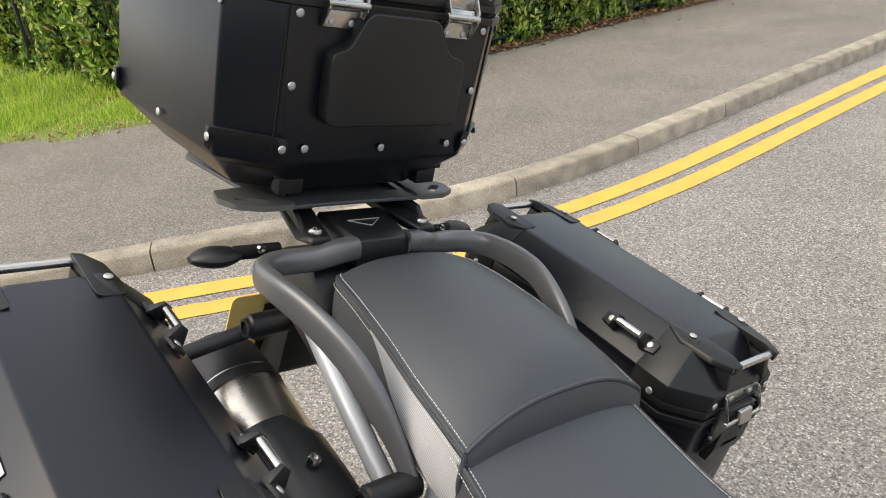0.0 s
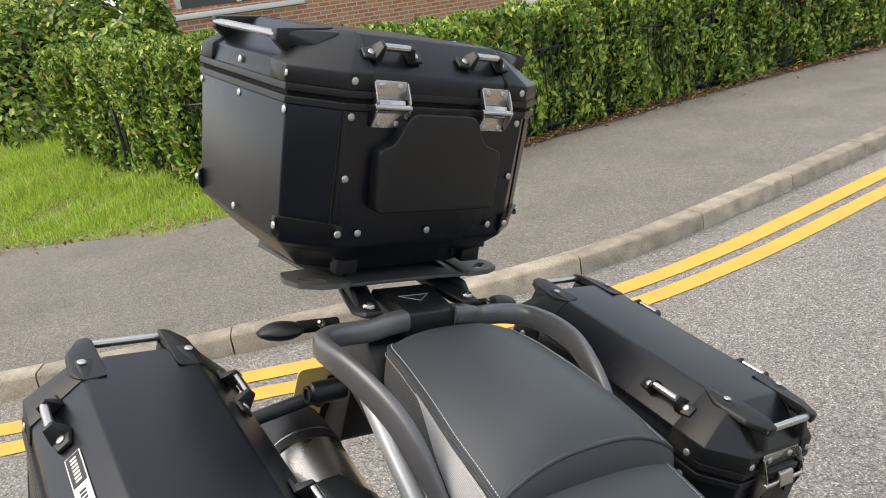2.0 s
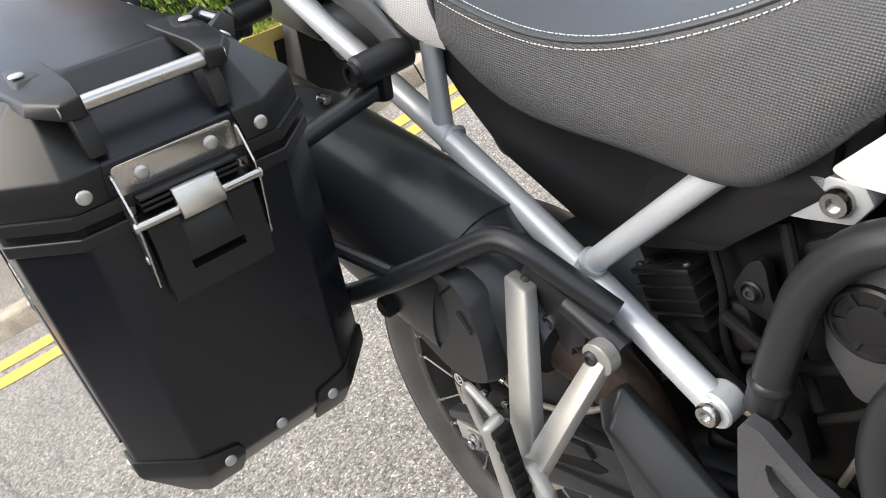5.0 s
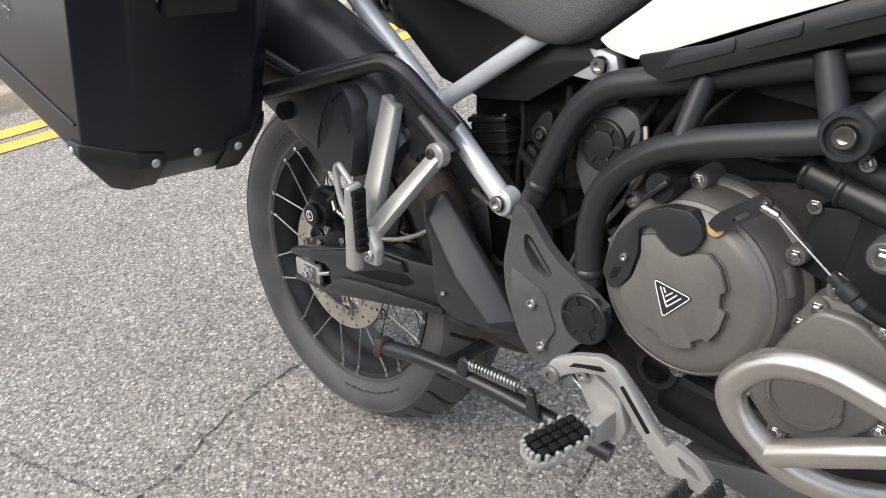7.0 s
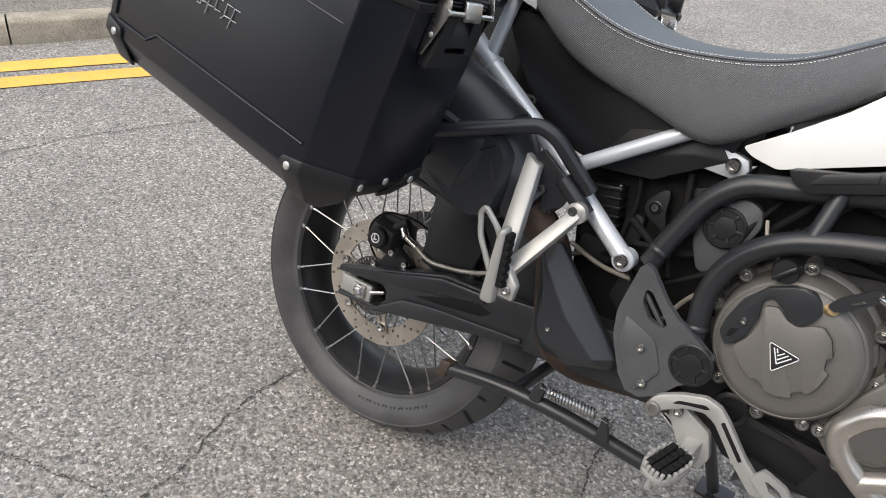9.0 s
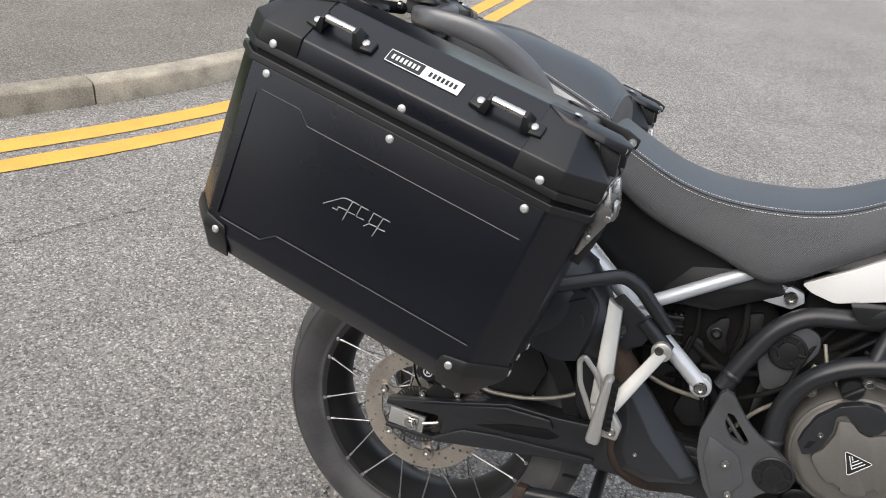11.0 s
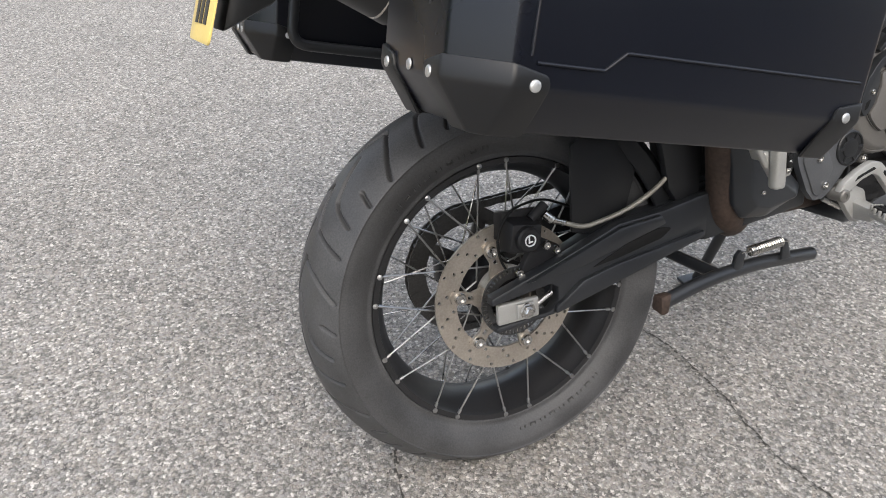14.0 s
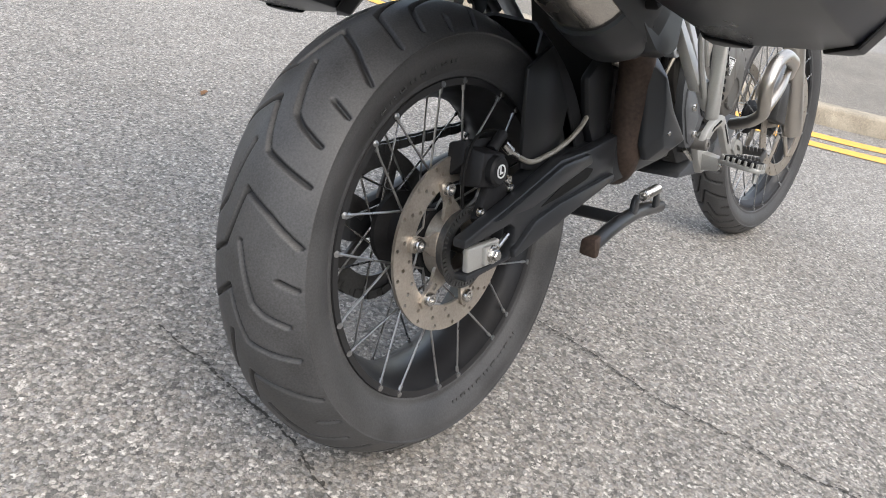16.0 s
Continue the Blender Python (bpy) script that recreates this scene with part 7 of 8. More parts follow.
block("cylinder_head", [(0.87, 0.625), (0.862, 0.66), (0.872, 0.705), (0.888, 0.748), (0.93, 0.77), (1.02, 0.76), (1.0, 0.62), (0.93, 0.6)], -0.1, -0.146, M_ENGINE, 0.008, "smooth dark cylinder head side")
block("head_rib", [(0.9, 0.61), (0.895, 0.66), (0.915, 0.72), (0.93, 0.735), (0.925, 0.66), (0.92, 0.61)], -0.14, -0.158, M_ENGINE, 0.005)
block("crankcase_wall", [(0.79, 0.6), (0.8, 0.66), (0.87, 0.67), (0.89, 0.62), (0.84, 0.585)], -0.08, -0.108, M_ENGINE, 0.004)
block("water_jacket", [(0.6, 0.62), (0.61, 0.675), (0.68, 0.7), (0.8, 0.705), (0.83, 0.67), (0.76, 0.66), (0.66, 0.63)], -0.05, -0.075, M_ENGINE, 0.006)
block("throttle_body", [(0.7, 0.755), (0.705, 0.79), (0.8, 0.82), (0.9, 0.83), (0.9, 0.78), (0.8, 0.745)], -0.07, -0.11, M_ENGINE, 0.006)
block("loom_cover", [(0.79, 0.765), (0.795, 0.795), (0.85, 0.815), (0.88, 0.8), (0.86, 0.775)], -0.1, -0.125, M_ENGINE, 0.003)
bm = NB()
for a, b, r in (((0.792, -0.13, 0.698), (0.88, -0.14, 0.678), 0.0145), ((0.794, -0.13, 0.6975), (0.8, -0.131, 0.696), 0.017), ((0.826, -0.134, 0.69), (0.832, -0.135, 0.6885), 0.0165)):
    rod(bm, a, b, r, 24, 0.002)
part("coolant_pipe", bm, M_PLASTIC, eng, "dark coolant pipe stub with ridges")
bm = NB()
rod(bm, (0.812, -0.13, 0.716), (0.87, -0.14, 0.703), 0.0105, 18, 0.002)
rod(bm, (0.82, -0.13, 0.714), (0.828, -0.131, 0.712), 0.0135, 18, 0.002)
part("sensor_body", bm, M_ENGINE, eng)
bm = NB()
boss(bm, (0.878, -0.172, 0.653), 0.0135, 0.045)
part("head_boss", bm, M_CAST, eng)
bolt(eng, (0.878, -0.172, 0.653), (0, -1, 0), 0.85, ME_HEX)
for p in ((0.832, -0.112, 0.6), (0.845, -0.15, 0.719), (0.8, -0.11, 0.66)):
    bolt(eng, p, (0, -1, 0), 0.6, ME_HEX)
for p, r in (((0.868, -0.128, 0.735), 0.011), ((0.93, -0.15, 0.7), 0.012), ((0.91, -0.15, 0.635), 0.01)):
    bm = NB()
    boss(bm, p, r, 0.03)
    part("casting_boss", bm, M_CAST, eng)
HOSES = [([(0.53, -0.1, 0.5), (0.56, -0.11, 0.56), (0.6, -0.115, 0.6), (0.62, -0.1, 0.66)], 0.0035, M_HOSE),
         ([(0.52, -0.1, 0.56), (0.57, -0.12, 0.6), (0.61, -0.12, 0.64), (0.66, -0.1, 0.7)], 0.004, M_GASKET),
         ([(0.48, -0.11, 0.55), (0.42, -0.1, 0.545), (0.36, -0.09, 0.56)], 0.004, M_HOSE),
         ([(0.6, -0.12, 0.55), (0.585, -0.13, 0.6), (0.6, -0.11, 0.68), (0.64, -0.1, 0.75)], 0.004, M_GASKET),
         ([(0.44, -0.09, 0.63), (0.5, -0.1, 0.6), (0.55, -0.1, 0.62)], 0.006, M_GASKET),
         ([(0.63, -0.1, 0.69), (0.66, -0.115, 0.73), (0.68, -0.11, 0.765)], 0.006, M_GASKET),
         ([(0.65, -0.09, 0.68), (0.68, -0.1, 0.72), (0.715, -0.1, 0.76)], 0.0032, M_SATIN),
         ([(0.74, -0.1, 0.7), (0.79, -0.12, 0.702), (0.82, -0.12, 0.725), (0.87, -0.125, 0.735)], 0.005, M_GASKET),
         ([(0.68, -0.09, 0.7), (0.75, -0.105, 0.69), (0.8, -0.115, 0.715)], 0.0038, M_SATIN),
         ([(0.61, -0.115, 0.62), (0.635, -0.122, 0.66), (0.62, -0.11, 0.7)], 0.0028, M_HOSE),
         ([(0.86, -0.13, 0.76), (0.83, -0.13, 0.735), (0.85, -0.135, 0.7)], 0.0045, M_GASKET)]
for pts, r, mt in HOSES:
    bm = NB()
    tube(bm, pts, r, 10, 0.03)
    part("hose", bm, mt, eng)
bm = NB()
rod(bm, (0.79, -0.122, 0.7035), (0.81, -0.122, 0.711), 0.0085, 16, 0.002)
part("hose_clip", bm, M_SATIN, eng)
bm = NB()
lathe(bm, [(0.026, -0.085), (0.026, -0.104), (0.022, -0.106), (0.018, -0.106), (0.017, -0.1), (0.0, -0.1)], 28, at=(0.667, 0, 0.424))
part("shaft_seal", bm, M_PLASTIC, eng)
block("sump", [(0.64, 0.39), (0.65, 0.43), (0.75, 0.42), (0.8, 0.4), (0.78, 0.35), (0.68, 0.35)], -0.07, -0.1, M_ENGINE, 0.006)
bm = NB()
hull(bm, [(x, y, z) for y in (-0.075, 0.075) for x, z in ((0.56, 0.68), (0.58, 0.78), (0.7, 0.83), (0.95, 0.86), (0.98, 0.74), (0.8, 0.66))], 0.012)
part("airbox", bm, M_GASKET, eng)
# shock and linkage behind the frame, fluid reservoir
RES = Matrix.Translation((0.385, -0.073, 0.639)) @ pose(0, 0, 0, 0, -10, 0)
bm = NB()
box(bm, (0.062, 0.036, 0.04), (0, 0, 0), 0.004, RES)
hull(bm, [(x, y, z) for x, y in ((-0.03, -0.017), (0.03, -0.017), (0.03, 0.017), (-0.03, 0.017)) for z in (-0.06,)] + [(x * 0.9, y * 0.9, -0.02) for x, y in ((-0.03, -0.017), (0.03, -0.017), (0.03, 0.017), (-0.03, 0.017))], 0.003, RES)
res = bpart("fluid_reservoir", bm, M_GASKET, "black ribbed brake fluid reservoir")
for k in range(4):
    bm = NB()
    box(bm, (0.066, 0.04, 0.0035), (0, 0, -0.034 + k * 0.014), 0.001, RES)
    part("rib", bm, M_PLASTIC, res)
bm = NB()
box(bm, (0.066, 0.041, 0.007), (0, 0, 0.0225), 0.002, RES)
lid = part("reservoir_lid", bm, M_PLASTIC, res, "black lid with raised bars")
for k in range(5):
    bm = NB()
    box(bm, (0.005, 0.02, 0.0012), (-0.018 + k * 0.009, 0, 0.0263), 0.0004, RES)
    part("lid_bar", bm, M_PLASTIC, lid)
for e in (-1, 1):
    shared("bolt", ME_DARKBOLT, lid, RES @ axis_pose((e * 0.027, -0.012, 0.026), (0, 0, 1)) @ Matrix.Scale(0.45, 4))
bm = NB()
tube(bm, [(0.5, 0.0, 0.76), (0.46, 0.0, 0.42)], 0.035, 16, 0)
coil = [Vector((0.5 - 0.04 * k / 84, 0, 0.72 - 0.27 * k / 84)) + Vector((math.cos(k * math.pi / 6) * 0.042, math.sin(k * math.pi / 6) * 0.042, 0)) for k in range(85)]
tube(bm, coil, 0.006, 8, 0)
bpart("rear_shock", bm, M_ENGINE, "black rear shock absorber")
bm = NB()
prism(bm, rounded([(0.452, 0.662), (0.468, 0.684), (0.479, 0.689), (0.483, 0.682), (0.484, 0.655), (0.492, 0.633), (0.488, 0.627), (0.462, 0.641), (0.453, 0.65)], 0.004), -0.076, -0.088, 0.003, seg=3)
lathe(bm, [(0.0105, -0.086), (0.0105, -0.0895), (0.0085, -0.0905), (0.0075, -0.088), (0.0, -0.088)], 24, at=(0.468, 0, 0.658))
catch = bpart("seat_lock", bm, M_PLASTIC, "three-cornered black bracket on the inner frame")
shared("bolt", ME_DARKBOLT, catch, axis_pose((0.468, -0.0885, 0.658), (0, -1, 0)) @ Matrix.Scale(0.7, 4))
# loom, hoses and brackets between the inner mudguard and the tubes
for pts, r in (([(0.395, -0.1, 0.613), (0.43, -0.115, 0.607), (0.455, -0.122, 0.592), (0.49, -0.125, 0.572), (0.5, -0.12, 0.55)], 0.0065),
               ([(0.46, -0.1, 0.6), (0.49, -0.1, 0.606), (0.53, -0.1, 0.612)], 0.005),
               ([(0.41, -0.085, 0.56), (0.44, -0.1, 0.575), (0.47, -0.11, 0.565), (0.485, -0.11, 0.53)], 0.0045),
               ([(0.43, -0.08, 0.7), (0.44, -0.085, 0.65), (0.43, -0.085, 0.6), (0.45, -0.09, 0.54)], 0.004),
               ([(0.5, -0.08, 0.72), (0.51, -0.09, 0.67), (0.5, -0.09, 0.62), (0.52, -0.1, 0.57)], 0.0055)):
    bm = NB()
    tube(bm, pts, r, 10, 0.02)
    part("hose", bm, M_GASKET, eng)
for lo, hi, ol in ((-0.06, -0.08, [(0.425, 0.6), (0.43, 0.64), (0.455, 0.635), (0.46, 0.6), (0.445, 0.585)]), (-0.06, -0.09, [(0.37, 0.56), (0.375, 0.585), (0.425, 0.58), (0.43, 0.55), (0.39, 0.545)]), (-0.06, -0.075, [(0.5, 0.63), (0.505, 0.7), (0.53, 0.71), (0.535, 0.64)]), (-0.06, -0.082, [(0.44, 0.5), (0.45, 0.55), (0.49, 0.54), (0.495, 0.49), (0.465, 0.48)])):
    block("loom_block", ol, lo, hi, M_ENGINE, 0.003)
bm = NB()
hull(bm, [(x, y, z) for y in (-0.062, 0.062) for x, z in ((0.37, 0.46), (0.33, 0.66), (0.33, 0.76), (0.52, 0.76), (0.56, 0.7), (0.56, 0.4), (0.45, 0.38))], 0.01)
bpart("inner_mudguard", bm, M_GASKET, "black inner mudguard behind the shock")

# footrest and brake pedal on the right; the gear side mirrors the footrest
for s in (-1, 1):
    bm = NB()
    prism(bm, rounded([(0.598, 0.425), (0.612, 0.432), (0.628, 0.42), (0.66, 0.405), (0.672, 0.37), (0.665, 0.348), (0.645, 0.345), (0.62, 0.375), (0.6, 0.405)], 0.005), s * 0.15, s * 0.165, 0.003)
    hull(bm, [(0.632, s * 0.16, 0.388), (0.657, s * 0.16, 0.391), (0.66, s * 0.16, 0.356), (0.64, s * 0.16, 0.352), (0.634, s * 0.197, 0.382), (0.654, s * 0.197, 0.384), (0.656, s * 0.197, 0.358), (0.642, s * 0.197, 0.355)], 0.003)
    fh = bpart("footrest_bracket", bm, M_ALU, "cast aluminium footrest bracket")
    bolt(fh, (0.611, s * 0.166, 0.417), (0, s, 0), 1.0)
    bolt(fh, (0.646, s * 0.197, 0.369), (0, s, 0), 0.7)
    fm = Matrix.Translation((0.634, s * 0.243, 0.384)) @ pose(0, 0, 0, s * -4, 6, s * 12) @ Matrix.Scale(0.85, 4)
    bm = NB()
    ol = []
    for k in range(64):
        a = 2 * math.pi * k / 64
        c, q = math.cos(a), math.sin(a)
        f = (abs(c) ** 3 + abs(q) ** 3) ** (-1 / 3)
        ol.append((0.027 * c * f, 0.05 * q * f))
    prism(bm, ol, -0.016, -0.006, 0.002, "z")
    fp = part("footrest", bm, M_ALU, fh, "serrated aluminium footrest with rubber pads", at=fm)
    bm = NB()
    box(bm, (0.006, 0.006, 0.012), (0, 0, -0.001), 0.0015)
    me_tooth = link_mesh("tooth", bm, M_ALU)
    for k in range(0, 64, 3):
        shared("tooth", me_tooth, fp, Matrix.Translation((ol[k][0] * 0.92, ol[k][1] * 0.94, 0)))
    bm = NB()
    box(bm, (0.012, 0.014, 0.012), (0, 0, 0), 0.0025)
    me_pad = link_mesh("rubber_pad", bm, M_GASKET)
    for i in range(3):
        for j in range(5):
            shared("rubber_pad", me_pad, fp, Matrix.Translation(((i - 1) * 0.0135, (j - 2) * 0.0165, 0.0)))
    bm = NB()
    rod(bm, (0.0, s * 0.035, -0.012), (0.0, s * 0.038, -0.04), 0.005, 10, 0.001)
    part("feeler_peg", bm, M_ALU, fp)
bm = NB()
prism(bm, rounded([(0.571, 0.419), (0.58, 0.434), (0.608, 0.451), (0.641, 0.463), (0.663, 0.459), (0.678, 0.446), (0.716, 0.405), (0.752, 0.377), (0.75, 0.364), (0.735, 0.362), (0.7, 0.393), (0.662, 0.434), (0.646, 0.441), (0.62, 0.434), (0.594, 0.417), (0.585, 0.402), (0.574, 0.403)], 0.005), -0.187, -0.174, 0.003)
ped = bpart("brake_pedal", bm, M_ALU, "cast aluminium rear brake pedal")
# hollows of the pedal drawn as black inlays, shade put into colour
for ol in ([(0.603, 0.434), (0.61, 0.442), (0.645, 0.453), (0.652, 0.45), (0.646, 0.447), (0.622, 0.441)], [(0.67, 0.439), (0.674, 0.443), (0.712, 0.402), (0.708, 0.398)]):
    bm = NB()
    prism(bm, rounded(ol, 0.002), -0.1865, -0.1876, 0.0003)
    part("pedal_slot_shade", bm, M_GASKET, ped)
bm = NB()
lathe(bm, [(0.0115, -0.162), (0.0115, -0.19), (0.009, -0.192), (0.005, -0.192), (0.005, -0.189), (0.0, -0.189)], 20, at=(0.581, 0, 0.413))
part("pedal_pivot", bm, M_GUNMETAL, ped)
bm = NB()
plate_hole(bm, rounded([(0.728, 0.388), (0.74, 0.408), (0.772, 0.398), (0.795, 0.376), (0.79, 0.362), (0.76, 0.366)], 0.004), rounded([(0.745, 0.396), (0.766, 0.39), (0.777, 0.378), (0.755, 0.383)], 0.003), -0.192, -0.184)
part("pedal_arm", bm, M_ALU, ped)
bm = NB()
tm = Matrix.Translation((0.778, -0.21, 0.372)) @ pose(0, 0, 0, 0, -25, 0)
for k in range(7):
    for e in (-1, 1):
        box(bm, (0.005, 0.006, 0.012), (e * 0.017, (k - 3) * 0.0075, 0.004), 0.001, tm)
for e in (-1, 1):
    box(bm, (0.005, 0.056, 0.01), (e * 0.017, 0, -0.004), 0.001, tm)
    box(bm, (0.036, 0.005, 0.016), (0, e * 0.027, -0.001), 0.001, tm)
part("pedal_tip", bm, M_DARKSTEEL, ped, "toothed steel pedal tip")
bm = NB()
rod(bm, (0.575, -0.15, 0.4), (0.62, -0.15, 0.375), 0.004)
part("pedal_rod", bm, M_STEEL, ped)

# crash bars
for s in (-1, 1):
    bm = NB()
    tube(bm, [(1.04, s * 0.19, 0.52), (0.95, s * 0.22, 0.552), (0.87, s * 0.222, 0.57), (0.822, s * 0.22, 0.556), (0.793, s * 0.217, 0.515), (0.806, s * 0.213, 0.484), (0.85, s * 0.205, 0.449), (0.89, s * 0.17, 0.425), (0.93, s * 0.12, 0.41)], 0.0135, 18, 0.022)
    tube(bm, [(0.836, s * 0.209, 0.46), (0.9, s * 0.214, 0.5), (1.03, s * 0.19, 0.56)], 0.0125, 18, 0.05)
    bpart("crash_bar", bm, M_NICKEL, "satin grey tubular engine guard")
# bash plate
bm = NB()
hull(bm, [(x, y, z) for y in (-0.1, 0.1) for x, z in ((0.7, 0.315), (0.71, 0.325), (0.95, 0.315), (1.02, 0.42), (1.035, 0.41), (0.97, 0.3))], 0.006)
bpart("bash_plate", bm, M_CAST, "dark bash plate under the engine")

# -- tank and trim --
bm = NB()
half_t = [(0.6, 0.06, 0.79, 0.84), (0.66, 0.07, 0.79, 0.87), (0.74, 0.1, 0.82, 0.95), (0.85, 0.16, 0.85, 1.04), (1.0, 0.16, 0.9, 1.06), (1.12, 0.13, 0.95, 1.04), (1.18, 0.08, 0.98, 1.0)]
rings = []
for x, w, z0, z1 in half_t:
    rings.append([(x, w * math.sin(2 * math.pi * k / 24) * (1 if abs(math.cos(2 * math.pi * k / 24)) < 0.8 else 0.95), (z0 + z1) / 2 + (z1 - z0) / 2 * math.cos(2 * math.pi * k / 24)) for k in range(24)])
loft(bm, rings)
tank = bpart("fuel_tank", bm, M_WHITE, "white fuel tank")
for s in (-1, 1):
    bm = NB()
    ol = rounded([(0.559, 0.783), (0.575, 0.774), (0.61, 0.768), (0.723, 0.812), (0.86, 0.862), (0.98, 0.92), (1.0, 1.0), (0.9, 1.0), (0.78, 0.965), (0.695, 0.89), (0.664, 0.86), (0.612, 0.82)], 0.006)
    m = Matrix.Translation((0.6, s * 0.112, 0)) @ pose(0, 0, 0, 0, 0, s * 5) @ Matrix.Translation((-0.6, 0, 0))
    prism(bm, ol, -0.01, 0.01, 0.005, "y", m, 3)
    part("tank_panel", bm, M_WHITE, tank, "glossy white side panel")
    bm = NB()
    ol = rounded([(0.626, 0.778), (0.638, 0.762), (0.66, 0.757), (0.86, 0.828), (0.98, 0.875), (0.98, 0.905), (0.86, 0.862), (0.7, 0.797)], 0.006)
    m2 = Matrix.Translation((0.62, s * 0.138, 0)) @ pose(0, 0, 0, 0, 0, s * 4) @ Matrix.Translation((-0.62, 0, 0))
    prism(bm, ol, -0.012, 0.012, 0.004, "y", m2)
    tr = part("lower_trim", bm, M_PLASTIC, tank, "black moulded trim below the panel")
    for x0, x1 in ((0.655, 0.725), (0.735, 0.78), (0.795, 0.87)):
        bm = NB()
        z = lambda x: 0.757 + (x - 0.64) * 0.36
        prism(bm, rounded([(x0, z(x0) + 0.006), (x1, z(x1) + 0.006), (x1, z(x1) + 0.018), (x0 + 0.012, z(x0 + 0.012) + 0.018)], 0.004), s * 0.0115, s * 0.014, 0.0008, "y", m2)
        part("trim_rib", bm, M_SATIN, tr)


# ---- kerbs, verge, hedge ----
kerb_run("kerb_near", smooth_line([(p.x, p.y) for p in NEAR[::6]], 0.1525), 0)
kerb_run("kerb_far", smooth_line([(p.x, p.y) for p in FAR[::6]], 0.1525), 0)
crack([(-0.2, -0.9), (-0.172, -0.51), (-0.165, -0.45), (-0.172, -0.36), (-0.198, -0.28), (-0.215, -0.165), (-0.2, -0.04), (-0.17, 0.1), (-0.18, 0.4)], 0.01, 3)
crack([(0.43, 0.3), (0.466, 0.03), (0.474, -0.08), (0.458, -0.2), (0.468, -0.31), (0.485, -0.41), (0.494, -0.5), (0.53, -0.62), (0.6, -0.9)], 0.008, 4)
crack([(-1.8, -0.4), (-1.67, 0.1), (-1.62, 0.3), (-1.4, 0.8)], 0.007, 5)
crack([(-2.0, -0.9), (-1.2, -0.75), (-0.6, -0.62), (-0.2, -0.5)], 0.004, 6)

rng = np.random.default_rng(7)
# hedge: front line in the plan from its near end on
HEDGE_START = [(-8.6, 1.0), (-7.2, 1.4), (-6.0, 1.95), (-5.2, 2.6)]
HB = smooth_line(HEDGE_START + [(-4.72, 3.4), (-4.6, 5.0), (-4.5, 7.0), (-4.25, 9.6), (-3.9, 13.0)], 0.1)
H_TOP, H_DEPTH = 1.26, 1.4


def ground_z(x, y):
    """Height of the verge."""
    return 0.128 + 0.3 * min(1.0, max(0.0, (-x - 6.3) / 2.2)) * min(1.0, max(0.0, (3.2 - y) / 1.5))


def scatter_mesh(name, centres, axes_u, axes_v, normals, length, width, fold, material):
    """Many small folded leaves, each an island of its own."""
    n = len(centres)
    L, W = length[:, None], width[:, None]
    tip = centres + axes_u * L * 0.5
    base = centres - axes_u * L * 0.5
    mid_l = centres + axes_v * W * 0.5 + normals * W * fold + axes_u * L * 0.05
    mid_r = centres - axes_v * W * 0.5 + normals * W * fold + axes_u * L * 0.05
    verts = np.stack([base, mid_l, tip, mid_r], 1).reshape(-1, 3)
    me = bpy.data.meshes.new(name)
    idx = np.arange(n) * 4
    faces = np.concatenate([np.stack([idx, idx + 2, idx + 1], 1), np.stack([idx, idx + 3, idx + 2], 1)], 0)
    me.vertices.add(len(verts))
    me.vertices.foreach_set("co", verts.astype(np.float32).ravel())
    me.loops.add(len(faces) * 3)
    me.loops.foreach_set("vertex_index", faces.astype(np.int32).ravel())
    me.polygons.add(len(faces))
    me.polygons.foreach_set("loop_start", np.arange(len(faces), dtype=np.int32) * 3)
    me.update(calc_edges=True)
    me.validate()
    me.materials.append(material)
    return me


def unit(v):
    return v / np.maximum(np.linalg.norm(v, axis=1, keepdims=True), 1e-9)


hb = np.array([(p.x, p.y) for p in HB])
tan = np.gradient(hb, axis=0)
tan /= np.linalg.norm(tan, axis=1, keepdims=True)
nrm = np.stack([tan[:, 1], -tan[:, 0]], 1)      # toward the road
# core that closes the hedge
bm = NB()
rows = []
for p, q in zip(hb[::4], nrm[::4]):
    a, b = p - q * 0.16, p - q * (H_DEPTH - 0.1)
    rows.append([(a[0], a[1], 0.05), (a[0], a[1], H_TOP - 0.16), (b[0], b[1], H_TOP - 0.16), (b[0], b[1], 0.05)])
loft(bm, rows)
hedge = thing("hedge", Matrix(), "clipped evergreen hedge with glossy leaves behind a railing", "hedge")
# near-black colour stands for the shade deep between the leaves
M_HEDGECORE = mat("shaded_hedge_core", (0.02, 0.03, 0.01), 0.95, var=0.5, big=8, fine=60, bump=0.5, depth=0.02)
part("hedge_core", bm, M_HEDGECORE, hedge)


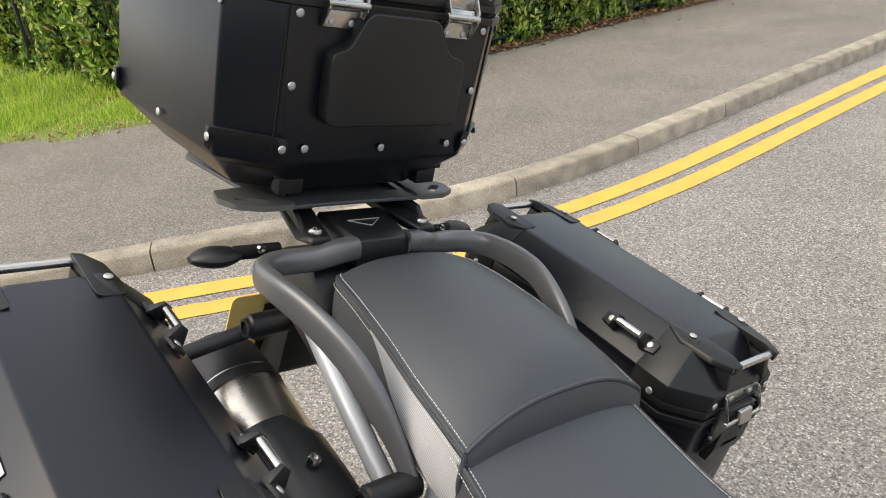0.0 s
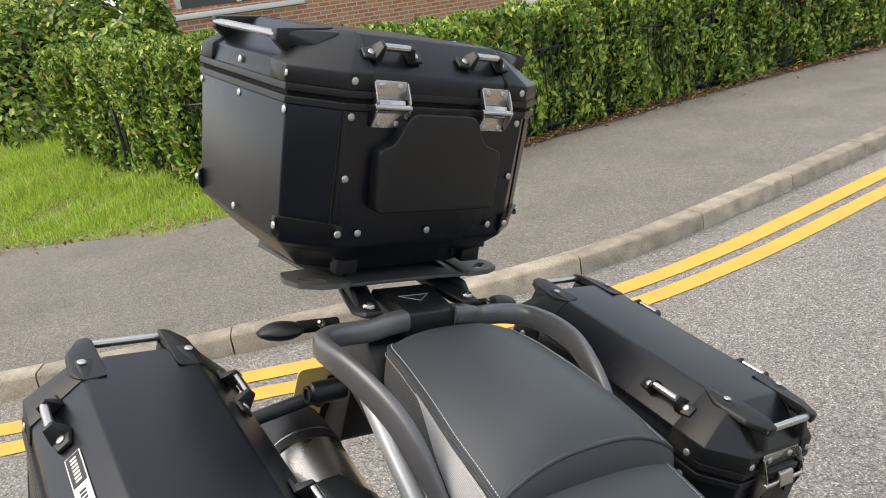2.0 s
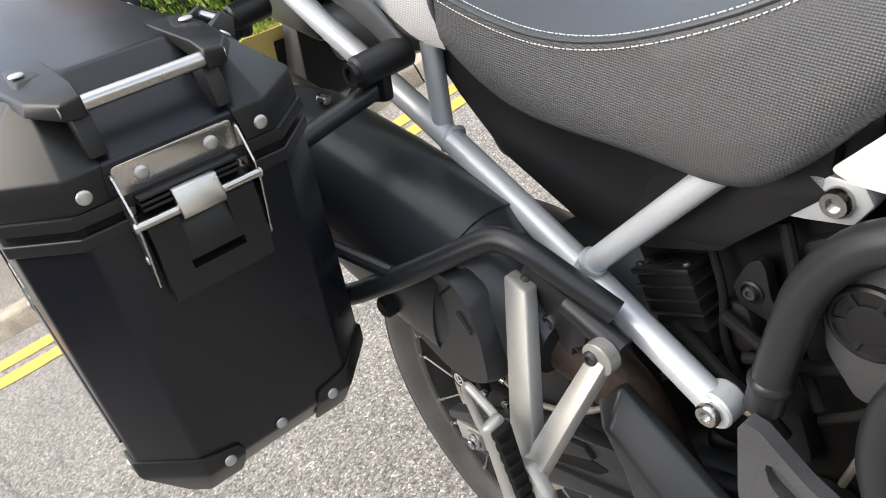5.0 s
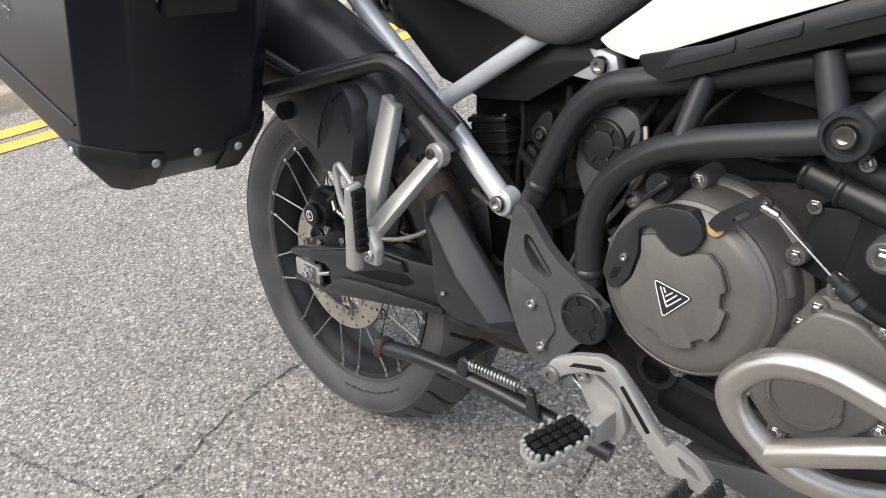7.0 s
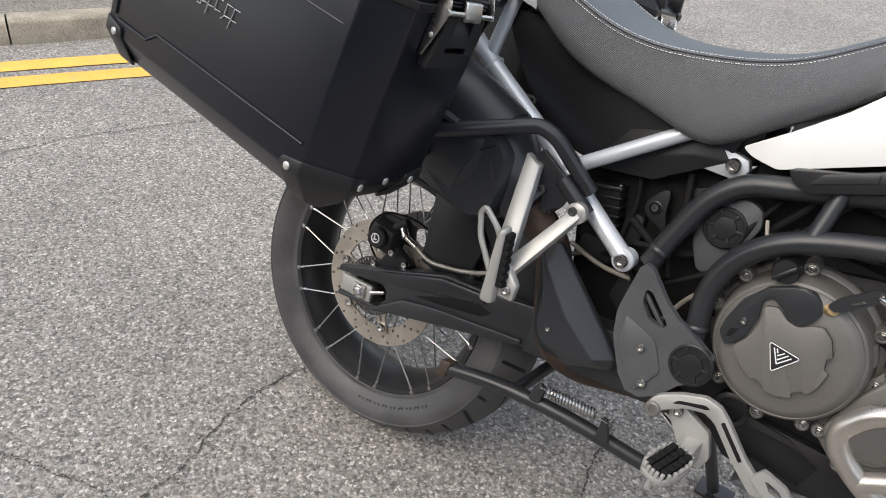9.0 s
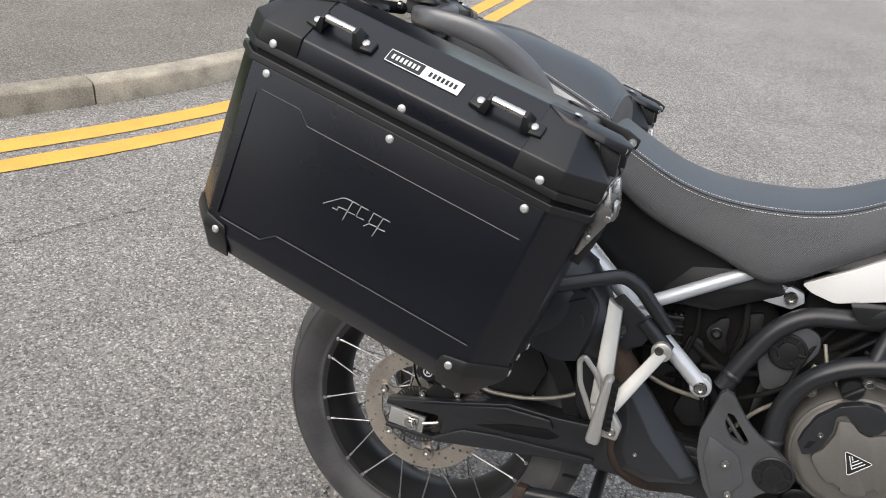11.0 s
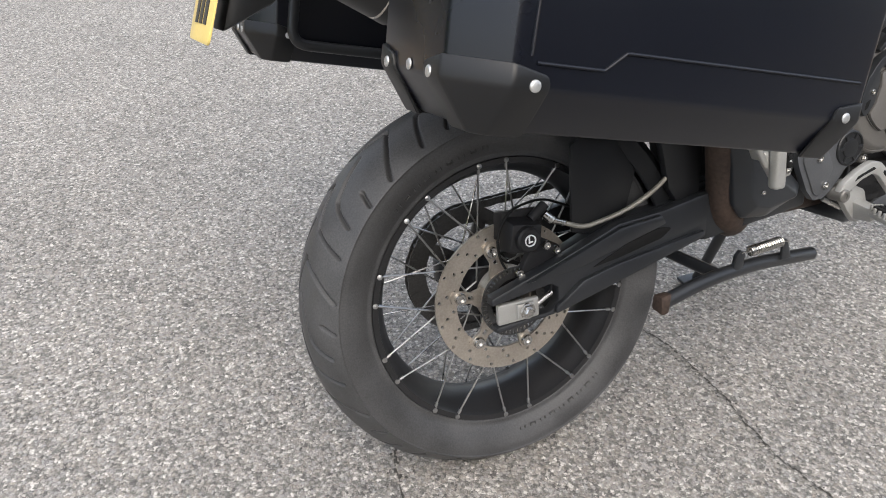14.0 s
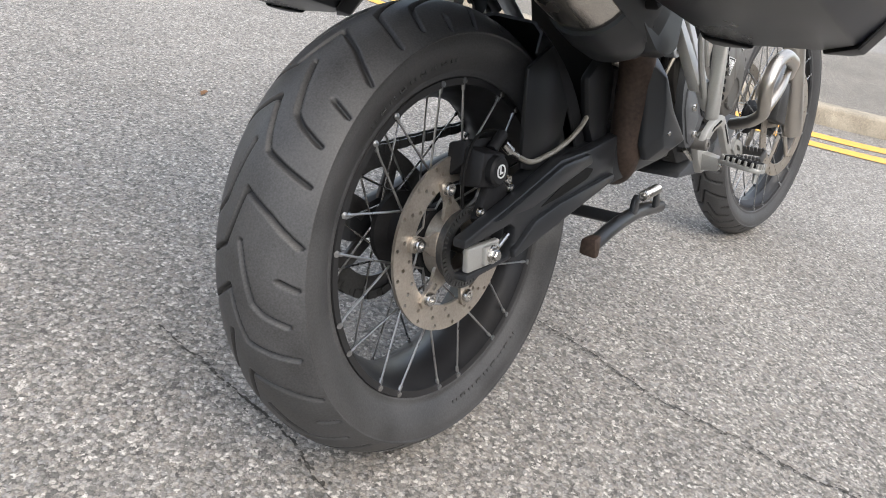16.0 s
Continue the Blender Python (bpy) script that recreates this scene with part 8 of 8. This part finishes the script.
def hedge_leaves(n, lo, hi, size):
    i = rng.uniform(0, len(hb) - 1.001, n)
    k = i.astype(int)
    f = (i - k)[:, None]
    p, q, t = hb[k] * (1 - f) + hb[k + 1] * f, nrm[k], tan[k]
    face = rng.random(n)
    c, out = np.zeros((n, 3)), np.zeros((n, 3))
    front, top = face < 0.52, (face >= 0.52) & (face < 0.9)
    end = face >= 0.9
    bumps = 0.05 * np.sin(i * 0.9) + 0.04 * np.sin(i * 0.37 + 1.0) + 0.03 * np.sin(i * 2.3)
    grow = 0.3 * np.clip(1 - i / 45, 0, 1)      # the near end stands higher
    z = rng.uniform(0.14, H_TOP, n)
    z = np.where(rng.random(n) < 0.25, H_TOP - np.abs(rng.normal(0, 0.1, n)), z)
    depth = np.abs(rng.normal(0, 0.06, n)) - 0.02
    b2 = 0.05 * np.sin(z * 7 + i * 0.5)
    c[:, :2] = p + q * (bumps + b2 - depth - 0.1 * np.clip((z - H_TOP + 0.15) / 0.15, 0, 1) ** 2)[:, None]
    z = z * (1 + grow / H_TOP)
    c[:, 2] = z
    out[:, :2] = q
    d = rng.uniform(0.0, H_DEPTH, n)
    tz = H_TOP + 0.04 * np.sin(i * 0.6 + d * 5) + 0.03 * np.sin(i * 1.7 - d * 3) - np.abs(rng.normal(0, 0.05, n)) + 0.03 + grow
    c[top, :2] = (p - q * d[:, None])[top]
    c[top, 2] = tz[top]
    out[top] = (0, 0, 1)
    e0, eq, et = hb[0], nrm[0], tan[0]
    c[end, :2] = (e0 - eq * d[:, None] - et * (np.abs(rng.normal(0, 0.08, n)) - 0.1 + 0.08 * np.sin(z * 6 + d * 7))[:, None])[end]
    c[end, 2] = (z + 0.1)[end]
    out[end, :2] = -et
    nv = unit(out + rng.normal(0, 0.55, (n, 3)) + np.array([0, 0, 0.35]))
    u = unit(np.cross(nv, rng.normal(0, 1, (n, 3))) + np.array([0, 0, 0.75]) + out * 0.35)
    v = unit(np.cross(nv, u))
    L = rng.uniform(lo, hi, n)
    return scatter_mesh("leaves", c, u, v, nv, L, L * rng.uniform(0.32, 0.5, n), rng.uniform(0.05, 0.3, n)[:, None], M_LEAF)


lv = new("leaves", hedge_leaves(120000, 0.05, 0.1, 0.06))
lv.parent = hedge
tagged(lv, "dense small green leaves", kind="stuff")

# railing in front of the hedge
railing = thing("railing", Matrix(), "low black metal railing half grown over by the hedge", "railing", kind="structure")
line = offset_line(HB, -0.03)
for z in (0.2, 0.92):
    bm = NB()
    tube(bm, [Vector((p.x, p.y, z)) for p in line[12:-1:3]], 0.012, 8, 0)
    part("rail", bm, M_SATIN, railing)
bm = NB()
lathe(bm, [(0.007, 0.0), (0.007, 0.9), (0.0, 0.93)], 8, "z")
me_bar = link_mesh("baluster", bm, M_SATIN)
bm = NB()
box(bm, (0.032, 0.032, 0.9), (0, 0, 0.45), 0.003)
box(bm, (0.038, 0.038, 0.02), (0, 0, 0.9), 0.004)
me_post = link_mesh("post", bm, M_SATIN)
for k, p in enumerate(line[12:110]):
    ob = shared("post" if k % 18 == 0 else "baluster", me_post if k % 18 == 0 else me_bar, railing, Matrix.Translation((p.x, p.y, 0.08)))

# verge: soil strip, grass bank
near_xy = np.array([(p.x, p.y) for p in NEAR])
near_t = np.gradient(near_xy, axis=0)
near_t /= np.linalg.norm(near_t, axis=1, keepdims=True)


def from_kerb(pts):
    """How far points lie behind the near kerb."""
    d = pts[:, None, :] - near_xy[None, ::2, :]
    k = np.argmin((d ** 2).sum(2), 1)
    q, t = near_xy[::2][k], near_t[::2][k]
    return (pts[:, 0] - q[:, 0]) * -t[:, 1] + (pts[:, 1] - q[:, 1]) * t[:, 0]


bm = NB()
edge = [p for p in smooth_line([(p.x, p.y) for p in NEAR[::3]], 0.08) if -12 < p.x and p.y < 3.5]
wig = random.Random(11)
cols = [offset_line(edge, -d) for d in (2.42, 2.5, 2.6, 2.75, 3.0)]
cols += [[p + Vector((-12, 6, 0)) * k for p in cols[4]] for k in (0.03, 0.07, 0.12, 0.18, 0.26, 0.36, 0.5)]
vs = []
for j, line in enumerate(cols):
    row = []
    for i, p in enumerate(line):
        w = 0.035 * math.sin(i * 0.35) + 0.03 * math.sin(i * 0.93 + 1) + wig.uniform(-0.02, 0.02) if j == 0 else 0.0
        z = ground_z(p.x, p.y) + (-0.03 if j == 0 else 0.0)
        row.append(bm.verts.new((p.x + w, p.y + w, z)))
    vs.append(row)
for r0, r1 in zip(vs, vs[1:]):
    for i in range(len(r0) - 1):
        bm.faces.new((r0[i], r0[i + 1], r1[i + 1], r1[i]))
verge = tagged(part("verge", bm, M_GRASSBED, None), "grassy verge behind the footway", "ground", kind="structure")
bm = NB()
fore = offset_line(NEAR, -2.5)
strip(bm, fore, [p + Vector((-24, 12, 0)) for p in fore], 0.09, 0.12)
tagged(part("ground_behind", bm, M_GRASSBED, None), "rough grass behind the hedge", "ground", kind="structure")
bm = NB()
soil_a = [p for p in offset_line(HB, 0.2)]
soil_b = [p for p in offset_line(HB, -0.6)]
strip(bm, soil_a, soil_b, 0.124, 0.14)
tagged(part("soil_bed", bm, M_SOIL, None), "bare dark soil under the hedge", "ground", kind="structure")


def grass(n):
    pts = np.stack([rng.uniform(-13, -4.4, n), rng.uniform(-4.5, 3.4, n)], 1)
    d = from_kerb(pts)
    j = np.argmin(((pts[:, None, :] - hb[None, ::4, :]) ** 2).sum(2), 1)
    behind = ((pts - hb[::4][j]) * nrm[::4][j]).sum(1)
    along = ((pts - hb[0]) * tan[0]).sum(1)
    edge = 2.42 + 0.07 * np.sin(pts[:, 1] * 5) + 0.05 * np.sin(pts[:, 0] * 9) + np.abs(rng.normal(0, 0.12, n))
    keep = (d > edge) & ((behind > -0.05) | (along < -0.05)) & (pts[:, 1] < 3.3)
    pts, d = pts[keep], d[keep]
    m = len(pts)
    z = np.array([ground_z(x, y) for x, y in pts])
    tall = np.clip((d - 2.35) / 0.7, 0.3, 1.0)
    clump = 0.75 + 0.35 * np.sin(pts[:, 0] * 4.1 + 1) * np.sin(pts[:, 1] * 3.3) + 0.2 * np.sin(pts[:, 0] * 11 + pts[:, 1] * 9)
    h = rng.uniform(0.04, 0.15, m) * tall * clump * (1 + 0.9 * (rng.random(m) < 0.08))
    lean = rng.normal(0, 0.45, (m, 2))
    u = unit(np.concatenate([lean, np.ones((m, 1))], 1))
    nv = unit(rng.normal(0, 1, (m, 3)))
    v = unit(np.cross(u, nv))
    nv = np.cross(v, u)
    c = np.concatenate([pts, (z - 0.015)[:, None]], 1) + u * h[:, None] * 0.5
    return scatter_mesh("grass", c, u, v, nv, h, rng.uniform(0.004, 0.009, m), np.zeros((m, 1)), M_GRASS)


tagged(new("grass", grass(420000)), "bright green uncut grass on the verge", "grass", kind="stuff")


def litter(n):
    i = rng.uniform(0, len(hb) - 1.001, n)
    k = i.astype(int)
    off = np.abs(rng.normal(0.02, 0.1, n)) * np.where(rng.random(n) < 0.2, 2.2, 1)
    c = np.zeros((n, 3))
    c[:, :2] = hb[k] + tan[k] * rng.uniform(0, 0.1, (n, 1)) + nrm[k] * off[:, None]
    g = rng.random(n) < 0.5
    s = rng.uniform(0, 1, n)
    a = rng.integers(0, len(near_xy) - 1, n)
    sel = near_xy[a]
    alt = sel + np.stack([-near_t[a][:, 1], near_t[a][:, 0]], 1) * rng.normal(2.42, 0.1, n)[:, None]
    ok = g & (sel[:, 1] < 2.0) & (sel[:, 1] > -4)
    c[ok, :2] = alt[ok]
    c[:, 2] = 0.134 + rng.uniform(0, 0.02, n)
    nv = unit(np.array([0, 0, 1.0]) + rng.normal(0, 0.35, (n, 3)))
    u = unit(np.cross(nv, rng.normal(0, 1, (n, 3))))
    v = np.cross(nv, u)
    L = rng.uniform(0.025, 0.06, n)
    return scatter_mesh("leaf_litter", c, u, v, nv, L, L * 0.5, rng.uniform(0.05, 0.35, n)[:, None], M_LITTER)


tagged(new("leaf_litter", litter(6000)), "dry brown fallen leaves along the hedge foot", "leaf litter", kind="stuff")

# street name board in front of the hedge
sign = thing("street_sign", Matrix.Translation((-4.3, 3.05, 0.1)) @ pose(0, 0, 0, 0, 0, 8), "white street name board with a dark rim on posts", "street sign")
bm = NB()
box(bm, (0.018, 0.8, 0.19), (0, 0, 0.98), 0.004)
board = part("board", bm, M_LABEL, sign)
bm = NB()
for z in (0.89, 1.07):
    box(bm, (0.026, 0.82, 0.018), (0, 0, z), 0.003)
for y in (-0.4, 0.4):
    box(bm, (0.026, 0.018, 0.2), (0, y, 0.98), 0.003)
part("rim", bm, mat("dark_green_paint", (0.02, 0.05, 0.04), 0.4, bump=0), board)
bm = NB()
for k in range(7):
    box(bm, (0.003, 0.055, 0.09), (0.0105, -0.3 + k * 0.1, 0.98), 0)
part("board_bars", bm, M_INK, board)
for y in (-0.3, 0.3):
    bm = NB()
    box(bm, (0.05, 0.05, 0.96), (-0.036, y, 0.48), 0.006)
    part("post", bm, M_SATIN, sign)

# house behind the hedge
house = thing("house", Matrix.Translation((-12.5, 7.2, 0.0)), "red brick house wall with white window frames", "house")
bm = NB()
box(bm, (0.3, 8.0, 5.5), (0, 0, 2.75), 0.01)
wall = part("wall", bm, M_BRICKWALL, house)
for y in (-2.4, 2.2):
    bm = NB()
    box(bm, (0.1, 2.4, 0.09), (0.17, y, 1.87), 0.01)
    sill = part("window", bm, M_WHITE, house, "white painted window with a deep sill")
    bm = NB()
    for dy in (-1.05, 0, 1.05):
        box(bm, (0.08, 0.08, 1.2), (0.16, y + dy, 2.6), 0.006)
    box(bm, (0.08, 2.18, 0.08), (0.16, y, 3.2), 0.006)
    part("frame", bm, M_WHITE, sill)
    bm = NB()
    box(bm, (0.02, 2.1, 1.2), (0.15, y, 2.6), 0)
    part("pane", bm, mat("window_glass", (0.02, 0.025, 0.03), 0.05, bump=0, spec=0.8), sill)
bm = NB()
hull(bm, [(-3, y, 5.5) for y in (-4.2, 4.2)] + [(0.45, y, 5.4) for y in (-4.2, 4.2)] + [(0.45, y, 5.55) for y in (-4.2, 4.2)] + [(-3, y, 7.5) for y in (-4.2, 4.2)], 0.02)
part("roof", bm, mat("roof_tiles", (0.14, 0.09, 0.07), 0.9, var=0.3, big=3, fine=40, bump=0.5, depth=0.02), house)

# fallen leaf near the rear tyre
bm = NB()
hull(bm, [(0, 0, 0), (0.03, 0.012, 0.003), (0.055, 0, 0.002), (0.03, -0.012, 0.006), (0.028, 0.0, 0.008)], 0)
tagged(part("fallen_leaf", bm, M_LITTER, None, at=Matrix.Translation((0.55, 1.35, 0.003)) @ pose(0, 0, 0, 0, 0, 40)), "small yellow-green fallen leaf on the road", "leaf")

# shrubs behind the near end of the hedge
def shrub(x, y, r, h, n, label):
    ob = thing("shrub", Matrix.Translation((x, y, 0.1)), label, "shrub")
    u = unit(rng.normal(0, 1, (n, 3)))
    u[:, 2] = np.abs(u[:, 2])
    lump = 1 + 0.18 * np.sin(u[:, 0] * 5 + 1) * np.sin(u[:, 1] * 6) + 0.1 * np.sin(u[:, 2] * 9)
    rad = (1 - np.abs(rng.normal(0, 0.12, n))) * lump
    c = u * rad[:, None] * np.array([r, r, h])
    nv = unit(u + rng.normal(0, 0.5, (n, 3)))
    a = unit(np.cross(nv, rng.normal(0, 1, (n, 3))))
    L = rng.uniform(0.08, 0.16, n)
    me = scatter_mesh("crown", c, a, np.cross(nv, a), nv, L, L * 0.5, rng.uniform(0.05, 0.3, n)[:, None], M_LEAF)
    o = new("crown", me)
    o.parent = ob
    o["kind"] = "stuff"
    bm = NB()
    for k in range(5):
        t = 2 * math.pi * k / 5
        tube(bm, [(0, 0, -0.1), (0.15 * r * math.cos(t), 0.15 * r * math.sin(t), 0.4 * h), (0.6 * r * math.cos(t), 0.6 * r * math.sin(t), 0.8 * h)], 0.03, 8, 0.1, True, 0.008)
    part("stems", bm, M_SOIL, ob)
    bm = NB()
    bmesh.ops.create_icosphere(bm, subdivisions=3, radius=1.0)
    for v in bm.verts:
        k = 0.78 + 0.14 * math.sin(v.co.x * 5 + 1) * math.sin(v.co.y * 6) + 0.06 * math.sin(v.co.z * 9)
        v.co = Vector((v.co.x * r * k, v.co.y * r * k, max(-0.05, v.co.z * h * k)))
    # same near-black core, shade of the crown's depth put into its colour
    part("shade_core", bm, M_HEDGECORE, ob)
    return ob


shrub(-9.6, 2.2, 1.0, 1.8, 14000, "rounded green shrub beside the hedge")
shrub(-13.5, -0.6, 1.8, 2.2, 14000, "large dark shrub beyond the grass")
shrub(-13.0, 2.2, 1.7, 2.6, 14000, "large dark shrub beside the house")

shrub(-12.67, 1.01, 1.9, 2.1, 14000, "broad green shrub behind the hedge")

# plain wall added on the side never seen, to darken the cases' reflections
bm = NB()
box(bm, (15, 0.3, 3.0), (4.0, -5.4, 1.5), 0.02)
tagged(part("reflection_wall", bm, mat("dark_plain_wall", (0.07, 0.06, 0.05), 0.9, var=0.2, big=2, fine=30, bump=0.3, depth=0.005), None), "added plain dark wall, out of view, that darkens reflections", "wall", kind="structure")
